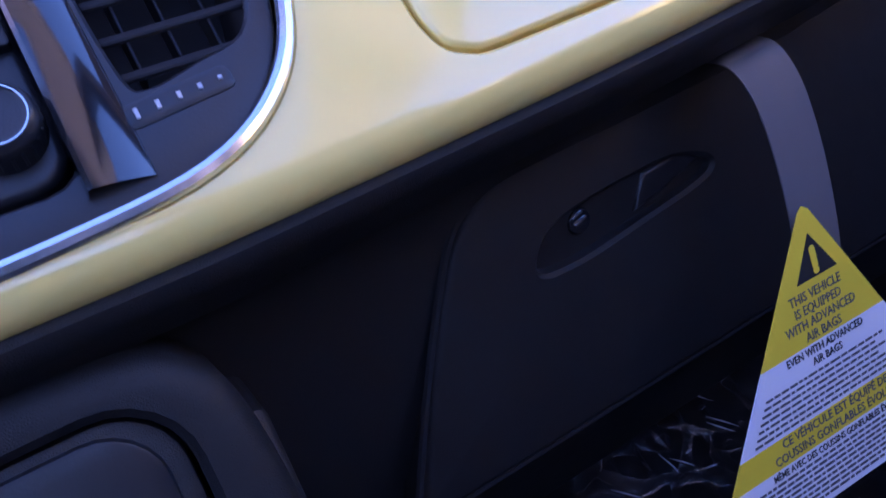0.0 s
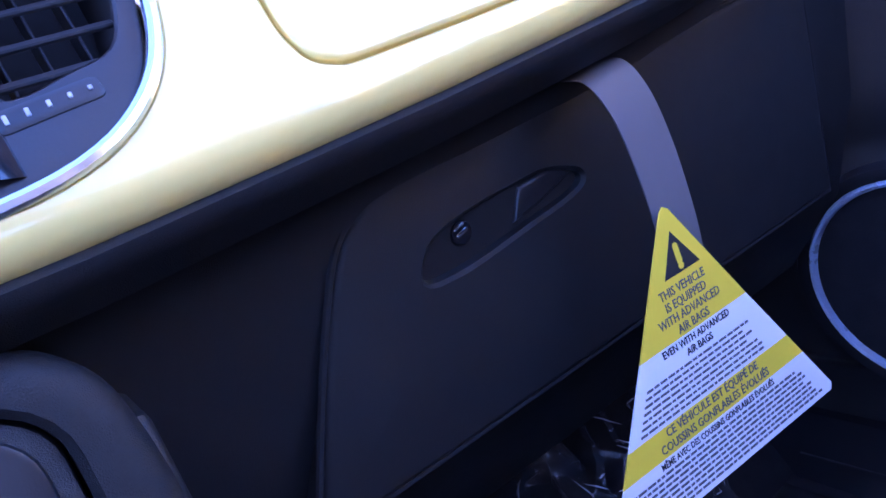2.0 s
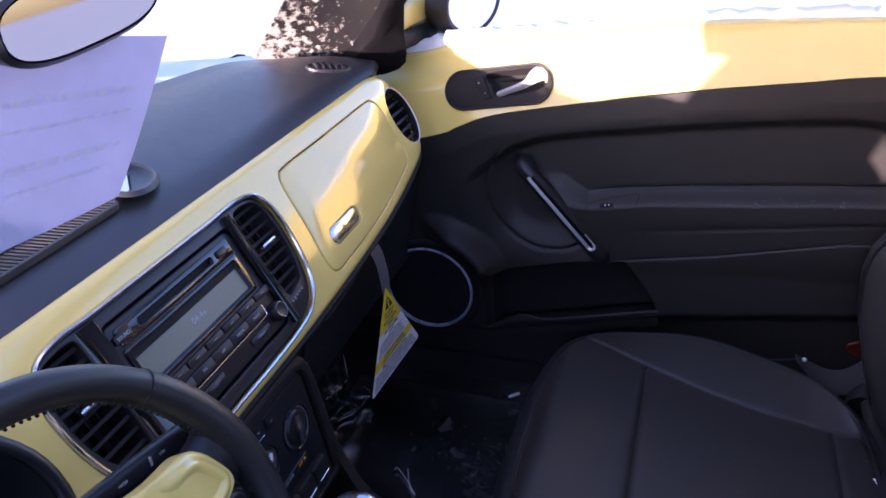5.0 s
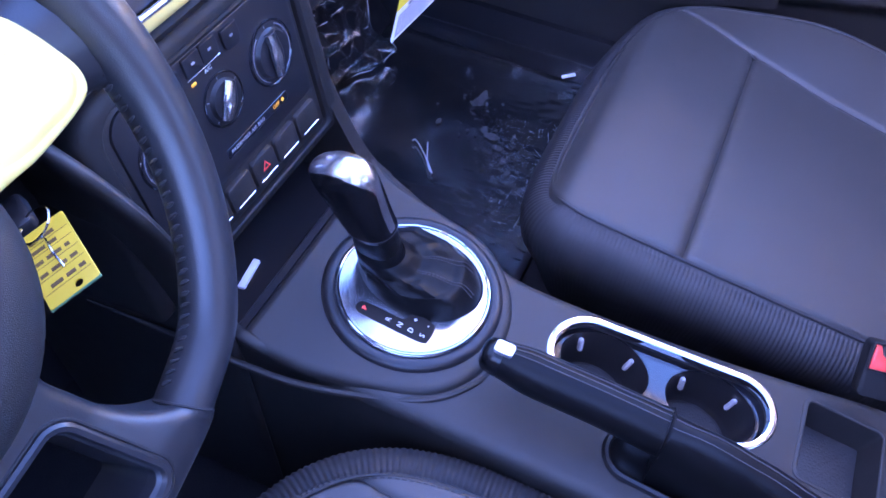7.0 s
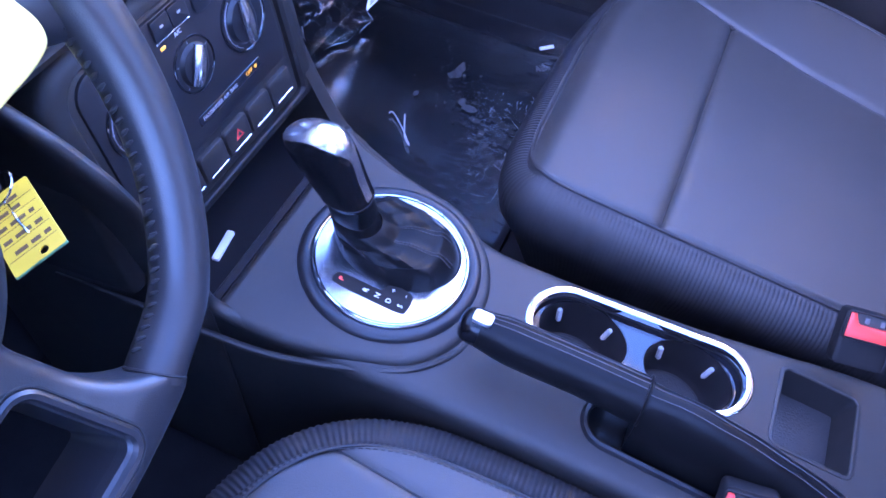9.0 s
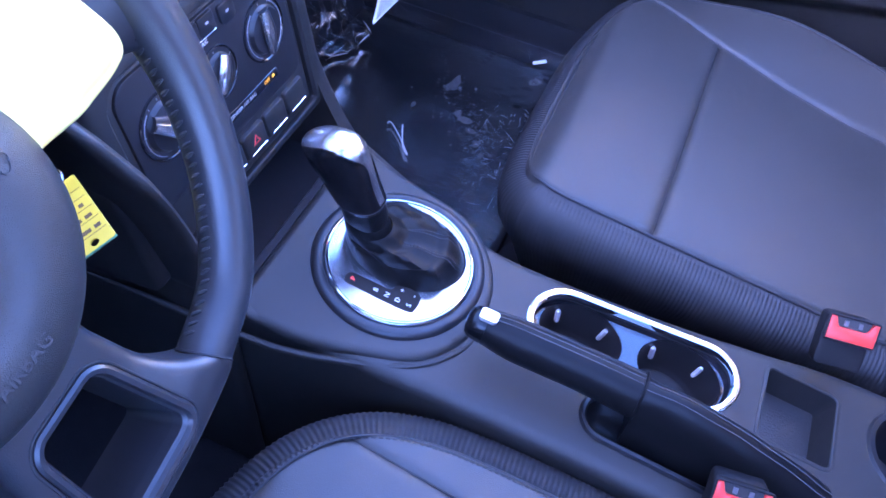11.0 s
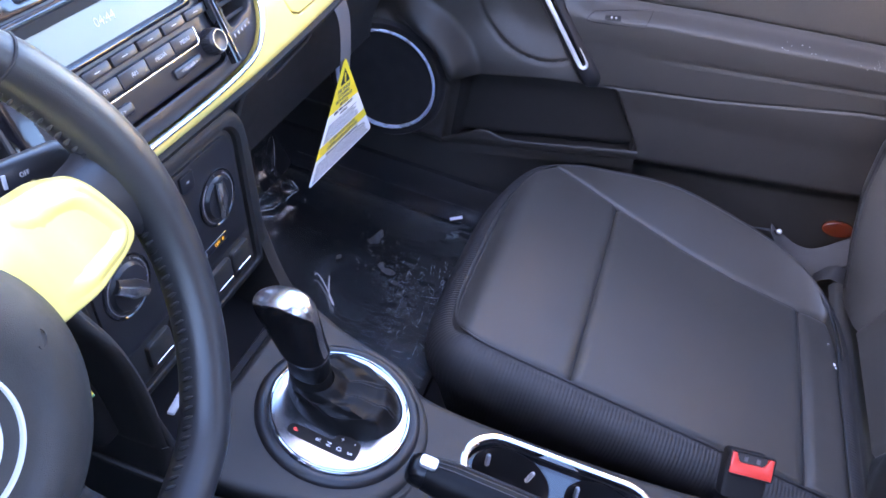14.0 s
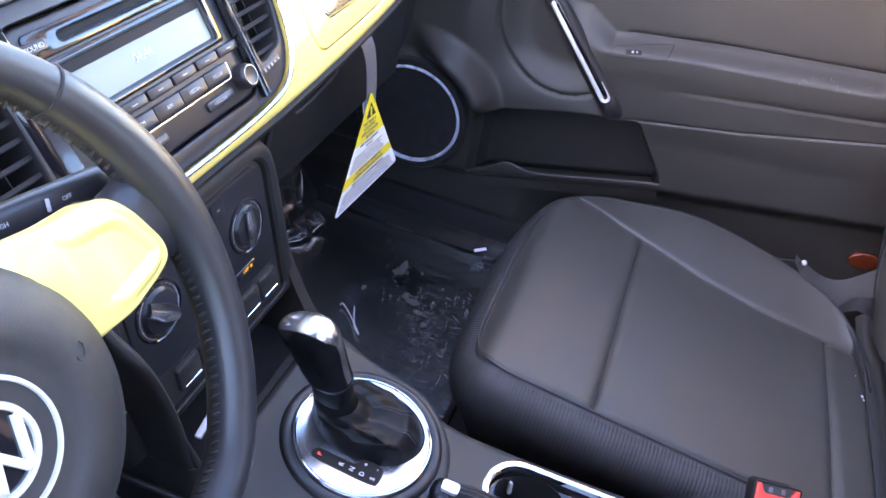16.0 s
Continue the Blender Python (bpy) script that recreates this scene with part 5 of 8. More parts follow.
def build_handbrake():
    h = thing("handbrake", (-0.045, -0.3, 0.22), "black leather handbrake lever with chrome button", "handbrake")
    axis = spline([(-0.047, -0.108, 0.2895), (-0.045, -0.15, 0.2845), (-0.042, -0.20, 0.2780), (-0.040, -0.252, 0.2700)], 6)
    n = len(axis)
    bm = bmesh.new()
    tube(bm, axis, [0.0160 + 0.0036 * smooth(0, 0.25, i / n) + 0.0012 * smooth(0.6, 1, i / n) for i in range(n)], 24, flat=1.08)
    grip = part("grip", bm, GAITER, h, "stitched black leather grip")
    for turn in (62, 78, 94):
        bm = bmesh.new()
        tube(bm, [p + (0.0162 + 0.0036 * smooth(0, 0.25, i / n) + 0.0012 * smooth(0.6, 1, i / n)) * Vector((math.cos(radians(turn)), 0, 1.08 * math.sin(radians(turn)))) for i, p in enumerate(axis) if i > 0], 0.0005, 5)
        part("seam", bm, STITCH, grip)
    bm = bmesh.new()
    d = (axis[0] - axis[1]).normalized()
    m = Matrix.Translation(axis[0]) @ d.to_track_quat("Z", "Y").to_matrix().to_4x4()
    lathe(bm, [(0.0150, -0.004), (0.0162, 0.001), (0.0160, 0.007), (0.0148, 0.0125), (0.0120, 0.0165), (0.0070, 0.0185), (0.0, 0.0190)], m, 28)
    col = part("end_collar", bm, KNOB, h, "black rounded end cap")
    bm = bmesh.new()
    block(bm, 0.0115, 0.0165, 0.006, frame_at(axis[0] + Vector((-0.0012, -0.0005, 0.0150)), (1, 0, 0), (-d.x, -d.y, -d.z)), 0.002, 3)
    part("push_button", bm, SILVER, col, "chrome release button")
    # gaiter behind the grip
    bm = bmesh.new()
    rows = []
    path = spline([(-0.040, -0.252, 0.2710), (-0.042, -0.31, 0.2675), (-0.045, -0.37, 0.252), (-0.047, -0.43, 0.228)], 6)
    for i, p in enumerate(path):
        t = i / (len(path) - 1)
        base = 0.2566 + 0.12 * p.y - 0.006
        row = []
        for k in range(17):
            a = math.pi * k / 16
            w = 0.0218 - 0.002 * t
            x = p.x + w * math.cos(a) * (1 + 0.10 * (1 - math.sin(a)))
            top = p.z + 0.021
            z = base + (top - base) * math.sin(a) ** 0.55
            row.append(Vector((x + 0.0005 * math.sin(22 * t + a * 2), p.y, z + 0.0005 * math.sin(14 * t + 3 * a))))
        rows.append(row)
    vs = skin(bm, rows)
    bm.faces.new(vs[0])
    gt = part("gaiter", bm, GAITER, h, "black leather gaiter with twin seams")
    for k in (7, 9):
        bm = bmesh.new()
        tube(bm, [r[k] + Vector((0, 0, 0.0004)) for r in rows], 0.0005, 5)
        part("seam", bm, STITCH, gt)
    bm = bmesh.new()
    tube(bm, [Vector((-0.040 + 0.0214 * math.cos(a), -0.2525, 0.2700 + 0.0232 * math.sin(a))) for a in np.linspace(0, 2 * math.pi, 25)[:-1]], 0.0013, 6, closed=True, up=(0, 1, 0))
    part("band", bm, GAITER, gt)


# ---- steering wheel ----
def build_wheel():
    w = thing("steering_wheel", (-0.3405, 0.12, 0.55), "black leather steering wheel with glossy yellow spokes", "steering wheel")
    R, r = 0.1695, 0.0143
    bm = bmesh.new()
    rows, N, n = [], 120, 20
    for i in range(N + 1):
        deg = -62.0 + 318 * i / N
        a = radians(deg)
        thick = r * (1 - 0.06 * smooth(38, 43, deg) * smooth(142, 137, deg)) * (1 + 0.13 * math.exp(-((deg - 12) / 16) ** 2) + 0.13 * math.exp(-((deg - 168) / 16) ** 2))
        mid = R - 0.0085 * smooth(-44, -62, deg) - 0.0085 * smooth(238, 256, deg)
        row = []
        for k in range(n):
            b = 2 * math.pi * k / n
            rad = mid + thick * math.cos(b)
            row.append(WH @ Vector((rad * math.cos(a), rad * math.sin(a), 1.08 * thick * math.sin(b))))
        rows.append(row)
    skin(bm, rows, close_u=True)
    rim = part("rim", bm, LEATHER_WHEEL, w, "black leather rim")
    # cross stitches on the inside of the rim
    bm = bmesh.new()
    for i in range(150):
        deg = -57.0 + 308 * i / 150
        a = radians(deg)
        R2 = R - 0.0085 * smooth(-44, -62, deg) - 0.0085 * smooth(238, 256, deg) - r * (0.13 * math.exp(-((deg - 12) / 16) ** 2) + 0.13 * math.exp(-((deg - 168) / 16) ** 2))
        line = []
        for k in np.linspace(-1, 1, 5):
            b = math.pi + 0.24 * k - 0.05
            rad = R2 + (r + 0.0002 - 0.0004 * k * k) * math.cos(b)
            line.append(WH @ Vector((rad * math.cos(a + 0.010 * k), rad * math.sin(a + 0.010 * k), -1.08 * r * math.sin(b))))
        tube(bm, line, [0.0006, 0.0012, 0.0013, 0.0012, 0.0006], 6, up=(0.3, 0.2, 1))
    st = part("stitching", bm, STITCH_BLACK, rim, "dark slanted stitching")
    st["kind"] = "stuff"
    for a0 in (-60.5, 254.5, 40, 140):
        a = radians(a0)
        mid = R - 0.0085 * smooth(-44, -62, a0) - 0.0085 * smooth(238, 256, a0)
        bm = bmesh.new()
        c = WH @ Vector((mid * math.cos(a), mid * math.sin(a), 0))
        e1 = (WH.to_3x3() @ Vector((math.cos(a), math.sin(a), 0)))
        e2 = WH.to_3x3() @ Vector((0, 0, 1))
        tube(bm, [c + (r - 0.0001) * (math.cos(b) * e1 + 1.09 * math.sin(b) * e2) for b in np.linspace(0, 2 * math.pi, 25)[:-1]], 0.0008, 5, closed=True)
        part("rim_joint", bm, VOID, rim)
    # airbag cover
    bm = bmesh.new()
    prof = [(0.0, 0.0235), (0.0375, 0.0235), (0.0410, 0.0240), (0.0445, 0.0254), (0.0485, 0.0262), (0.054, 0.0260), (0.061, 0.0243), (0.068, 0.0210), (0.0745, 0.0160), (0.0795, 0.0100), (0.0820, 0.0035), (0.0822, -0.006), (0.077, -0.035)]
    lathe(bm, prof, WH, 64)
    hub = part("airbag_cover", bm, PLASTIC, w, "round black airbag cover")
    bm = bmesh.new()
    lathe(bm, [(0.0302, 0.0230), (0.0308, 0.0252), (0.0322, 0.0252), (0.0330, 0.0230)], WH, 64)
    part("chrome_ring", bm, SILVER, hub, "thin chrome ring")
    bm = bmesh.new()
    lathe(bm, [(0.0, 0.0244), (0.018, 0.0242), (0.0222, 0.0232)], WH, 48)
    bd = part("badge", bm, GLOSS_BLACK, hub, "round dark badge with chrome zigzag")
    bm = bmesh.new()
    lathe(bm, [(0.0184, 0.0240), (0.0188, 0.0258), (0.0212, 0.0258), (0.0220, 0.0235)], WH, 48)
    part("badge_ring", bm, SILVER, bd)
    BD = WH @ pose(0, 0, 0, 0, 0, 5)
    for pts in (((-0.0098, 0.0165), (0.0, -0.0010), (0.0098, 0.0165)), ((-0.0178, 0.0070), (-0.0080, -0.0165), (0.0, -0.0005), (0.0080, -0.0165), (0.0178, 0.0070))):
        bm = bmesh.new()
        skin(bm, [[BD @ Vector((x + s * 0.0025, y, z)) for s, z in ((-1, 0.0240), (-0.8, 0.0260), (0.8, 0.0260), (1, 0.0240))] for x, y in pts])
        part("chevron", bm, SILVER, bd)
    lettering("embossed_print", "AIRBAG", 0.0085, WH @ pose(0.0085, -0.0535, 0.0260, -4, 0, 4.5), LEATHER_WHEEL, hub, bold=0.0001)
    bm = bmesh.new()
    tube(bm, [WH @ pose(0.0560, 0.0080, 0.0258, 0, 14, -30) @ Vector((0.0030 * math.cos(t), 0.0042 * math.sin(t), 0)) for t in np.linspace(-2.4, 1.6, 12)], 0.0004, 5)
    part("embossed_mark", bm, PLASTIC_SMOOTH, hub)
    # yellow trim that arches over the cover and forms both side spokes
    half = [(0.0, 0.094), (0.024, 0.0830), (0.041, 0.0725), (0.0625, 0.0632), (0.080, 0.0597), (0.0945, 0.0580), (0.1105, 0.0560), (0.1215, 0.0525), (0.1295, 0.0460), (0.1360, 0.0360), (0.1415, 0.0220), (0.1438, 0.0130), (0.1425, 0.0060), (0.1380, 0.0018), (0.127, -0.0010), (0.111, -0.0022), (0.092, -0.0035), (0.074, -0.0050), (0.055, -0.004), (0.040, 0.012), (0.020, 0.030), (0.0, 0.035)]
    o = [(p.x, p.y) for p in spline(half, 3)]
    o = o + [(-x, y) for x, y in o[::-1]][1:-1]
    bm = bmesh.new()
    def sink(x, y):
        return -0.0075 * smooth(0.085, 0.140, abs(x)) - 0.0085 * smooth(0.105, 0.078, math.hypot(x, y))
    plate(bm, o[::-1], at(WH, 0, 0, 0.0185), 0.018, 0.0048, 5, bulge=sink)
    wing = part("spoke_trim", bm, YELLOW, w, "glossy yellow spoke trim")
    lip = spline([(0.072, 0.0515), (0.090, 0.0490), (0.108, 0.0462), (0.1195, 0.0405), (0.1275, 0.0290), (0.1330, 0.0165), (0.1310, 0.0115), (0.124, 0.0090), (0.108, 0.0085), (0.090, 0.0075), (0.076, 0.0060)], 5)
    for s in (1, -1):
        bm = bmesh.new()
        rows = []
        for k, p in enumerate(lip):
            e = (lip[min(k + 1, len(lip) - 1)] - lip[max(k - 1, 0)]).normalized()
            tall = 0.0034 * smooth(0.0, 0.22, k / (len(lip) - 1)) * smooth(1.0, 0.78, k / (len(lip) - 1))
            row = []
            for q in np.linspace(-1, 1, 13):
                x, y = p.x - e.y * 0.0075 * q, p.y + e.x * 0.0075 * q
                row.append(WH @ Vector((s * x, y, 0.0184 + sink(x, y) + tall * math.cos(q * math.pi / 2) ** 2 - 0.0006 * q * q)))
            rows.append(row)
        skin(bm, rows)
        part("spoke_border", bm, YELLOW, wing, "softly raised yellow border", sharp=80)
        bm = bmesh.new()
        rows = []
        for k in range(9):
            t = k / 8
            row = []
            for j in range(14):
                b = 2 * math.pi * j / 14
                row.append(WH @ Vector((s * (0.06 + 0.105 * t), 0.027 + (0.020 + 0.016 * t ** 4) * math.cos(b), -0.012 + 0.010 * t + (0.011 - 0.001 * t) * math.sin(b))))
            rows.append(row)
        skin(bm, rows, close_u=True)
        part("spoke_back", bm, PLASTIC_SMOOTH, w)
    # lower spoke: a frame with an opening
    LS = WH @ pose(0, 0, 0, 0, 0, 7)
    side = [(0.036, -0.055), (0.0345, -0.078), (0.0365, -0.092), (0.0405, -0.112), (0.0470, -0.1265), (0.0570, -0.1385), (0.0655, -0.1450), (0.0695, -0.1560), (0.0640, -0.1655), (0.0300, -0.1675)]
    def lift(x, y):
        d = math.hypot(x, y)
        return 0.0078 * smooth(0.105, 0.152, d) - 0.0060 * smooth(0.156, 0.178, d)
    o = [(p.x, p.y) for p in spline(side + [(0.0, -0.1678)] + [(-x, y) for x, y in side[::-1]] + [(0.0, -0.050)], 5, True)][::-1]
    hole = rrect(0.047, 0.056, 0.007, 6, 0.0, -0.1215)
    hole = [(x * (1 + 6.2 * (-0.1215 - y)), y) for x, y in hole]
    bm = bmesh.new()
    plate(bm, o, at(LS, 0, 0, 0.008), 0.028, 0.008, 5, holes=[hole], hole_r=0.003, bulge=lift)
    sp = part("lower_spoke", bm, LEATHER_WHEEL, w, "black lower spoke with square opening")
    bm = bmesh.new()
    skin(bm, [[LS @ Vector((x, y, z + lift(x, y))) for x, y in inset(hole, q)] for q, z in ((-0.0065, 0.0070), (-0.0060, 0.0092), (-0.0045, 0.0104), (-0.0022, 0.0100), (-0.0010, 0.0075))], close_u=True)
    part("opening_rim", bm, PLASTIC_SMOOTH, sp)
    bm = bmesh.new()
    tube(bm, [LS @ Vector((x, y, 0.0080 + lift(x, y))) for x, y in inset(hole, -0.0072)], 0.0008, 6, closed=True, up=(0, -0.92, 0.38))
    part("opening_groove", bm, VOID, sp)
    bm = bmesh.new()
    skin(bm, [[LS @ Vector((x, y, z + lift(x, y))) for x, y in inset(hole, q)] for q, z in ((-0.0005, 0.004), (0.001, -0.014), (0.003, -0.034))], close_u=True)
    part("opening_wall", bm, PLASTIC_SMOOTH, sp)
    # column shroud
    bm = bmesh.new()
    rows = []
    for k, (z, a, b, dy) in enumerate(((-0.028, 0.046, 0.042, 0.0), (-0.05, 0.054, 0.048, 0.0), (-0.08, 0.054, 0.048, 0.006), (-0.12, 0.048, 0.044, 0.012), (-0.2, 0.046, 0.042, 0.016), (-0.26, 0.046, 0.042, 0.016))):
        rows.append([WH @ Vector((a * math.copysign(abs(math.cos(t)) ** 0.8, math.cos(t)), dy + b * math.copysign(abs(math.sin(t)) ** 0.8, math.sin(t)), z)) for t in np.linspace(0, 2 * math.pi, 33)[:-1]])
    vs = skin(bm, rows, close_u=True)
    bm.faces.new(vs[0])
    c = thing("steering_column", (-0.3405, 0.2, 0.5), "black steering column shroud with wiper stalk", "steering column")
    part("shroud", bm, PLASTIC, c)
    bm = bmesh.new()
    st = spline([(0.030, 0.066, -0.050), (0.075, 0.0595, -0.042), (0.115, 0.0535, -0.036), (0.152, 0.0470, -0.033), (0.162, 0.0450, -0.033)], 6)
    rows = []
    for i, p in enumerate(st):
        f = i / (len(st) - 1)
        a = (0.0085 + 0.0020 * smooth(0, 0.6, f)) * (1 - 0.35 * smooth(0.93, 1.0, f))
        rows.append([WH @ (p + Vector((0, a * math.copysign(abs(math.cos(t)) ** 0.6, math.cos(t)), 0.85 * a * math.copysign(abs(math.sin(t)) ** 0.6, math.sin(t))))) for t in np.linspace(0, 2 * math.pi, 25)[:-1]])
    vs = skin(bm, rows, close_u=True)
    bm.faces.new(vs[-1])
    sk = part("wiper_stalk", bm, PLASTIC_SMOOTH, c, "black wiper stalk with white marks")
    for tx, u, v in (("OFF", 0.1300, 0.0525), ("HIGH", 0.0890, 0.0590)):
        lettering("print", tx, 0.0036, WH @ pose(u, v, -0.0250, 0, 0, -10), RADIO_PRINT, sk)
    bm = bmesh.new()
    block(bm, 0.0024, 0.007, 0.0006, WH @ pose(0.1180, 0.0545, -0.0250, 0, 0, -20), 0.0003, 1)
    part("mark", bm, RADIO_PRINT, sk)


def build_key_tag():
    k = thing("key_tag", (-0.235, 0.1, 0.47), "yellow card key tag with handwritten marks hanging from the ignition key", "key tag")
    o, u, v = Vector((-0.2229, 0.1132, 0.4899)), Vector((0.86, -0.42, 0.28)), Vector((0.18, 0.80, -0.10))
    u.normalize()
    v = (v - v.dot(u) * u).normalized()
    m = frame_at(o, u, v)
    bm = bmesh.new()
    hole = ellipse(0.0028, 0.0028, 14, 0.004, -0.016)
    plate(bm, rrect(0.033, 0.063, 0.0015, 2, 0.0, 0.0105), m, 0.0012, 0.0003, 1, holes=[hole], back=False)
    card = part("card", bm, KEY_YELLOW, k)
    bm = bmesh.new()
    bars(bm, at(m, 0, 0, 0.0002), [(-0.010, 0.013, -0.006), (-0.013, 0.012, 0.0045), (-0.012, 0.011, 0.0150), (-0.011, 0.011, 0.0245), (-0.010, 0.008, 0.0325)], 0.0030, rng, 0.4)
    part("writing", bm, MARKER, card)["kind"] = "stuff"
    for y in (-0.010, 0.001, 0.011, 0.021, 0.029):
        bm = bmesh.new()
        block(bm, 0.030, 0.0004, 0.0001, at(m, 0, y, 0.0002), 0.00005, 1)
        part("ruled_line", bm, MARKER, card)
    bm = bmesh.new()
    block(bm, 0.033, 0.002, 0.0014, at(m, 0, -0.0205, -0.0002), 0.0003, 1)
    part("edge_strip", bm, GREEN_EDGE, card, "green card edge")
    bm = bmesh.new()
    c = m @ Vector((0.0, 0.040, 0.004))
    tube(bm, [c + 0.011 * (math.cos(a) * u + math.sin(a) * v) + Vector((0, 0, 0.004 * math.cos(a))) for a in np.linspace(0, 2 * math.pi, 25)[:-1]], 0.0008, 6, closed=True)
    part("key_ring", bm, CHROME, k, "thin steel ring")
    bm = bmesh.new()
    tube(bm, [m @ Vector((0.0, 0.030, 0.0)), m @ Vector((0.001, 0.012, 0.003)), m @ Vector((0.002, 0.0, 0.001))], 0.0007, 5)
    part("wire", bm, CHROME, k)
    bm = bmesh.new()
    block(bm, 0.018, 0.030, 0.008, at(m, -0.008, 0.062, 0.004), 0.003)
    part("key_head", bm, PLASTIC_SMOOTH, k)


# ---- seats ----
def seat_half(y):
    """Half width of the cushion's edge at a place along it; y = 0 at the front edge, falling to the back."""
    if y > -0.15:
        t = (y + 0.15) / 0.15
        return 0.245 * max(0.0, 1 - t ** 2.6) ** (1 / 2.6)
    return 0.245 - 0.008 * smooth(-0.15, -0.35, y) - 0.030 * smooth(-0.34, -0.50, y)


def build_seat(cx, yf, z0, side, label):
    """A front seat; side is +1 where the door is on its right."""
    s = thing("bucket_seat", (cx, yf - 0.25, -0.05), label, "seat", "front seats")
    own = 1 if side > 0 else 0
    def mid(y):
        return cx + side * (0.005 + 0.10 * min(0.0, y + 0.15))
    def left(y):
        if not own:
            return mid(y) - max(seat_half(y) - 0.026, 0.004)
        t = max(0.0, (y + 0.115) / 0.115)
        return cx + 0.005 - max(0.004, 0.232 * max(0.0, 1 - t ** 5.5) ** (1 / 5.5))
    RIGHT = [(p.x, p.y) for p in spline([(-0.15, 0.665), (-0.22, 0.668), (-0.313, 0.660), (-0.415, 0.630), (-0.468, 0.597), (-0.500, 0.562), (-0.518, 0.525), (-0.5265, 0.485), (-0.530, 0.440)], 6)]
    INNER = [(p.x, p.y) for p in spline([(0.002, -0.330), (-0.008, -0.276), (-0.024, -0.229), (-0.046, -0.194), (-0.070, -0.172), (-0.101, -0.156), (-0.151, -0.144), (-0.25, -0.138), (-0.40, -0.140), (-0.50, -0.150), (-0.60, -0.168)], 6)]
    def right(y):
        if own and y < -0.15:
            return lerp_line(RIGHT, y) + cx - 0.415
        if not own:
            return lerp_line(INNER, y) + cx + 0.385
        return mid(y) + max(seat_half(y), 0.004)
    def seam_q(y):
        """Where the bolster's seam runs, from -1 to 1 across."""
        if not own:
            x = lerp_line([(0.01, -0.180), (-0.056, -0.1835), (-0.108, -0.187), (-0.166, -0.190), (-0.30, -0.203), (-0.60, -0.220)], y) + cx + 0.385
            return max(0.2, min(0.95, 2 * (x - left(y)) / (right(y) - left(y)) - 1))
        x = min(right(y) - 0.012, lerp_line([(0.0, 0.645), (-0.073, 0.620), (-0.138, 0.591), (-0.174, 0.576), (-0.278, 0.541), (-0.371, 0.524), (-0.479, 0.521), (-0.6, 0.520)], y))
        return min(0.95, 2 * (x - left(y)) / (right(y) - left(y)) - 1)
    def top(q, y):
        a = abs(q)
        z = z0 + 0.005 + 0.11 * y
        if q > 0:
            sq = seam_q(y)
            z += (0.034 if own else -0.007) * min(1.0, max(0.0, (q - sq) / (0.97 - sq))) * smooth(-0.05, -0.28, y) * (1 - 0.6 * smooth(-0.46, -0.56, y))
        z -= (0.018 if q > 0 and not own else 0.008) * smooth(0.93, 1.0, a) ** 2
        z -= 0.022 * smooth(-0.05, 0.0, y) ** 2
        z += 0.009 * (1 - q * q) * smooth(-0.02, -0.10, y) * (1 - 0.5 * smooth(-0.2, -0.45, y))
        return z
    ys = [-0.15 + 0.15 * math.sin(math.pi / 2 * t) for t in np.linspace(1, 0, 34)] + list(np.linspace(-0.155, -0.565, 70))
    ys = sorted(ys + [-0.1700, -0.172, -0.1740, -0.471, -0.473, -0.475], reverse=True)
    if own:
        ys = [y for y in ys if y > -0.50] + list(np.linspace(-0.502, -0.530, 16))
    SEAM = 90
    def across(y):
        s0 = seam_q(y)
        return [-1 + 0.1 * k / 14 for k in range(15)] + [-0.9 + (s0 + 0.9) * k / 76 for k in range(1, 77)] + [s0 + (1 - s0) * k / 30 for k in range(1, 31)]
    grid = []
    for y in ys:
        h = (right(y) - left(y)) / 2
        row = []
        for q in across(y):
            z = top(q, y)
            d = abs(q - seam_q(y)) * h
            z -= 0.0038 * math.exp(-(d / 0.0032) ** 1.3)
            z -= 0.0030 * math.exp(-(abs((q + 1) * h - 0.0085 * smooth(-0.09, -0.14, y)) / 0.0022) ** 2) * smooth(-0.095, -0.11, y)
            if q < seam_q(y):
                z -= 0.0075 * math.exp(-(abs(y + 0.172) / 0.0042) ** 1.1)
                z -= 0.0060 * math.exp(-(abs(y + 0.473) / 0.0040) ** 1.4)
            z += 0.0012 * noise.noise((q * 3 + cx, y * 9, 1.0))
            row.append(Vector((left(y) + h * (q + 1), yf + y, z)))
        grid.append(row)
    kinds = {}
    for i in range(len(ys) - 1):
        for j in range(120):
            y = (ys[i] + ys[i + 1]) / 2
            if j >= SEAM:
                k = "bolster_r"
            elif y > -0.172:
                k = "front"
            elif y > -0.473:
                k = "centre"
            else:
                k = "rear"
            kinds.setdefault(k, []).append((i, j))
    names = {"bolster_r": "bolster", "front": "front_panel", "centre": "seat_panel", "rear": "rear_panel"}
    for k in ("centre", "front", "rear", "bolster_r"):
        bm = bmesh.new()
        made = {}
        def vert(i, j):
            if (i, j) not in made:
                made[i, j] = bm.verts.new(grid[i][j])
            return made[i, j]
        for i, j in kinds.get(k, ()):
            bm.faces.new((vert(i, j), vert(i, j + 1), vert(i + 1, j + 1), vert(i + 1, j)))
        part(names[k], bm, LEATHER, s, sharp=60)
    def on(q, y, dz):
        return Vector((left(y) + (right(y) - left(y)) * (q + 1) / 2, yf + y, top(q, y) + dz))
    lines = [[on(q, -0.172, -0.0078) for q in np.linspace(-1, seam_q(-0.172), 30)]]
    lines.append([on(seam_q(y), y, -0.0034) for y in np.linspace(-0.03, -0.473 if own else -0.50, 40)])
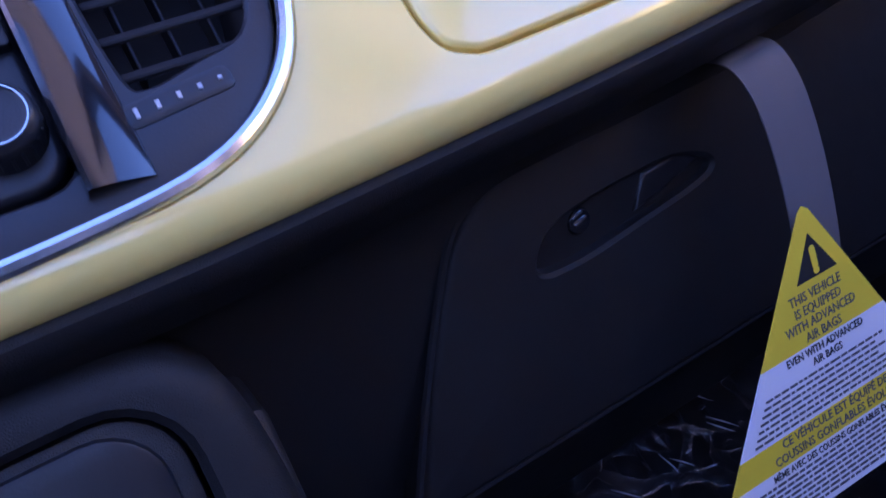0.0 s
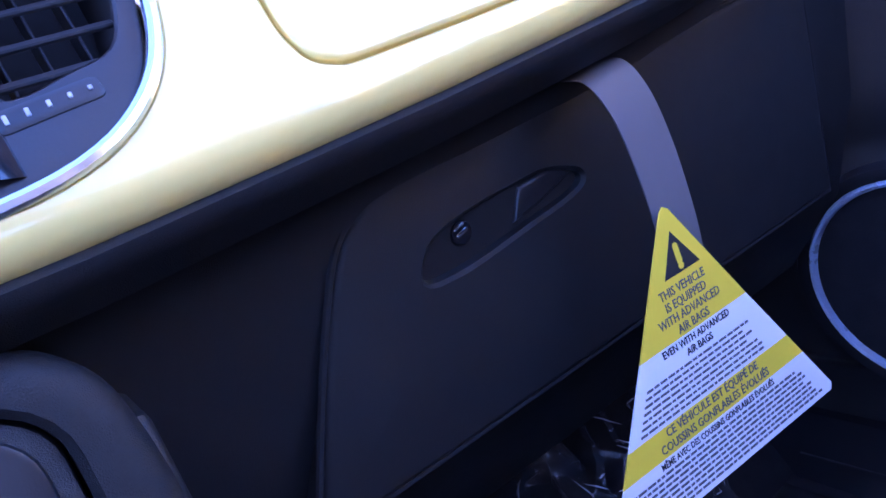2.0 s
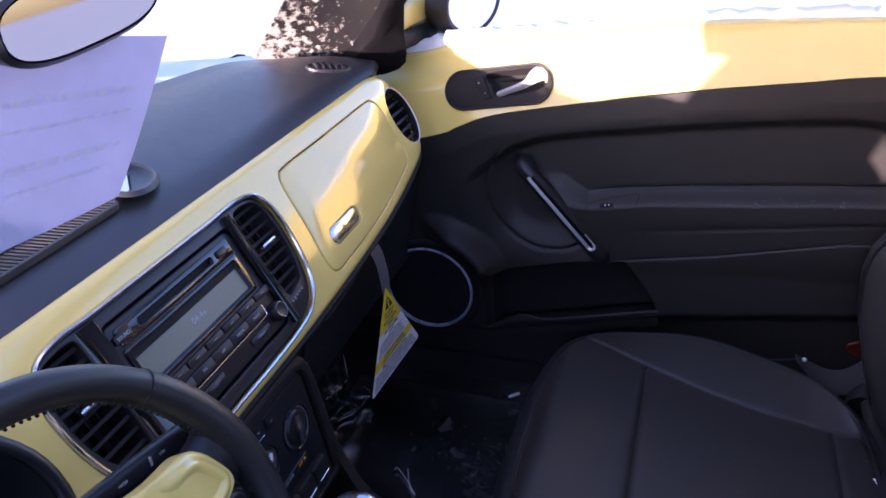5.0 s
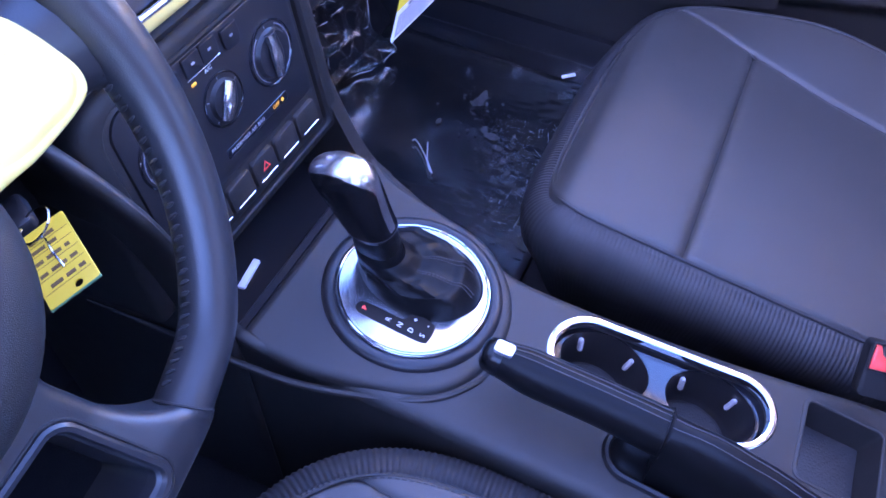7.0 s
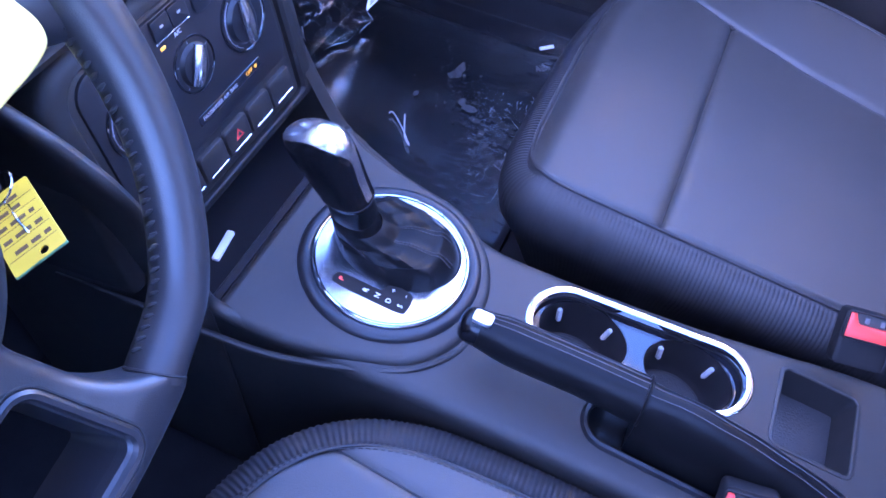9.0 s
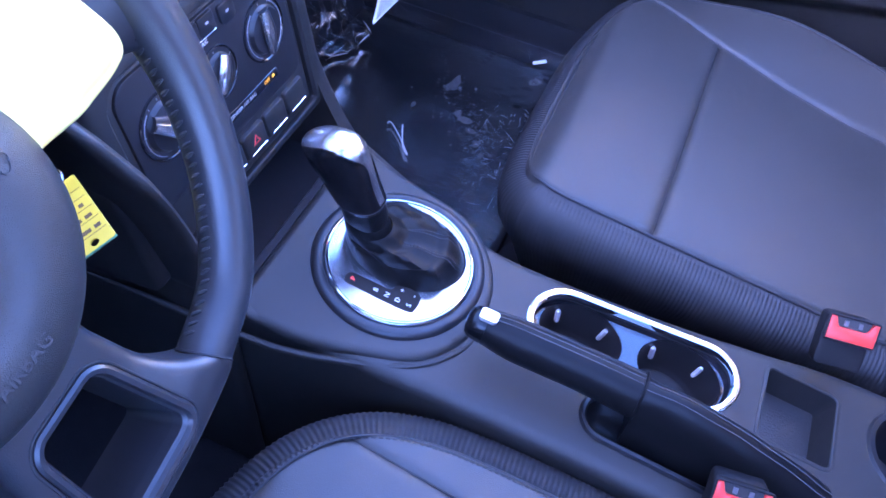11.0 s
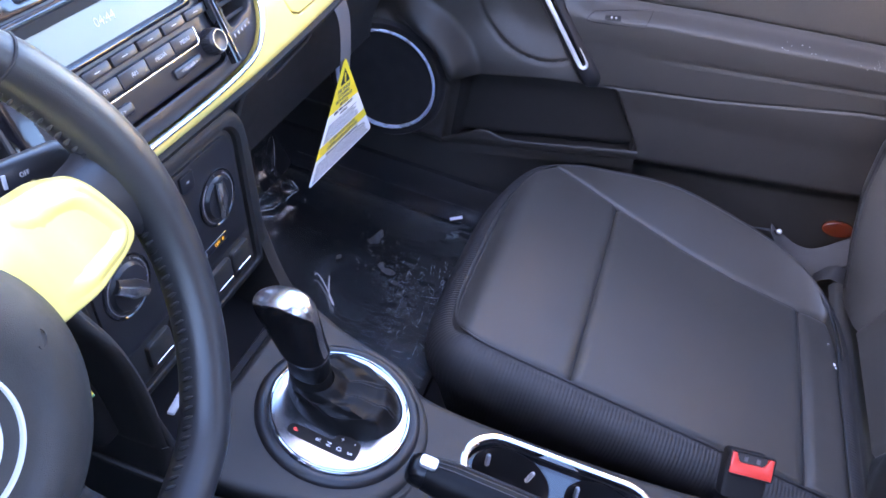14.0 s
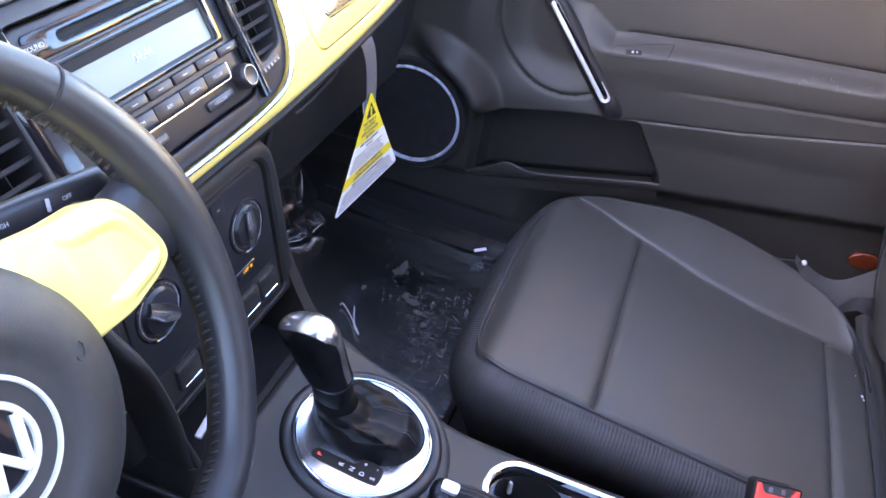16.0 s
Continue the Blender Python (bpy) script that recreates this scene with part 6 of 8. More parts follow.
    lines.append([on(-1 + 0.017 / (right(y) - left(y)), y, -0.0030) for y in np.linspace(-0.13, -0.50, 40)])
    lines.append([on(q, -0.473, -0.0055) for q in np.linspace(-1, seam_q(-0.473), 24)])
    for ln in lines:
        bm = bmesh.new()
        tube(bm, ln, 0.0011, 5)
        part("seam", bm, STITCH_BLACK, s)
    # row of stitches just inside the door-side edge
    bm = bmesh.new()
    run = np.linspace(-0.035, -0.522, 92)
    for y0, y1 in zip(run, run[1:]):
        a, b = (on(1 - (0.012 if own else 0.027) / (right(y) - left(y)), y, 0.0006) for y in (y0, y0 + 0.62 * (y1 - y0)))
        if (a - b).length < 0.03:
            tube(bm, [a, b], 0.0006, 5)
    st = part("stitching", bm, STITCH_BLACK, s, "row of black stitches")
    st["kind"] = "stuff"
    if own:
        # smooth strip behind the cushion's rear edge, running in under the backrest
        bm = bmesh.new()
        zb = z0 + 0.005 - 0.11 * 0.53
        sheet(bm, [[Vector((cx + x, yf + y, zb + dz + 0.010 * smooth(0.10, 0.20, x))) for x in np.linspace(-0.235, 0.205, 24)] for y, dz in ((-0.528, -0.012), (-0.533, -0.003), (-0.539, 0.0), (-0.552, -0.001), (-0.560, -0.004), (-0.563, -0.010), (-0.63, -0.03))], 0.012, 1)
        part("rear_strip", bm, LEATHER, s, "smooth strip behind the cushion", sharp=60)
        bm = bmesh.new()
        rows = []
        for k in range(97):
            x = 0.205 + 0.001 * k * 0.75
            up = 0.0016 * (0.5 + 0.5 * math.cos(2 * math.pi * k / 6))
            rows.append([Vector((cx + x, yf + y + 0.35 * (0.205 - x), zb + dz + 0.010 - 0.25 * (x - 0.205) + up)) for y, dz in ((-0.500, -0.030), (-0.512, -0.008), (-0.525, 0.0), (-0.545, -0.003), (-0.560, -0.012), (-0.62, -0.05))])
        skin(bm, rows)
        part("ribbed_corner", bm, RIBBED, s, "ribbed cloth corner")
    # edge loop, piping and ribbed sides
    edge = [(left(y), y, -1) for y in ys[::-1]] + [(right(y), y, 1) for y in ys]
    path = [Vector((x, yf + y, top(1.0 * q, y))) for x, y, q in edge]
    wrap = 0.006 if own else 0.009
    drops = [(0.018 if q > 0 and not own else 0.008) + 0.022 * smooth(-0.05, 0.0, y) ** 2 * 0.4 for x, y, q in edge] + [0.0] * 20
    def inward(k, d):
        a, b = path[max(k - 2, 0)], path[min(k + 2, len(path) - 1)]
        t = Vector((b.x - a.x, b.y - a.y, 0)).normalized()
        return path[k] + Vector((t.y, -t.x, 0)) * d + Vector((0, 0, drops[k] * (1 - smooth(0.93, 1.0, 1 - d / 0.235) ** 2)))
    if own:
        path += [Vector((right(-0.53) + (left(-0.53) + 0.01 - right(-0.53)) * k / 20, yf - 0.5305, path[-1].z)) for k in range(1, 21)]
    bm = bmesh.new()
    def trim_line(k):
        q = inward(k, wrap)
        if not own:
            y = min(-0.0005, q.y - yf)
            q.z = top(max(-1.0, min(1.0, 2 * (q.x - left(y)) / (right(y) - left(y)) - 1)), y)
        return q + Vector((0, 0, 0.0010))
    tube(bm, [trim_line(k) for k in range(len(path))], 0.0019 if own else 0.0013, 8)
    part("piping", bm, PIPING, s, "raised edge piping")
    dense, rise = [], []
    run, goal = 0.0, 0.0
    for k in range(len(path) - 1):
        a, b = path[k], path[k + 1]
        ln = (b - a).length
        while goal <= run + ln and ln > 0:
            w = (goal - run) / ln
            dense.append(a.lerp(b, w))
            rise.append(drops[k] + (drops[k + 1] - drops[k]) * w)
            goal += 0.0012 if own else 0.0006
        run += ln
    bm = bmesh.new()
    rows = []
    for i, p in enumerate(dense):
        a, b = dense[max(i - 6, 0)], dense[min(i + 6, len(dense) - 1)]
        t = Vector((b.x - a.x, b.y - a.y, 0)).normalized()
        out = Vector((-t.y, t.x, 0))
        rib = (0.0009 if own else 0.0013) * (0.5 + 0.5 * math.cos(2 * math.pi * i / (4 if own else 8)))
        row = []
        for f in (1.0, 0.97, 0.75, 0.5, 0.25):
            up = rise[i] * (1 - smooth(0.93, 1.0, 1 - f * wrap / 0.235) ** 2)
            if not own:
                x, y = (p - out * (f * wrap)).xy
                y = min(-0.0005, y - yf)
                up = top(max(-1.0, min(1.0, 2 * (x - left(y)) / (right(y) - left(y)) - 1)), y) - p.z + 0.0012
            row.append(p - out * (f * wrap) + Vector((0, 0, up + (0.0002 + rib * min(1.0, (1 - f) * 6) if f < 1 else -0.002))))
        for f in (0, 0.03, 0.07, 0.12, 0.18, 0.26, 0.36, 0.5, 0.7, 1.0):
            bulge = (0.030 if own else 0.042) * math.sin(math.pi * min(1, f * 1.25)) ** 0.8 - 0.02 * f * f
            row.append(p + out * (bulge + rib * (0.6 + 0.4 * min(1, f * 12))) + Vector((0, 0, 0.7 * rib * (1 - min(1, f * 12)) - f ** 1.35 * (p.z - 0.045))))
        rows.append(row)
    skin(bm, rows)
    part("ribbed_side", bm, RIBBED, s, "ribbed black cloth side", sharp=180)
    bm = bmesh.new()
    block(bm, 0.40, 0.44, 0.14, frame_at((cx, yf - 0.30, 0.07), (1, 0, 0), (0, 1, 0)), 0.01)
    part("seat_base", bm, PLASTIC, s, "dark seat base")
    # backrest, leaning back
    bm = bmesh.new()
    PEAK = [(0.0, 0.015), (0.14, 0.089), (0.25, 0.140), (0.36, 0.180), (0.42, 0.192), (0.46, 0.190), (0.52, 0.172), (0.60, 0.130), (0.8, 0.05), (1.0, 0.01)][::-1]
    rows = []
    hs = np.linspace(0, 1, 60)
    for h in hs:
        z = z0 - 0.035 + 0.66 * h
        yc = yf - 0.552 - 0.050 * smooth(0, 0.06, h) - 0.20 * h
        w = 0.205 + 0.045 * smooth(0.0, 0.35, h) - 0.085 * smooth(0.55, 1.0, h)
        if own:
            yc = yf - 0.552 - 0.300 * h
        peak = lerp_line(PEAK, h)
        row = []
        for q in np.linspace(-1.15, 1.15, 61):
            a = abs(q)
            f = 0.055 * smooth(0.45, 0.9, a) * smooth(0.02, 0.25, h) * (1 - 0.7 * smooth(0.6, 1, h))
            if own:
                f = (peak if q > 0 else 0.95 * peak) * smooth(0.45, 0.92, a)
            f -= 0.10 * smooth(0.93, 1.15, a) ** 1.5
            f -= 0.005 * math.exp(-((a - 0.58) * w / 0.005) ** 2)
            row.append(Vector((mid(-0.5) + w * min(max(q, -1.05), 1.05), yc + f, z)))
        rows.append(row)
    for nm, lo, hi in (("back_panel", 15, 45), ("bolster", 0, 15), ("bolster", 45, 60)):
        bm = bmesh.new()
        skin(bm, [r[lo:hi + 1] for r in rows])
        part(nm, bm, LEATHER, s, sharp=60)
    bm = bmesh.new()
    rows2 = [[Vector((r[j].x, r[0].y - 0.02 - 0.05 * math.cos((j - 30) / 30 * math.pi / 2), r[j].z)) for j in range(0, 61, 4)] for r in rows[::4]]
    skin(bm, rows2)
    part("back_shell", bm, RIBBED, s, "ribbed black cloth seat back")
    bm = bmesh.new()
    tube(bm, [rows[k][j] for j, k in [(53, k) for k in range(2, 58)]], 0.003, 6, up=(1, 0, 0))
    part("piping", bm, PIPING, s)
    bm = bmesh.new()
    topz = rows[-1][30]
    hr = [[topz + Vector((0.125 * q * (1 - 0.25 * abs(t)), -0.02 + 0.045 * math.cos(q * 1.3) * math.sqrt(max(0, 1 - t * t)), 0.105 + 0.085 * t)) for q in np.linspace(-1, 1, 13)] for t in np.linspace(-1, 1, 11)]
    sheet(bm, hr, 0.06, 1)
    part("headrest", bm, LEATHER, s)
    return s


def build_buckle(x, y, z, lean, label):
    b = thing("seat_belt_buckle", (x, y, z - 0.12), label, "buckle", "seat belt buckles")
    m = frame_at((x, y, z), (0.10, -0.99, 0.05), (0.0, 0.05, 1)) @ pose(0, 0, 0, -lean) @ Matrix.Diagonal((0.92, 0.92, 0.92, 1))
    bm = bmesh.new()
    block(bm, 0.049, 0.058, 0.020, at(m, 0, -0.0285, 0.001), 0.004)
    part("body", bm, MATT_BLACK, b, "black buckle body")
    bm = bmesh.new()
    horn = [(-0.0240, -0.0255), (0.0240, -0.0255), (0.0240, -0.0010), (0.0185, -0.0010), (0.0150, -0.0095), (0.0120, -0.0115), (-0.0120, -0.0115), (-0.0150, -0.0095), (-0.0185, -0.0010), (-0.0240, -0.0010)]
    plate(bm, horn, at(m, 0, 0, 0.0150), 0.006, 0.0016, 2)
    rd = part("release_button", bm, RED_PLASTIC, b, "bright red release button round a dark slot")
    bm = bmesh.new()
    block(bm, 0.034, 0.011, 0.001, at(m, 0, -0.0060, 0.0112), 0.0003, 1)
    part("tongue_slot", bm, INK, rd)
    for sx in (-0.007, 0.007):
        bm = bmesh.new()
        block(bm, 0.0045, 0.006, 0.002, at(m, sx, -0.0065, 0.0122), 0.0005, 1)
        part("spring_clip", bm, STITCH_LIGHT, rd)
    bm = bmesh.new()
    tube(bm, [m @ Vector((x, y, 0.0125)) for x, y in rrect(0.0495, 0.0270, 0.002, 3, 0, -0.0130)], 0.0013, 8, closed=True, up=tuple(m.to_3x3().col[2]))
    part("shroud", bm, MATT_BLACK, b, "black raised shroud")


# ---- passenger door ----
YEL = [(0.60, 0.52), (0.30, 0.545), (0.20, 0.565), (0.166, 0.581), (0.093, 0.609), (-0.063, 0.639), (-0.252, 0.671), (-0.423, 0.693), (-0.549, 0.708), (-1.0, 0.74)]
TOPL = [(0.60, 0.66), (0.291, 0.687), (0.182, 0.714), (0.056, 0.732), (-0.047, 0.744), (-0.326, 0.773), (-1.0, 0.80)]
STEP = [(0.60, 0.30), (0.22, 0.40), (0.151, 0.479), (0.094, 0.525), (0.039, 0.558), (-0.066, 0.583), (-0.349, 0.620), (-0.502, 0.632), (-0.571, 0.618), (-0.66, 0.55), (-1.0, 0.50)]
INS = [(0.60, 0.50), (-0.030, 0.492), (-0.080, 0.458), (-0.264, 0.481), (-0.481, 0.500), (-1.0, 0.54)]
ARM = [(0.60, 0.40), (-0.08, 0.420), (-0.192, 0.438), (-0.363, 0.453), (-0.497, 0.467), (-1.0, 0.50)]
LINE = [(0.60, 0.25), (0.123, 0.268), (-0.037, 0.308), (-0.161, 0.330), (-0.312, 0.358), (-0.525, 0.408), (-1.0, 0.47)]
POCK = [(0.60, 0.13), (0.106, 0.140), (-0.068, 0.184), (-0.205, 0.220), (-1.0, 0.35)]

YEL, TOPL, STEP = ([(p.x, p.y) for p in spline(k, 5)] for k in (YEL, TOPL, STEP))


def handle_y(z):
    """The slanted line of the pull handle."""
    return -0.098 + (z - 0.348) * 0.87


def door_x(y, z, pocket=True):
    ly, ls, li, la, ll, lp = (lerp_line(k, y) for k in (YEL, STEP, INS, ARM, LINE, POCK))
    x = 0.744
    if z > ly:
        return x + 0.004 + 0.45 * (z - ly) + 0.02 * smooth(0.08, 0.13, z - ly)
    behind = smooth(0.035, -0.01, y - handle_y(z))          # 1 behind the pull handle
    x += 0.004 * smooth(ly - 0.035, ly - 0.075, z)
    rec = 0.030 * smooth(ls + 0.006, ls - 0.020, z) * smooth(0.17, 0.06, y)
    arm = smooth(li + 0.004, la + 0.010, z) * smooth(la - 0.15, la - 0.004, z) * behind
    low = smooth(la - 0.02, la - 0.12, z)
    x += rec * (1 - low) + 0.012 * low - 0.027 * arm
    # bowl ahead of the handle
    c = math.hypot(y + 0.008, z - 0.455)
    x += 0.008 * smooth(0.123, 0.075, c) * (1 - behind)
    x += 0.0045 * math.exp(-((c - 0.125) / 0.0030) ** 2) * (1 - behind)
    # ring seat of the speaker and the swelling above it
    sp = math.hypot(y - 0.243, z - 0.218)
    x -= 0.012 * smooth(0.135, 0.098, sp)
    x += 0.014 * smooth(0.098, 0.090, sp)
    way = math.degrees(math.atan2(z - 0.218, 0.243 - y))
    x -= 0.044 * smooth(0.182, 0.140, sp) * smooth(0.112, 0.134, sp) * smooth(98, 62, way) * smooth(4, 30, way)
    # map pocket
    if y < 0.13 and pocket:
        back = max(-0.226, -0.158 - 0.60 * (ll - z))
        x += 0.055 * smooth(0.125, 0.095, y) * smooth(lp - 0.036, lp - 0.030, z) * smooth(ll - 0.002, ll - 0.012, z) * smooth(back, back + 0.012, y)
    x += 0.0022 * math.exp(-((z - ll) / 0.0022) ** 2) * smooth(-0.13, -0.15, y)
    x += 0.0014 * math.exp(-((z - lerp_line(((0.6, 0.36), (-0.16, 0.392), (-0.541, 0.445), (-1.0, 0.51)), y)) / 0.004) ** 2) * smooth(-0.17, -0.26, y)
    x += 0.0035 * math.exp(-((z - li - 0.004) / 0.0026) ** 2) * smooth(-0.09, -0.12, y)
    x += 0.05 * smooth(lp - 0.01, lp - 0.06, z)
    return x


def build_door():
    d = thing("door_1", (0.76, -0.2, 0.0), "black passenger door panel with yellow painted window ledge", "door", kind="structure")
    n = Vector((-1, 0.11, 0.45)).normalized()
    v = Vector((0.464, 0.13, 1)).normalized()
    cup_at = frame_at((0.766, 0.093, 0.655), v.cross(n), v)
    into_cup = cup_at.inverted()
    ys = list(np.linspace(0.52, 0.30, 24)) + list(np.linspace(0.297, -0.60, 320)) + list(np.linspace(-0.606, -0.98, 50))
    for part_name, mat, lab in (("window_ledge", YELLOW, "glossy yellow painted window ledge"), ("door_panel", PLASTIC, "black moulded door panel")):
        bm = bmesh.new()
        rows = []
        for y in ys:
            ly, lt = lerp_line(YEL, y), lerp_line(TOPL, y)
            if part_name == "window_ledge":
                zs = list(np.linspace(ly + 0.0005, lt, 34))
            else:
                lo, hi, am, it, st = (lerp_line(k, y) for k in (POCK, LINE, ARM, INS, STEP))
                an = sorted(min(max(k, -0.02), ly - 0.003) for k in (lo - 0.065, lo - 0.036, lo - 0.030, lo - 0.001, lo + 0.010, hi - 0.013, hi - 0.001, hi + 0.005, am - 0.006, am + 0.012, it - 0.001, it + 0.009, st - 0.014, st + 0.006))
                an = [-0.03] + an + [ly - 0.0005]
                zs = []
                for (z0, z1), k in zip(zip(an, an[1:]), (6, 8, 6, 6, 6, 26, 8, 8, 30, 8, 12, 6, 20, 10, 14)):
                    zs += [z0 + (z1 - z0) * i / k for i in range(k)]
                zs.append(an[-1])
            row = [Vector((door_x(y, z), y, z)) for z in zs]
            if part_name == "window_ledge":
                row = [row[0] + Vector((0.02, 0, -0.006)), row[0] + Vector((0.002, 0, 0))] + row + [row[-1] + Vector((0.012, 0, 0.004)), row[-1] + Vector((0.035, 0, 0.002)), row[-1] + Vector((0.05, 0, -0.03))]
            else:
                row = row + [row[-1] + Vector((0.006, 0, 0.0))]
            rows.append(row)
        skin(bm, rows)
        if part_name == "window_ledge":
            gone = []
            for f in bm.faces:
                c = into_cup @ f.calc_center_median()
                if max(abs(c.x) - 0.062, 0) ** 2 + c.y ** 2 < 0.029 ** 2:
                    gone.append(f)
            bmesh.ops.delete(bm, geom=gone, context="FACES")
        if part_name == "door_panel":
            lining = []
            for f in bm.faces:
                c = f.calc_center_median()
                lo, hi = lerp_line(POCK, c.y), lerp_line(LINE, c.y)
                if lo - 0.034 < c.z < hi - 0.006 and c.y < 0.112 and c.y > max(-0.219, -0.151 - 0.60 * (hi - c.z)):
                    lining.append(f)
            b2 = bmesh.new()
            made = {}
            for f in lining:
                for v in f.verts:
                    if v not in made:
                        made[v] = b2.verts.new(v.co)
                b2.faces.new([made[v] for v in f.verts])
            bmesh.ops.delete(bm, geom=lining, context="FACES")
            part("door_pocket", b2, LINING, d, "matt black map pocket", sharp=60)
        part(part_name, bm, mat, d, lab, sharp=60)
    bm = bmesh.new()
    rows = [[(0.86, y, z) for z in (-0.25, 0.1, 0.4, 0.68)] for y in (0.55, 0.2, -0.2, -0.6, -1.0)]
    sheet(bm, rows, 0.02, 1)
    part("outer_skin", bm, YELLOW, d, "yellow painted outer door skin")
    # front lip of the map pocket, with a low arch at its front end
    bm = bmesh.new()
    rows = []
    for y in np.linspace(0.122, -0.230, 90):
        lp = lerp_line(POCK, y)
        crest = lp + 0.018 * math.exp(-((y - 0.048) / 0.032) ** 2) - 0.010 * smooth(0.10, 0.122, y)
        x0 = [door_x(y, z, False) for z in (lp - 0.050, lp - 0.030, lp - 0.012)]
        xt = x0[-1] - 0.004
        rows.append([(x0[0] + 0.006, y, lp - 0.050), (x0[1] + 0.003, y, lp - 0.038), (x0[2] - 0.001, y, lp - 0.016), (xt, y, crest - 0.003), (xt + 0.001, y, crest - 0.0008), (xt + 0.003, y, crest), (xt + 0.005, y, crest - 0.001), (xt + 0.006, y, crest - 0.004), (xt + 0.008, y, lp - 0.04)])
    skin(bm, rows)
    part("pocket_lip", bm, PLASTIC, d, "black raised pocket lip", sharp=60)
    # speaker with its bright ring
    SPK = frame_at((0.7430, 0.243, 0.218), (0, -1, 0), (0, 0, 1))
    bm = bmesh.new()
    lathe(bm, [(0.0, -0.006), (0.06, -0.004), (0.092, 0.0)], SPK, 56)
    spk = part("speaker", bm, CARPET, d, "round black speaker cloth in the door")
    bm = bmesh.new()
    lathe(bm, [(0.0915, 0.0), (0.0930, 0.006), (0.0955, 0.0072), (0.0980, 0.004), (0.0985, -0.004)], SPK, 64)
    part("chrome_ring", bm, SKY_SILVER, spk, "bright silver speaker ring")
    bm = bmesh.new()
    lathe(bm, [(0.0985, 0.0045), (0.103, 0.0060), (0.109, 0.0045), (0.1125, -0.001), (0.114, -0.010)], SPK, 64)
    part("outer_ring", bm, PLASTIC_SMOOTH, spk, "black outer ring")
    # pull handle
    bm = bmesh.new()
    a, b = Vector((0.752, 0.046, 0.511)), Vector((0.750, -0.106, 0.338))
    pts = spline([a + Vector((0.03, 0.004, 0.006)), a + Vector((-0.004, 0, -0.002)), a.lerp(b, 0.3) + Vector((-0.006, 0, 0)), a.lerp(b, 0.7) + Vector((-0.006, 0, 0)), b + Vector((-0.004, 0, 0.002)), b + Vector((0.03, -0.004, -0.006))], 6)
    tube(bm, [p + Vector((0.012, -0.006, -0.005)) for p in pts], 0.0175, 18, up=(1, 0, 0), flat=0.9)
    hd = part("pull_handle", bm, PLASTIC_SMOOTH, d, "black slanted pull handle")
    t = (b - a).normalized()
    for nm, mat, lab, off, ln, wd in (("chrome_strip", SILVER, "bright chrome strip", 0.0, 0.184, 0.0070), ("trim_line", GLOSS_BLACK, "", 0.0072, 0.176, 0.0060)):
        bm = bmesh.new()
        c = (Vector((0.7365, 0.031, 0.494)) + Vector((0.7345, -0.093, 0.354))) / 2 + off * Vector((0, t.z, -t.y))
        m = frame_at(c, (0, t.y, t.z), (0, -t.z, t.y))
        if m.to_3x3().col[2].x > 0:
            m = m @ pose(0, 0, 0, 180, 0, 0)
        block(bm, ln, wd, 0.006, m, 0.0025)
        if nm == "chrome_strip":
            k = 1 if Vector((0, t.z, -t.y)).dot(m.to_3x3().col[1]) > 0 else -1
            e = (1 if t.dot(m.to_3x3().col[0]) > 0 else -1) * ln / 2
            f = math.copysign(1, e)
            hook = [(e - f * 0.004, 0.0), (e + f * 0.0015, k * 0.002), (e + f * 0.0035, k * 0.0065), (e + f * 0.001, k * 0.0115), (e - f * 0.006, k * 0.0135), (e - f * 0.030, k * 0.0140)]
            pts = spline([m @ Vector((x, y, -0.001)) for x, y in hook], 4)
            tube(bm, pts, [0.0032 - 0.0022 * smooth(0.35, 1.0, q / (len(pts) - 1)) for q in range(len(pts))], 8, up=(1, 0, 0))
        part(nm, bm, mat, hd, lab)
    # release lever in its cup
    m = cup_at
    bm = bmesh.new()
    hole = [(p.x, p.y) for p in spline([(-0.018, 0.024), (0.030, 0.027), (0.068, 0.027), (0.088, 0.022), (0.095, 0.008), (0.084, -0.008), (0.050, -0.014), (0.002, -0.017), (-0.010, 0.004)][::-1], 5, True)]
    plate(bm, rrect(0.206, 0.074, 0.036, 8), at(m, 0, 0, 0.003), 0.02, 0.003, 3, holes=[hole], hole_r=0.002)
    rl = part("release_cup", bm, MATT_BLACK, d, "dark oval cup with locking rocker")
    bm = bmesh.new()
    tube(bm, [m @ Vector((x, y, 0.0035)) for x, y in rrect(0.203, 0.071, 0.0345, 8)], 0.0018, 8, closed=True, up=tuple(n))
    part("rim", bm, PLASTIC_SMOOTH, rl, "thin raised rim")
    bm = bmesh.new()
    rows = [[m @ Vector((x, y, z)) for x, y in inset(hole, w)] for w, z in ((-0.0005, 0.001), (0.002, -0.012), (0.006, -0.022), (0.012, -0.024))]
    vs = skin(bm, rows, close_u=True)
    bm.faces.new(vs[-1])
    part("cup", bm, VOID, rl)
    bm = bmesh.new()
    rows = []
    for x, lo, hi, z in ((0.094, 0.009, 0.024, 0.000), (0.088, 0.007, 0.027, 0.004), (0.076, 0.004, 0.030, 0.005), (0.064, 0.000, 0.021, 0.005), (0.056, -0.003, 0.009, 0.0045), (0.048, -0.005, 0.004, 0.004), (0.024, -0.010, -0.003, 0.003), (0.000, -0.016, -0.010, 0.002)):
        rows.append([m @ Vector((x, lo + (hi - lo) * k, z - 0.006 * (2 * k - 1) ** 2)) for k in (0, 0.15, 0.5, 0.85, 1)])
    sheet(bm, rows, 0.003, 1)
    part("release_lever", bm, SILVER, rl, "polished chrome release lever")
    bm = bmesh.new()
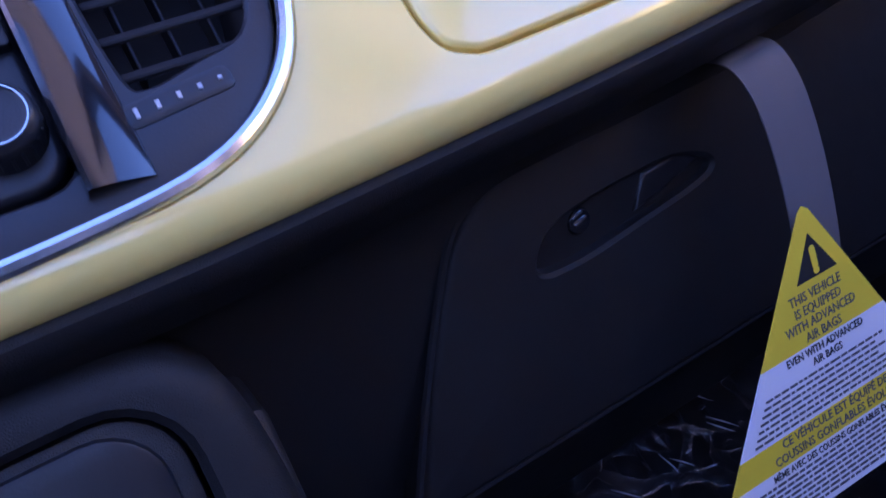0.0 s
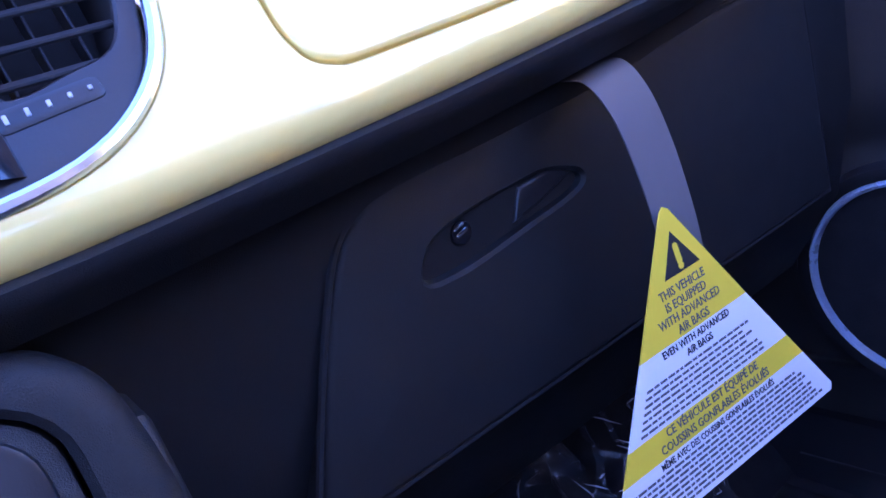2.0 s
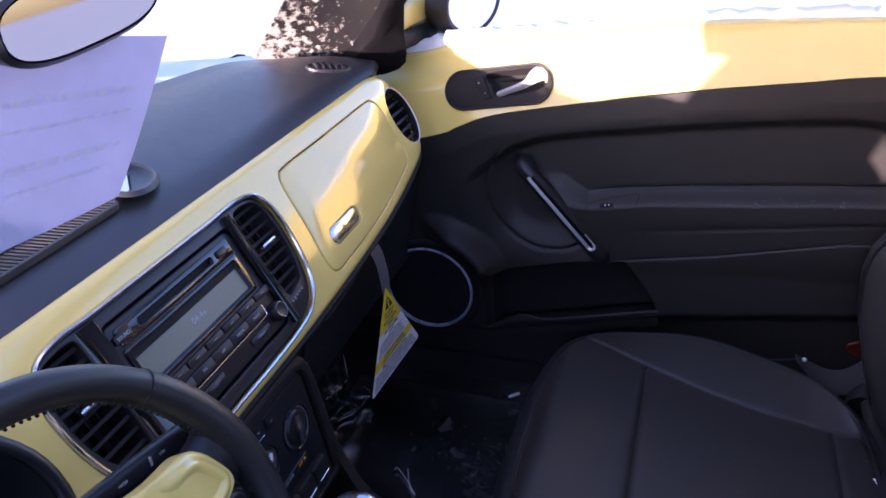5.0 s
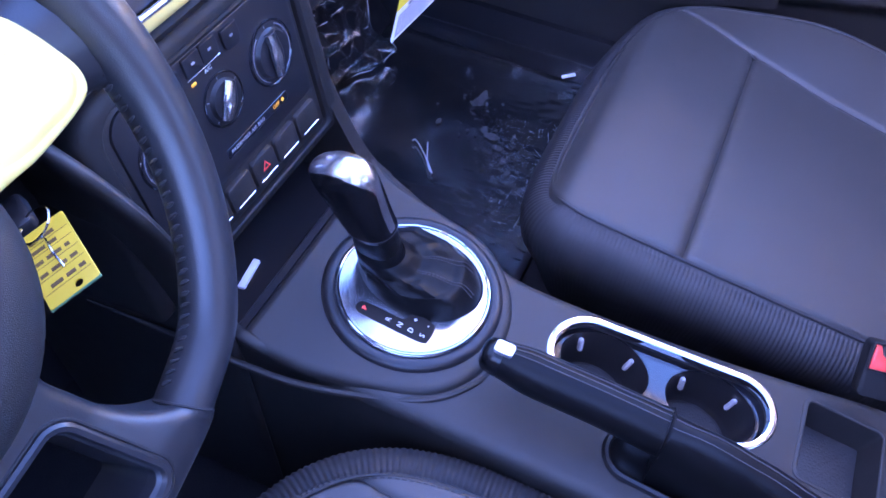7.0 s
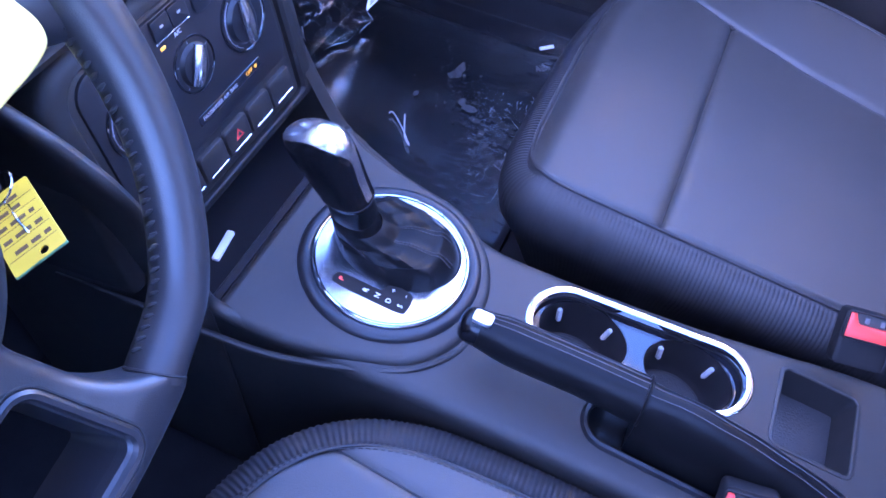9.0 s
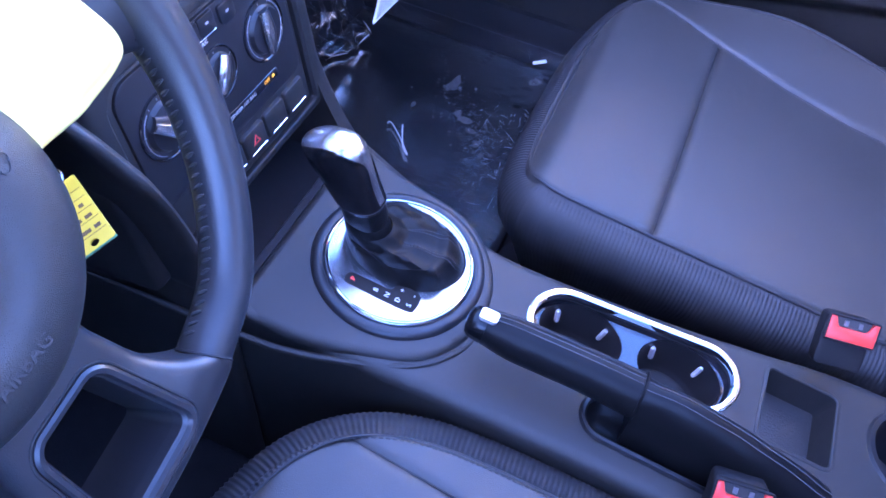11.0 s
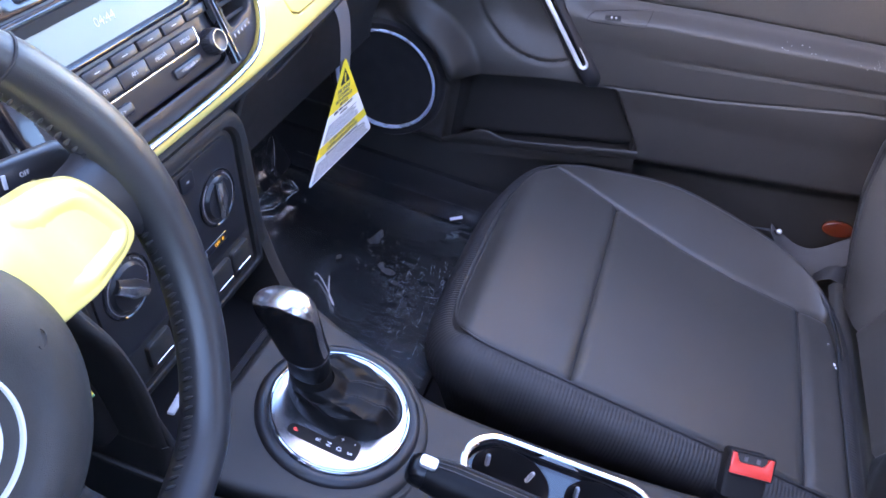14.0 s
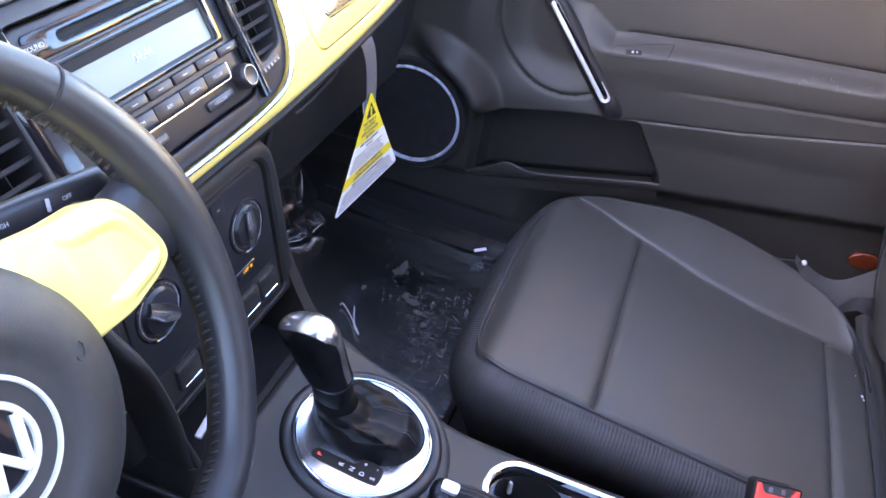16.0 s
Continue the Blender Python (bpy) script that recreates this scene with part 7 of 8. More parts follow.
    o = [(p.x, p.y) for p in spline([(-0.048, 0.018), (-0.044, 0.0215), (-0.028, 0.0225), (-0.024, 0.019), (-0.011, -0.016), (-0.013, -0.020), (-0.024, -0.022), (-0.029, -0.018)][::-1], 3, True)]
    plate(bm, o, at(m, 0, 0, 0.0055), 0.004, 0.0015, 2)
    lb = part("lock_rocker", bm, MATT_BLACK, rl)
    for k in range(2):
        bm = bmesh.new()
        block(bm, 0.003, 0.004, 0.0003, at(m, -0.034 + 0.012 * k, 0.010 - 0.020 * k, 0.0058), 0.001, 1)
        part("symbol", bm, GREY_PRINT, lb)
    def on_door(y, z, lift=0.0):
        e = 0.002
        n = Vector((-1, (door_x(y + e, z) - door_x(y - e, z)) / (2 * e), (door_x(y, z + e) - door_x(y, z - e)) / (2 * e))).normalized()
        return Vector((door_x(y, z), y, z)) + n * lift, n
    o, n = on_door(-0.117, 0.4425)
    m = frame_at(o, (0, -1, 0.22), n.cross(Vector((0, -1, 0.22))))
    bm = bmesh.new()
    block(bm, 0.026, 0.0085, 0.004, at(m, 0, 0, 0.0008), 0.0015)
    ws = part("window_switch", bm, MATT_BLACK, d, "small black window switch")
    for k in (-1, 1):
        bm = bmesh.new()
        block(bm, 0.0030, 0.0034, 0.0006, at(m, 0.002 + 0.0035 * k, 0, 0.0030), 0.0002, 1)
        part("switch_mark", bm, GREY_PRINT, ws)
    bm = bmesh.new()
    loop = spline([(-0.080, 0.4290, 0), (-0.120, 0.4330, 0), (-0.165, 0.4420, 0), (-0.170, 0.4450, 0), (-0.1735, 0.4630, 0), (-0.170, 0.4650, 0), (-0.130, 0.4550, 0), (-0.092, 0.4450, 0), (-0.086, 0.4420, 0)], 8, True)
    tube(bm, [on_door(q.x, q.y, 0.0001)[0] for q in loop], 0.0007, 6, closed=True, up=(1, 0, 0))
    part("switch_recess", bm, VOID, ws)
    # snow line on the window seal
    bm = bmesh.new()
    rows = []
    for y in np.linspace(0.36, -0.95, 150):
        z = lerp_line(TOPL, y) + 0.004
        x0 = door_x(y, lerp_line(TOPL, y)) + 0.022
        h = 0.012 + 0.010 * noise.noise((y * 40, 0, 0)) + 0.006 * noise.noise((y * 130, 3, 0)) + (0.010 + 0.010 * noise.noise((y * 90, 8, 0))) * smooth(0.10, 0.24, y)
        rows.append([Vector((x0, y, z - 0.004)), Vector((x0 + 0.003, y, z + h * 0.7)), Vector((x0 + 0.010, y, z + h)), Vector((x0 + 0.05, y, z + h * 0.6)), Vector((x0 + 0.09, y, z - 0.02))])
    skin(bm, rows)
    sn = part("snow", bm, SNOW, None, "snow lying along the outer window seal", sharp=80)
    tagged(sn, category="snow", kind="stuff")


def build_mirror():
    """The outer mirror beyond the passenger window."""
    o = thing("wing_mirror", (0.95, 0.25, 0.70), "yellow door mirror outside the passenger window", "mirror")
    bm = bmesh.new()
    m = frame_at((0.95, 0.19, 0.770), (0.93, -0.35, 0), (0, 0, 1))
    rows = [[m @ Vector((w * math.cos(a), h * math.sin(a), z)) for a in np.linspace(0, 2 * math.pi, 33)[:-1]] for w, h, z in ((0.088, 0.060, 0.0), (0.096, 0.067, -0.004), (0.100, 0.071, -0.020), (0.094, 0.066, -0.045), (0.07, 0.05, -0.080), (0.03, 0.02, -0.100))]
    vs = skin(bm, rows, close_u=True)
    bm.faces.new(vs[-1])
    part("housing", bm, PLASTIC, o, "black mirror housing")
    bm = bmesh.new()
    lathe(bm, [(0.90, -0.002), (0.93, 0.004), (1.0, 0.005), (1.09, -0.006), (1.13, -0.018)], m @ Matrix.Diagonal((0.089, 0.062, 1, 1)), 40)
    part("rim", bm, PLASTIC, o, "black mirror rim")
    bm = bmesh.new()
    lathe(bm, [(0.0, 0.002), (0.93, 0.002), (0.96, -0.002)], m @ Matrix.Diagonal((0.086, 0.059, 1, 1)), 40)
    part("glass", bm, CHROME, o, "mirror glass")
    bm = bmesh.new()
    block(bm, 0.17, 0.036, 0.05, frame_at((0.870, 0.270, 0.722), (0.95, -0.32, 0.02), (0, 0.0, 1)), 0.010, 3)
    part("foot", bm, PLASTIC, o, "black mirror foot")
    bm = bmesh.new()
    block(bm, 0.14, 0.050, 0.052, frame_at((0.858, 0.276, 0.766), (0.95, -0.32, 0.10), (-0.1, 0.0, 1)), 0.012, 3)
    part("arm", bm, YELLOW, o, "yellow mirror arm")


# ---- loose things ----
def build_tag():
    t = thing("airbag_tag", (0.39, 0.19, 0.28), "yellow and white triangular airbag warning card on a grey strap", "tag")
    A, B, C = Vector((0.398, 0.186, 0.431)), Vector((0.300, 0.183, 0.279)), Vector((0.480, 0.168, 0.284))
    u = (C - B).normalized()
    v = (A - (B + C) / 2)
    v = (v - v.dot(u) * u).normalized()
    o = (B + C) / 2
    m = frame_at(o, u, v)
    half, H = (C - B).length / 2, (A - o).dot(v)
    ax = (A - o).dot(u)
    def edge(y):
        k = y / H
        return -half + (ax + half) * k, half + (ax - half) * k
    def band(y0, y1, cut=0.0):
        (a0, b0), (a1, b1) = edge(y0), edge(y1)
        if cut:
            return [(a0 + cut, y0), (b0 - cut, y0), (b0 + (b1 - b0) * cut / (y1 - y0), y0 + cut), (b1, y1), (a1, y1), (a0 + (a1 - a0) * cut / (y1 - y0), y0 + cut)]
        if y1 > H * 0.95:
            return [(a0, y0), (b0, y0), (ax + 0.003, H - 0.004), (ax, H - 0.002), (ax - 0.003, H - 0.004)]
        return [(a0, y0), (b0, y0), (b1, y1), (a1, y1)]
    for nm, y0, y1, mat, cut in (("lower_text_band", 0.0, 0.212 * H, TAG_WHITE, 0.004), ("yellow_band", 0.212 * H, 0.311 * H, TAG_YELLOW, 0), ("text_band", 0.311 * H, 0.551 * H, TAG_WHITE, 0), ("warning_top", 0.551 * H, H, TAG_YELLOW, 0)):
        bm = bmesh.new()
        plate(bm, band(y0, y1, cut), m, 0.0008, 0.0001, 1, back=True)
        part(nm, bm, mat, t)
    warn = t.children[3]
    bm = bmesh.new()
    cx = ax * 0.93
    tri = [(cx, 0.900 * H), (cx - 0.0130, 0.755 * H), (cx + 0.0130, 0.755 * H)]
    plate(bm, tri, at(m, 0, 0, 0.0003), 0.0003, 0.0001, 1)
    sg = part("warning_sign", bm, INK, warn, "black triangle with yellow exclamation mark")
    bm = bmesh.new()
    plate(bm, rrect(0.0036, 0.0115, 0.0017, 4, cx, 0.820 * H), at(m, 0, 0, 0.0006), 0.0003, 0.0001, 1)
    plate(bm, ellipse(0.0019, 0.0019, 14, cx, 0.775 * H), at(m, 0, 0, 0.0006), 0.0003, 0.0001, 1)
    part("exclamation_mark", bm, TAG_YELLOW, sg)
    z = 0.0002
    for k, tx in enumerate(("THIS VEHICLE", "IS EQUIPPED", "WITH ADVANCED", "AIR BAGS")):
        lettering("print", tx, 0.0068, at(m, ax * 0.62, 0.1065 - 0.0067 * k, z), GREY_INK, warn, squeeze=0.80, bold=0.00004)
    wb, yb, lb = t.children[2], t.children[1], t.children[0]
    for k, tx in enumerate(("EVEN WITH ADVANCED", "AIR BAGS")):
        lettering("print", tx, 0.0056, at(m, ax * 0.5, 0.0792 - 0.0058 * k, z), INK, wb, squeeze=0.82, bold=0.00006)
    r2 = random.Random(3)
    bm = bmesh.new()
    for k in range(7):
        y = 0.0680 - 0.0031 * k
        a, b = edge(y)
        bars(bm, at(m, 0, 0, z), [(a + 0.008, b - 0.010 - 0.012 * r2.random(), y)], 0.0013, r2, 0.35)
    part("printed_text", bm, GREY_INK, wb)["kind"] = "stuff"
    for k, tx in enumerate(("CE VÉHICULE EST ÉQUIPÉ DE", "COUSSINS GONFLABLES ÉVOLUÉS")):
        lettering("print", tx, 0.0066, at(m, ax * 0.2, 0.0430 - 0.0070 * k, z), GREY_INK, yb, squeeze=0.84, bold=0.00005)
    lettering("print", "MÊME AVEC DES COUSSINS GONFLABLES ÉVOLUÉS", 0.0050, at(m, ax * 0.1, 0.0285, z), INK, lb, squeeze=0.78, bold=0.00006)
    bm = bmesh.new()
    for k in range(8):
        y = 0.0245 - 0.0029 * k
        a, b = edge(y)
        bars(bm, at(m, 0, 0, z), [(a + 0.007, b - 0.008 - 0.01 * r2.random(), y)], 0.0014, r2, 0.35)
    part("printed_text", bm, GREY_INK, lb)["kind"] = "stuff"
    # strap from the gap above the glove box door
    bm = bmesh.new()
    pts = spline([(0.405, 0.2235, 0.503), (0.404, 0.205, 0.499), (0.408, 0.197, 0.480), (0.4105, 0.193, 0.45), (0.410, 0.190, 0.415), (0.408, 0.189, 0.38)], 6)
    rows = [[p + Vector((-0.0155, 0, -0.001)), p + Vector((0.0155, 0, 0.002))] for p in pts]
    sheet(bm, rows, 0.0007, 1)
    part("strap", bm, STRAP, t, "grey card strap")


def build_film():
    """Clear protective film over the foot mat and crumpled beside the tower."""
    g = bpy.data.materials.new("clear_film")
    g.use_nodes = True
    nt = g.node_tree
    p = nt.nodes["Principled BSDF"]
    p.inputs["Base Color"].default_value = (0.9, 0.92, 0.95, 1)
    p.inputs["Roughness"].default_value = 0.12
    tr = nt.nodes.new("ShaderNodeBsdfTransparent")
    mx = nt.nodes.new("ShaderNodeMixShader")
    gl = nt.nodes.new("ShaderNodeBsdfGlossy")
    gl.inputs["Roughness"].default_value = 0.20
    fr = nt.nodes.new("ShaderNodeFresnel")
    fr.inputs["IOR"].default_value = 1.45
    half = nt.nodes.new("ShaderNodeMath")
    half.operation = "MULTIPLY"
    half.inputs[1].default_value = 0.70
    half.use_clamp = True
    nt.links.new(fr.outputs[0], half.inputs[0])
    nt.links.new(half.outputs[0], mx.inputs[0])
    nt.links.new(tr.outputs[0], mx.inputs[1])
    nt.links.new(gl.outputs[0], mx.inputs[2])
    # dried mud smears and spots on the film
    tc = nt.nodes.new("ShaderNodeTexCoord")
    masks = []
    for sc, lo, hi in ((23.0, 0.66, 0.74), (75.0, 0.66, 0.72)):
        no = nt.nodes.new("ShaderNodeTexNoise")
        no.inputs["Scale"].default_value, no.inputs["Detail"].default_value, no.inputs["Distortion"].default_value = sc, 5.0, 0.6
        nt.links.new(tc.outputs["Object"], no.inputs["Vector"])
        mr = nt.nodes.new("ShaderNodeMapRange")
        mr.inputs["From Min"].default_value, mr.inputs["From Max"].default_value, mr.inputs["To Max"].default_value = lo, hi, 0.45
        nt.links.new(no.outputs["Fac"], mr.inputs["Value"])
        masks.append(mr)
    ad = nt.nodes.new("ShaderNodeMath")
    ad.operation = "MAXIMUM"
    nt.links.new(masks[0].outputs[0], ad.inputs[0])
    nt.links.new(masks[1].outputs[0], ad.inputs[1])
    df = nt.nodes.new("ShaderNodeBsdfDiffuse")
    df.inputs["Color"].default_value = (0.20, 0.20, 0.21, 1)
    m2 = nt.nodes.new("ShaderNodeMixShader")
    nt.links.new(ad.outputs[0], m2.inputs[0])
    nt.links.new(mx.outputs[0], m2.inputs[1])
    nt.links.new(df.outputs[0], m2.inputs[2])
    nt.links.new(m2.outputs[0], nt.nodes["Material Output"].inputs["Surface"])
    clean = bpy.data.materials.new("clear_wrap")
    clean.use_nodes = True
    cn = clean.node_tree
    c1, c2, c3, c4 = (cn.nodes.new(k) for k in ("ShaderNodeBsdfTransparent", "ShaderNodeBsdfGlossy", "ShaderNodeFresnel", "ShaderNodeMixShader"))
    c2.inputs["Roughness"].default_value = 0.04
    c3.inputs["IOR"].default_value = 1.45
    c5 = cn.nodes.new("ShaderNodeMath")
    c5.operation = "MULTIPLY"
    c5.inputs[1].default_value = 0.36
    cn.links.new(c3.outputs[0], c5.inputs[0])
    cn.links.new(c5.outputs[0], c4.inputs[0])
    cn.links.new(c1.outputs[0], c4.inputs[1])
    cn.links.new(c2.outputs[0], c4.inputs[2])
    cn.links.new(c4.outputs[0], cn.nodes["Material Output"].inputs["Surface"])
    m = thing("floor_mat", (0.45, 0.2, -0.07), "black foot mat under clear protective plastic film", "floor mat")
    bm = bmesh.new()
    plate(bm, rrect(0.50, 0.46, 0.05, 5), frame_at((0.47, 0.20, -0.062), (1, 0, 0), (0, 1, 0)), 0.012, 0.004, 2)
    part("mat", bm, CARPET, m)
    bm = bmesh.new()
    rows = []
    for i in range(110):
        y = -0.02 + 0.45 * i / 109
        row = []
        for j in range(120):
            x = 0.19 + 0.60 * j / 119
            q = Vector((x, y, 0))
            w = smooth(0.16, 0.0, y) * 0.75 + 0.07
            z = -0.054 + w * 0.0012 * noise.noise(q * 23) + w * 0.006 * abs(noise.noise(Vector((x * 60, y * 26, 2)))) + 0.02 * smooth(0.74, 0.79, x)
            row.append((x, y, z))
        rows.append(row)
    skin(bm, rows)
    part("film", bm, g, m, "clear wrinkled plastic film", sharp=25)
    # dried mud trodden on the film
    r5 = random.Random(21)
    bm = bmesh.new()
    spots = [(0.630, 0.178, 0.020, 0.008), (0.612, 0.186, 0.010, 0.006), (0.545, 0.126, 0.008, 0.014), (0.555, 0.142, 0.009, 0.006), (0.525, 0.105, 0.006, 0.010), (0.500, 0.085, 0.010, 0.005), (0.478, 0.068, 0.008, 0.004), (0.540, 0.222, 0.007, 0.004)]
    spots += [(0.535 + 0.10 * q + r5.gauss(0, 0.028), 0.12 + 0.09 * q + r5.gauss(0, 0.028), 0.0008 + 0.0030 * r5.random() ** 2, 0.0008 + 0.0024 * r5.random() ** 2) for q in [r5.uniform(-1, 0.9) for k in range(170)]]
    for x, y, a, c in spots:
        if y < 0.0:
            continue
        ph = r5.random() * 9
        ring = []
        for k in range(14 if a > 0.005 else 7):
            t = 2 * math.pi * k / (14 if a > 0.005 else 7)
            f = 1 + 0.45 * noise.noise((math.cos(t) * 1.6 + ph, math.sin(t) * 1.6, ph))
            ring.append(bm.verts.new((x + a * f * math.cos(t), y + c * f * math.sin(t), -0.0500)))
        bm.faces.new(ring)
    # painted glints, pale tubes along sharp creases of the film in front of the seat
    b3 = bmesh.new()
    for k in range(58):
        x, y = r5.uniform(0.36, 0.62), 0.005 + 0.105 * r5.random() ** 1.6
        way, ln = r5.gauss(0.5, 0.8), 0.002 + 0.012 * r5.random() ** 2
        pts = [Vector((x + q * ln * math.cos(way) + 0.0008 * math.sin(3 * q + k), y + q * ln * math.sin(way), -0.0478 + 0.0008 * (1 - q * q))) for q in np.linspace(-1, 1, 6)]
        tube(b3, pts, [0.00006 + 0.00034 * math.sin(math.pi * (q + 0.5) / 6) ** 2 for q in range(6)], 4, up=(0, 0, 1))
    cf = part("crease", b3, GLINT, m, "pale glint lines painted along sharp creases")
    cf["kind"] = "stuff"
    md = part("dried_mud", bm, MUD, m, "dried grey mud smears")
    md["kind"] = "stuff"
    f = thing("plastic_wrap", (0.50, 0.43, -0.05), "crumpled clear plastic wrap leaning against the footwell wall", "plastic film")
    r3 = random.Random(11)
    tl, tr, br, bl = (Vector(q) for q in ((0.275, 0.455, 0.255), (0.545, 0.455, 0.275), (0.662, 0.368, -0.046), (0.400, 0.460, -0.044)))
    NI, NJ = 84, 96
    net = []
    for i in range(NI):
        t = i / (NI - 1)
        row = []
        for j in range(NJ):
            w = j / (NJ - 1)
            base = tl.lerp(tr, w).lerp(bl.lerp(br, w), t)
            q = Vector((w * 3.2 + 0.8 * t, t * 2.6 - 0.9 * w, 4.0))
            dz = 0.014 * noise.noise(q) + 0.020 * (0.25 - abs(noise.noise(Vector((q.x * 1.2, q.y * 2.4, 7.0))))) + 0.012 * (0.25 - abs(noise.noise(Vector((q.x * 3.4, q.y * 2.2, 2.0)))))
            dz += 0.006 * smooth(0.45, 0.9, t) * (0.25 - abs(noise.noise(Vector((q.x * 9, q.y * 5, 1.0)))))
            free = 1 - smooth(0.0, 0.12, min(t, 1 - w))
            row.append(base + Vector((0.030 * free * noise.noise((w * 6, t * 6, 1.0)), -dz, 0.3 * dz + 0.035 * free * noise.noise((w * 7, t * 4, 9.0)))))
        net.append(row)
    for row in net:
        for q in row:
            q.z = max(q.z, -0.047)
    bm = bmesh.new()
    skin(bm, net)
    part("wrap", bm, clean, f, sharp=30)
    # painted glints, short pale tubes: across the folds near the free edge, and along the hem on the floor
    runs = []
    for k in range(22):
        i, j = r3.randrange(4, NI - 14), r3.randrange(30, NJ - 10)
        di, dj = r3.choice(((1, 1), (1, 0), (2, 1), (1, -1), (0, 1)))
        runs.append([(i + di * n // (2 if di == 2 else 1), j + dj * n) for n in range(r3.randrange(4, 10))])
    runs += [[(NI - 1, j) for j in range(60, 78)], [(NI - 1, j) for j in range(83, 94)], [(i, NJ - 2) for i in range(50, 62)], [(i, NJ - 1) for i in range(70, 82)]]
    bm = bmesh.new()
    for run in runs:
        pts = [net[min(i, NI - 1)][min(j, NJ - 1)] + Vector((0, -0.001, 0.001)) for i, j in run]
        tube(bm, pts, [0.00008 + 0.00055 * math.sin(math.pi * (q + 0.5) / len(pts)) ** 2 for q in range(len(pts))], 5, up=(0.2, 1, 0.1))
    cr = part("crease", bm, GLINT, f, "pale glint lines painted along sharp creases")
    cr["kind"] = "stuff"


def build_bits():
    # wire twist on the mat
    w = thing("twist_tie", (0.46, 0.19, -0.05), "bent pale wire twist tie lying on the foot mat", "litter")
    bm = bmesh.new()
    tube(bm, spline([(0.470, 0.238, -0.046), (0.474, 0.233, -0.045), (0.454, 0.209, -0.046), (0.424, 0.181, -0.046), (0.418, 0.176, -0.046), (0.422, 0.183, -0.044), (0.439, 0.195, -0.045), (0.478, 0.213, -0.045)], 5), 0.0011, 6)
    part("wire", bm, WHITE_PRINT, w)
    f = thing("paper_scrap", (0.735, 0.06, -0.04), "small scrap of white paper on the floor by the sill", "litter")
    bm = bmesh.new()
    block(bm, 0.026, 0.007, 0.001, frame_at((0.735, 0.056, -0.028), (0.6, -0.8, 0.1), (0.6, 0.5, 0.2)), 0.0003, 1)
    part("scrap", bm, PAPER, f)
    # sheet of paper hanging from the inner mirror, and that mirror
    eye = Vector((-0.5719, -0.2820, 1.0680))
    NEAR = Matrix.Translation(eye) @ Matrix.Diagonal((0.75, 0.75, 0.75, 1)) @ Matrix.Translation(-eye)
    p = thing("paper_sheet", (-0.15, 0.17, 0.82), "large printed white sheet hanging from the inner mirror", "paper")
    bm = bmesh.new()
    rows = []
    TL, TR, BR, BL = (NEAR @ Vector(q) for q in ((-0.20, 0.315, 0.965), (0.180, 0.333, 0.879), (0.032, 0.331, 0.7455), (-0.21, 0.322, 0.766)))
    for i in range(16):
        t = i / 15
        a, b = TL.lerp(BL, t), TR.lerp(BR, t)
        rows.append([a.lerp(b, s) + Vector((0, 0.006 * math.sin(3 * s + 2 * t), 0)) for s in np.linspace(0, 1, 18)])
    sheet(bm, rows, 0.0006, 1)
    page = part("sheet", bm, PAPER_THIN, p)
    r6 = random.Random(8)
    for t, tall in ((0.30, 0.010), (0.44, 0.006), (0.62, 0.010), (0.74, 0.006)):
        bm = bmesh.new()
        q = 0.12
        while q < 0.86:
            wide = r6.uniform(0.02, 0.07)
            quad = []
            for qq, dt in ((q, 0), (q + wide, 0), (q + wide, 1), (q, 1)):
                a, b = TL.lerp(BL, t + dt * tall * 4), TR.lerp(BR, t + dt * tall * 4)
                quad.append(bm.verts.new(a.lerp(b, qq) + Vector((0, 0.006 * math.sin(3 * qq + 2 * t) - 0.0015, 0))))
            bm.faces.new(quad)
            q += wide + r6.uniform(0.012, 0.03)
        row = part("print_line", bm, PALE_INK, page, "faint unreadable print")
        row["kind"] = "stuff"
    mr = thing("inner_mirror", (-0.115, 0.18, 0.95), "black inner rear-view mirror on the windscreen", "mirror")
    bm = bmesh.new()
    m = NEAR @ frame_at((0.04, 0.305, 0.938), (1, 0.10, 0.03), (0, 0.12, 1))
    rows = [[m @ Vector((w * math.copysign(abs(math.cos(a)) ** 0.7, math.cos(a)), h * math.copysign(abs(math.sin(a)) ** 0.7, math.sin(a)), z)) for a in np.linspace(0, 2 * math.pi, 41)[:-1]] for w, h, z in ((0.118, 0.032, 0.0), (0.122, 0.036, -0.006), (0.118, 0.033, -0.02), (0.08, 0.02, -0.035))]
    vs = skin(bm, rows, close_u=True)
    bm.faces.new(vs[-1])
    part("housing", bm, PLASTIC_SMOOTH, mr)
    bm = bmesh.new()
    vs = [bm.verts.new(m @ Vector((0.115 * math.copysign(abs(math.cos(a)) ** 0.7, math.cos(a)), 0.030 * math.copysign(abs(math.sin(a)) ** 0.7, math.sin(a)), -0.001))) for a in np.linspace(0, 2 * math.pi, 41)[:-1]]
    bm.faces.new(vs)
    part("glass", bm, DARK_MIRROR, mr, "mirror glass darkened to stand for a dull cabin reflection")
    bm = bmesh.new()
    tube(bm, spline([(-0.110, 0.185, 0.968), (-0.110, 0.195, 1.01), (-0.110, 0.225, 1.045), (-0.110, 0.250, 1.060)], 4), 0.010, 10, up=(1, 0, 0))
    part("stem", bm, PLASTIC, mr)


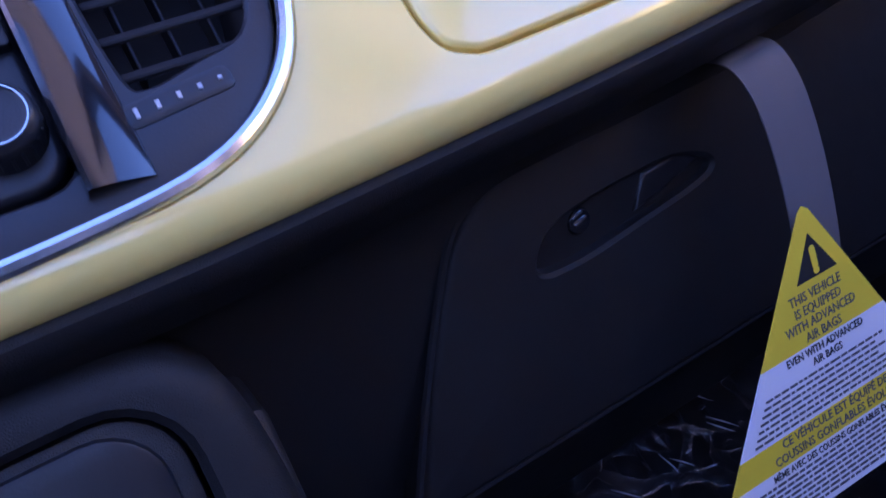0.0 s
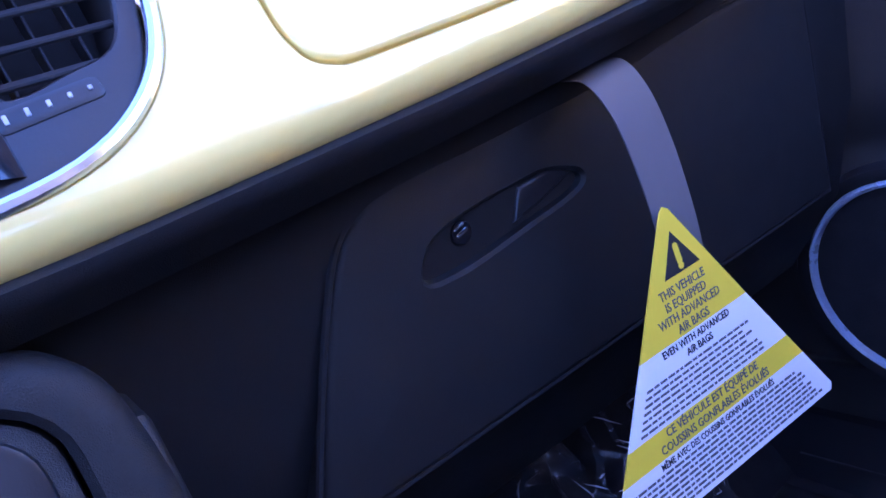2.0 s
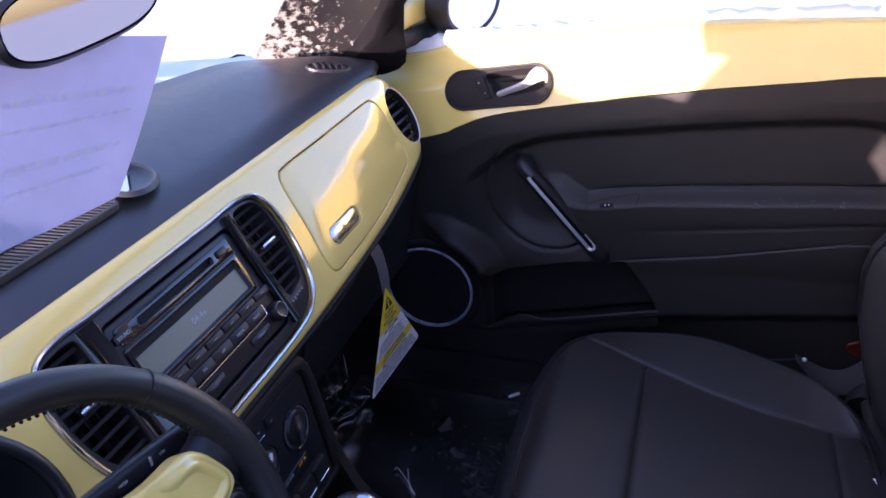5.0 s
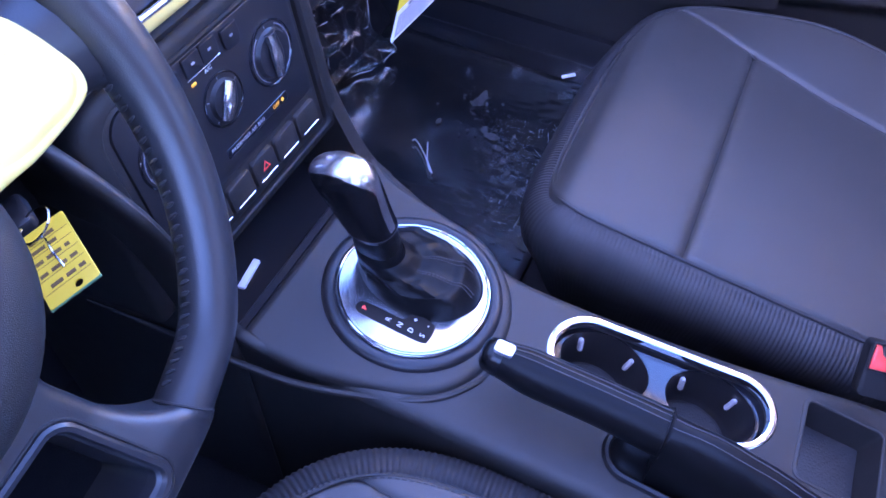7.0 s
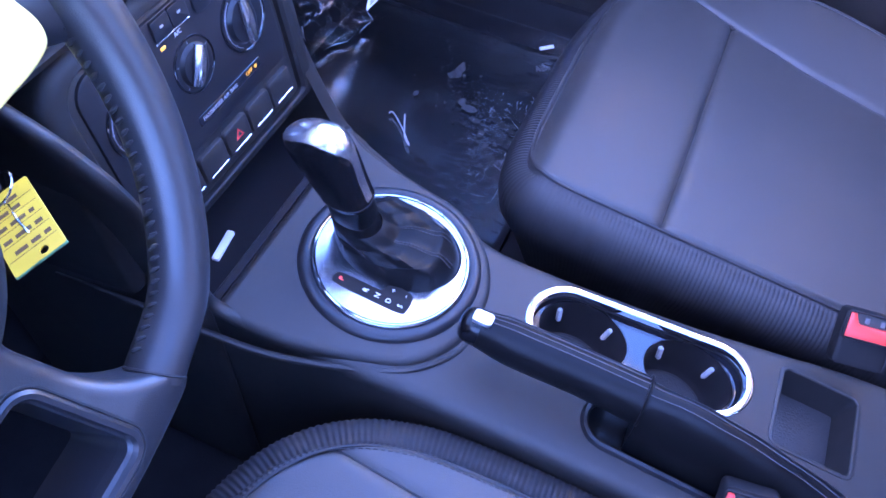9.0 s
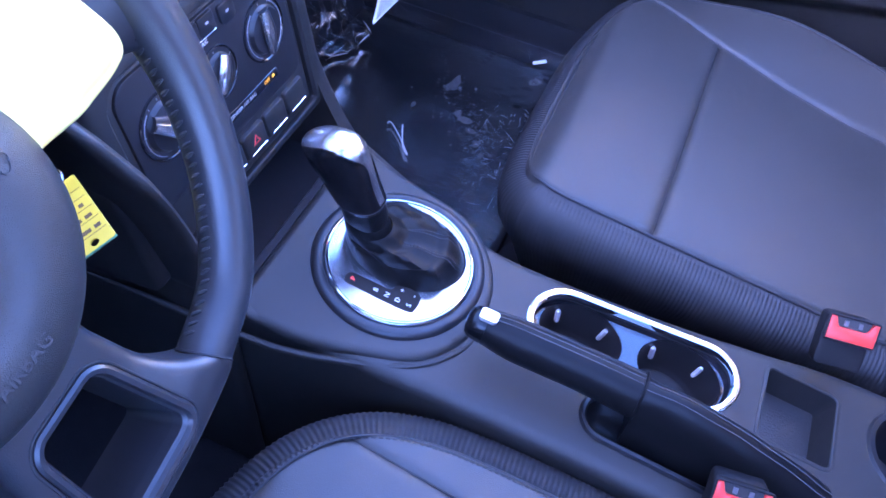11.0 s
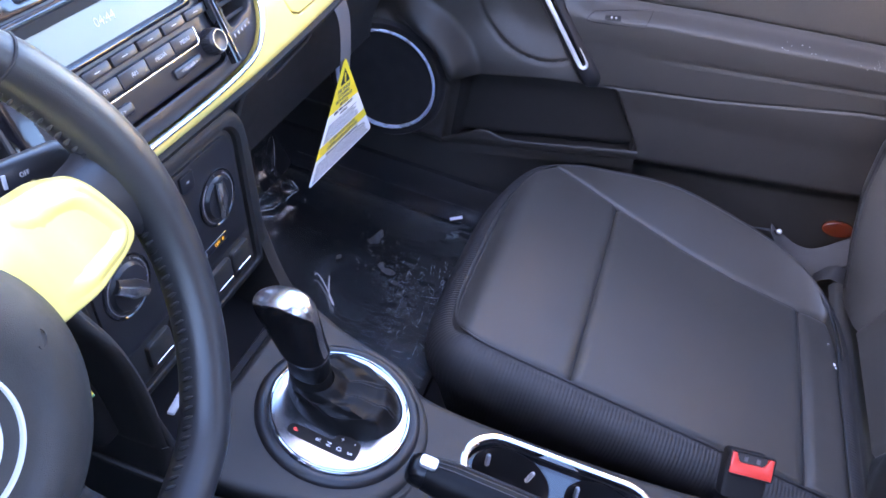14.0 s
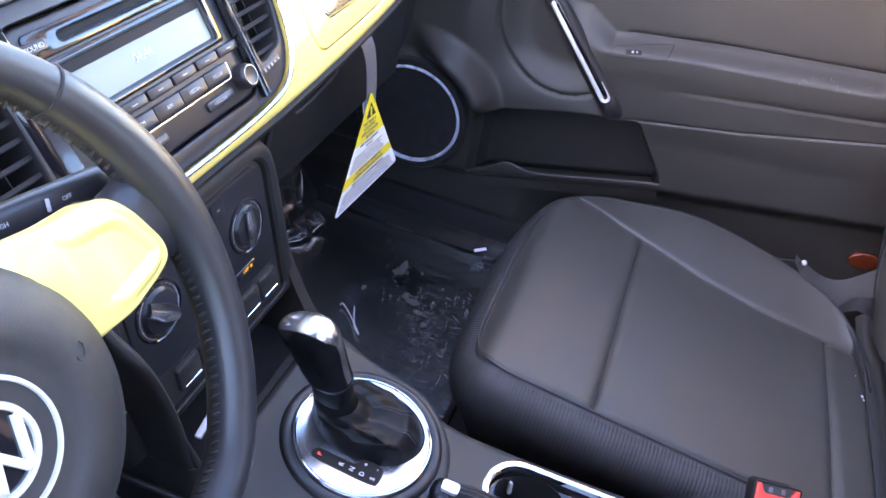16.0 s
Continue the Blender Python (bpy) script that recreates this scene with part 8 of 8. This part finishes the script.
def build_rear_bits():
    b = thing("seat_belt", (0.72, -0.55, 0.1), "grey seat belt webbing at its floor anchor beside the seat", "seat belt")
    bm = bmesh.new()
    pts = spline([(0.712, -0.480, 0.190), (0.715, -0.505, 0.166), (0.715, -0.535, 0.148), (0.715, -0.570, 0.149), (0.715, -0.607, 0.185), (0.715, -0.66, 0.245)], 6)
    wid = [0.35 + 0.65 * smooth(0.0, 0.35, k / (len(pts) - 1)) for k in range(len(pts))]
    sheet(bm, [[p + k * Vector((0.012, 0.006, 0.018)), p - k * Vector((0.012, 0.006, 0.018))] for p, k in zip(pts, wid)], 0.0015, 1)
    part("webbing", bm, WEBBING, b)
    bm = bmesh.new()
    plate(bm, ellipse(0.026, 0.015, 28), frame_at((0.758, -0.594, 0.197), (0, -1, 0.15), (0.1, 0.15, 1)), 0.008, 0.003, 3)
    part("anchor_cover", bm, REFLECTOR, b, "dark orange oval plastic cover")
    bm = bmesh.new()
    tube(bm, [(0.715, -0.440, 0.173), (0.715, -0.498, 0.187)], 0.0022, 8)
    part("anchor_bar", bm, PLASTIC_SMOOTH, b)
    bm = bmesh.new()
    bmesh.ops.create_icosphere(bm, subdivisions=2, radius=0.0048, matrix=Matrix.Translation((0.713, -0.496, 0.187)))
    part("bolt", bm, SILVER, b, "small bright bolt head")
    bm = bmesh.new()
    r4 = random.Random(5)
    spots = []
    for k in range(30):
        y = -0.37 - 0.15 * r4.random()
        z = 0.472 + 0.08 * (-0.37 - y) + 0.014 * (r4.random() - 0.5)
        spots.append((door_x(y, z), y, z, 0.0003 + 0.0004 * r4.random() ** 2))
    spots += [(0.424, -0.5735, 0.1820, 0.0024), (0.430, -0.5720, 0.1822, 0.0028), (0.447, -0.5235, 0.1800, 0.0012), (0.452, -0.5240, 0.1800, 0.0015), (0.492, -0.5245, 0.1810, 0.0010), (0.392, -0.5225, 0.1790, 0.0009), (0.47, -0.566, 0.183, 0.0008)]
    for x, y, z, r in spots:
        bmesh.ops.create_icosphere(bm, subdivisions=1, radius=r, matrix=Matrix.Translation((x, y, z)) @ Matrix.Diagonal((1.5, 1.0, 0.6, 1)))
    sp = part("snow", bm, SNOW, None, "small flecks of snow on armrest and seat")
    tagged(sp, category="snow", kind="stuff")


build_ground()
build_floor()
build_shell()
build_dashboard()
build_radio()
build_climate()
build_console()
build_gear_lever()
build_handbrake()
build_wheel()
build_key_tag()
build_seat(0.415, -0.050, 0.232, 1, "black leatherette passenger seat with ribbed cloth sides")
build_seat(-0.385, 0.022, 0.275, -1, "black leatherette driver seat with ribbed cloth sides")
build_buckle(0.1345, -0.420, 0.272, 42, "black seat belt buckle with red button beside the passenger seat")
build_buckle(-0.076, -0.352, 0.268, 42, "black seat belt buckle with red button beside the driver seat")
build_door()
build_mirror()
build_tag()
build_film()
build_bits()
build_rear_bits()
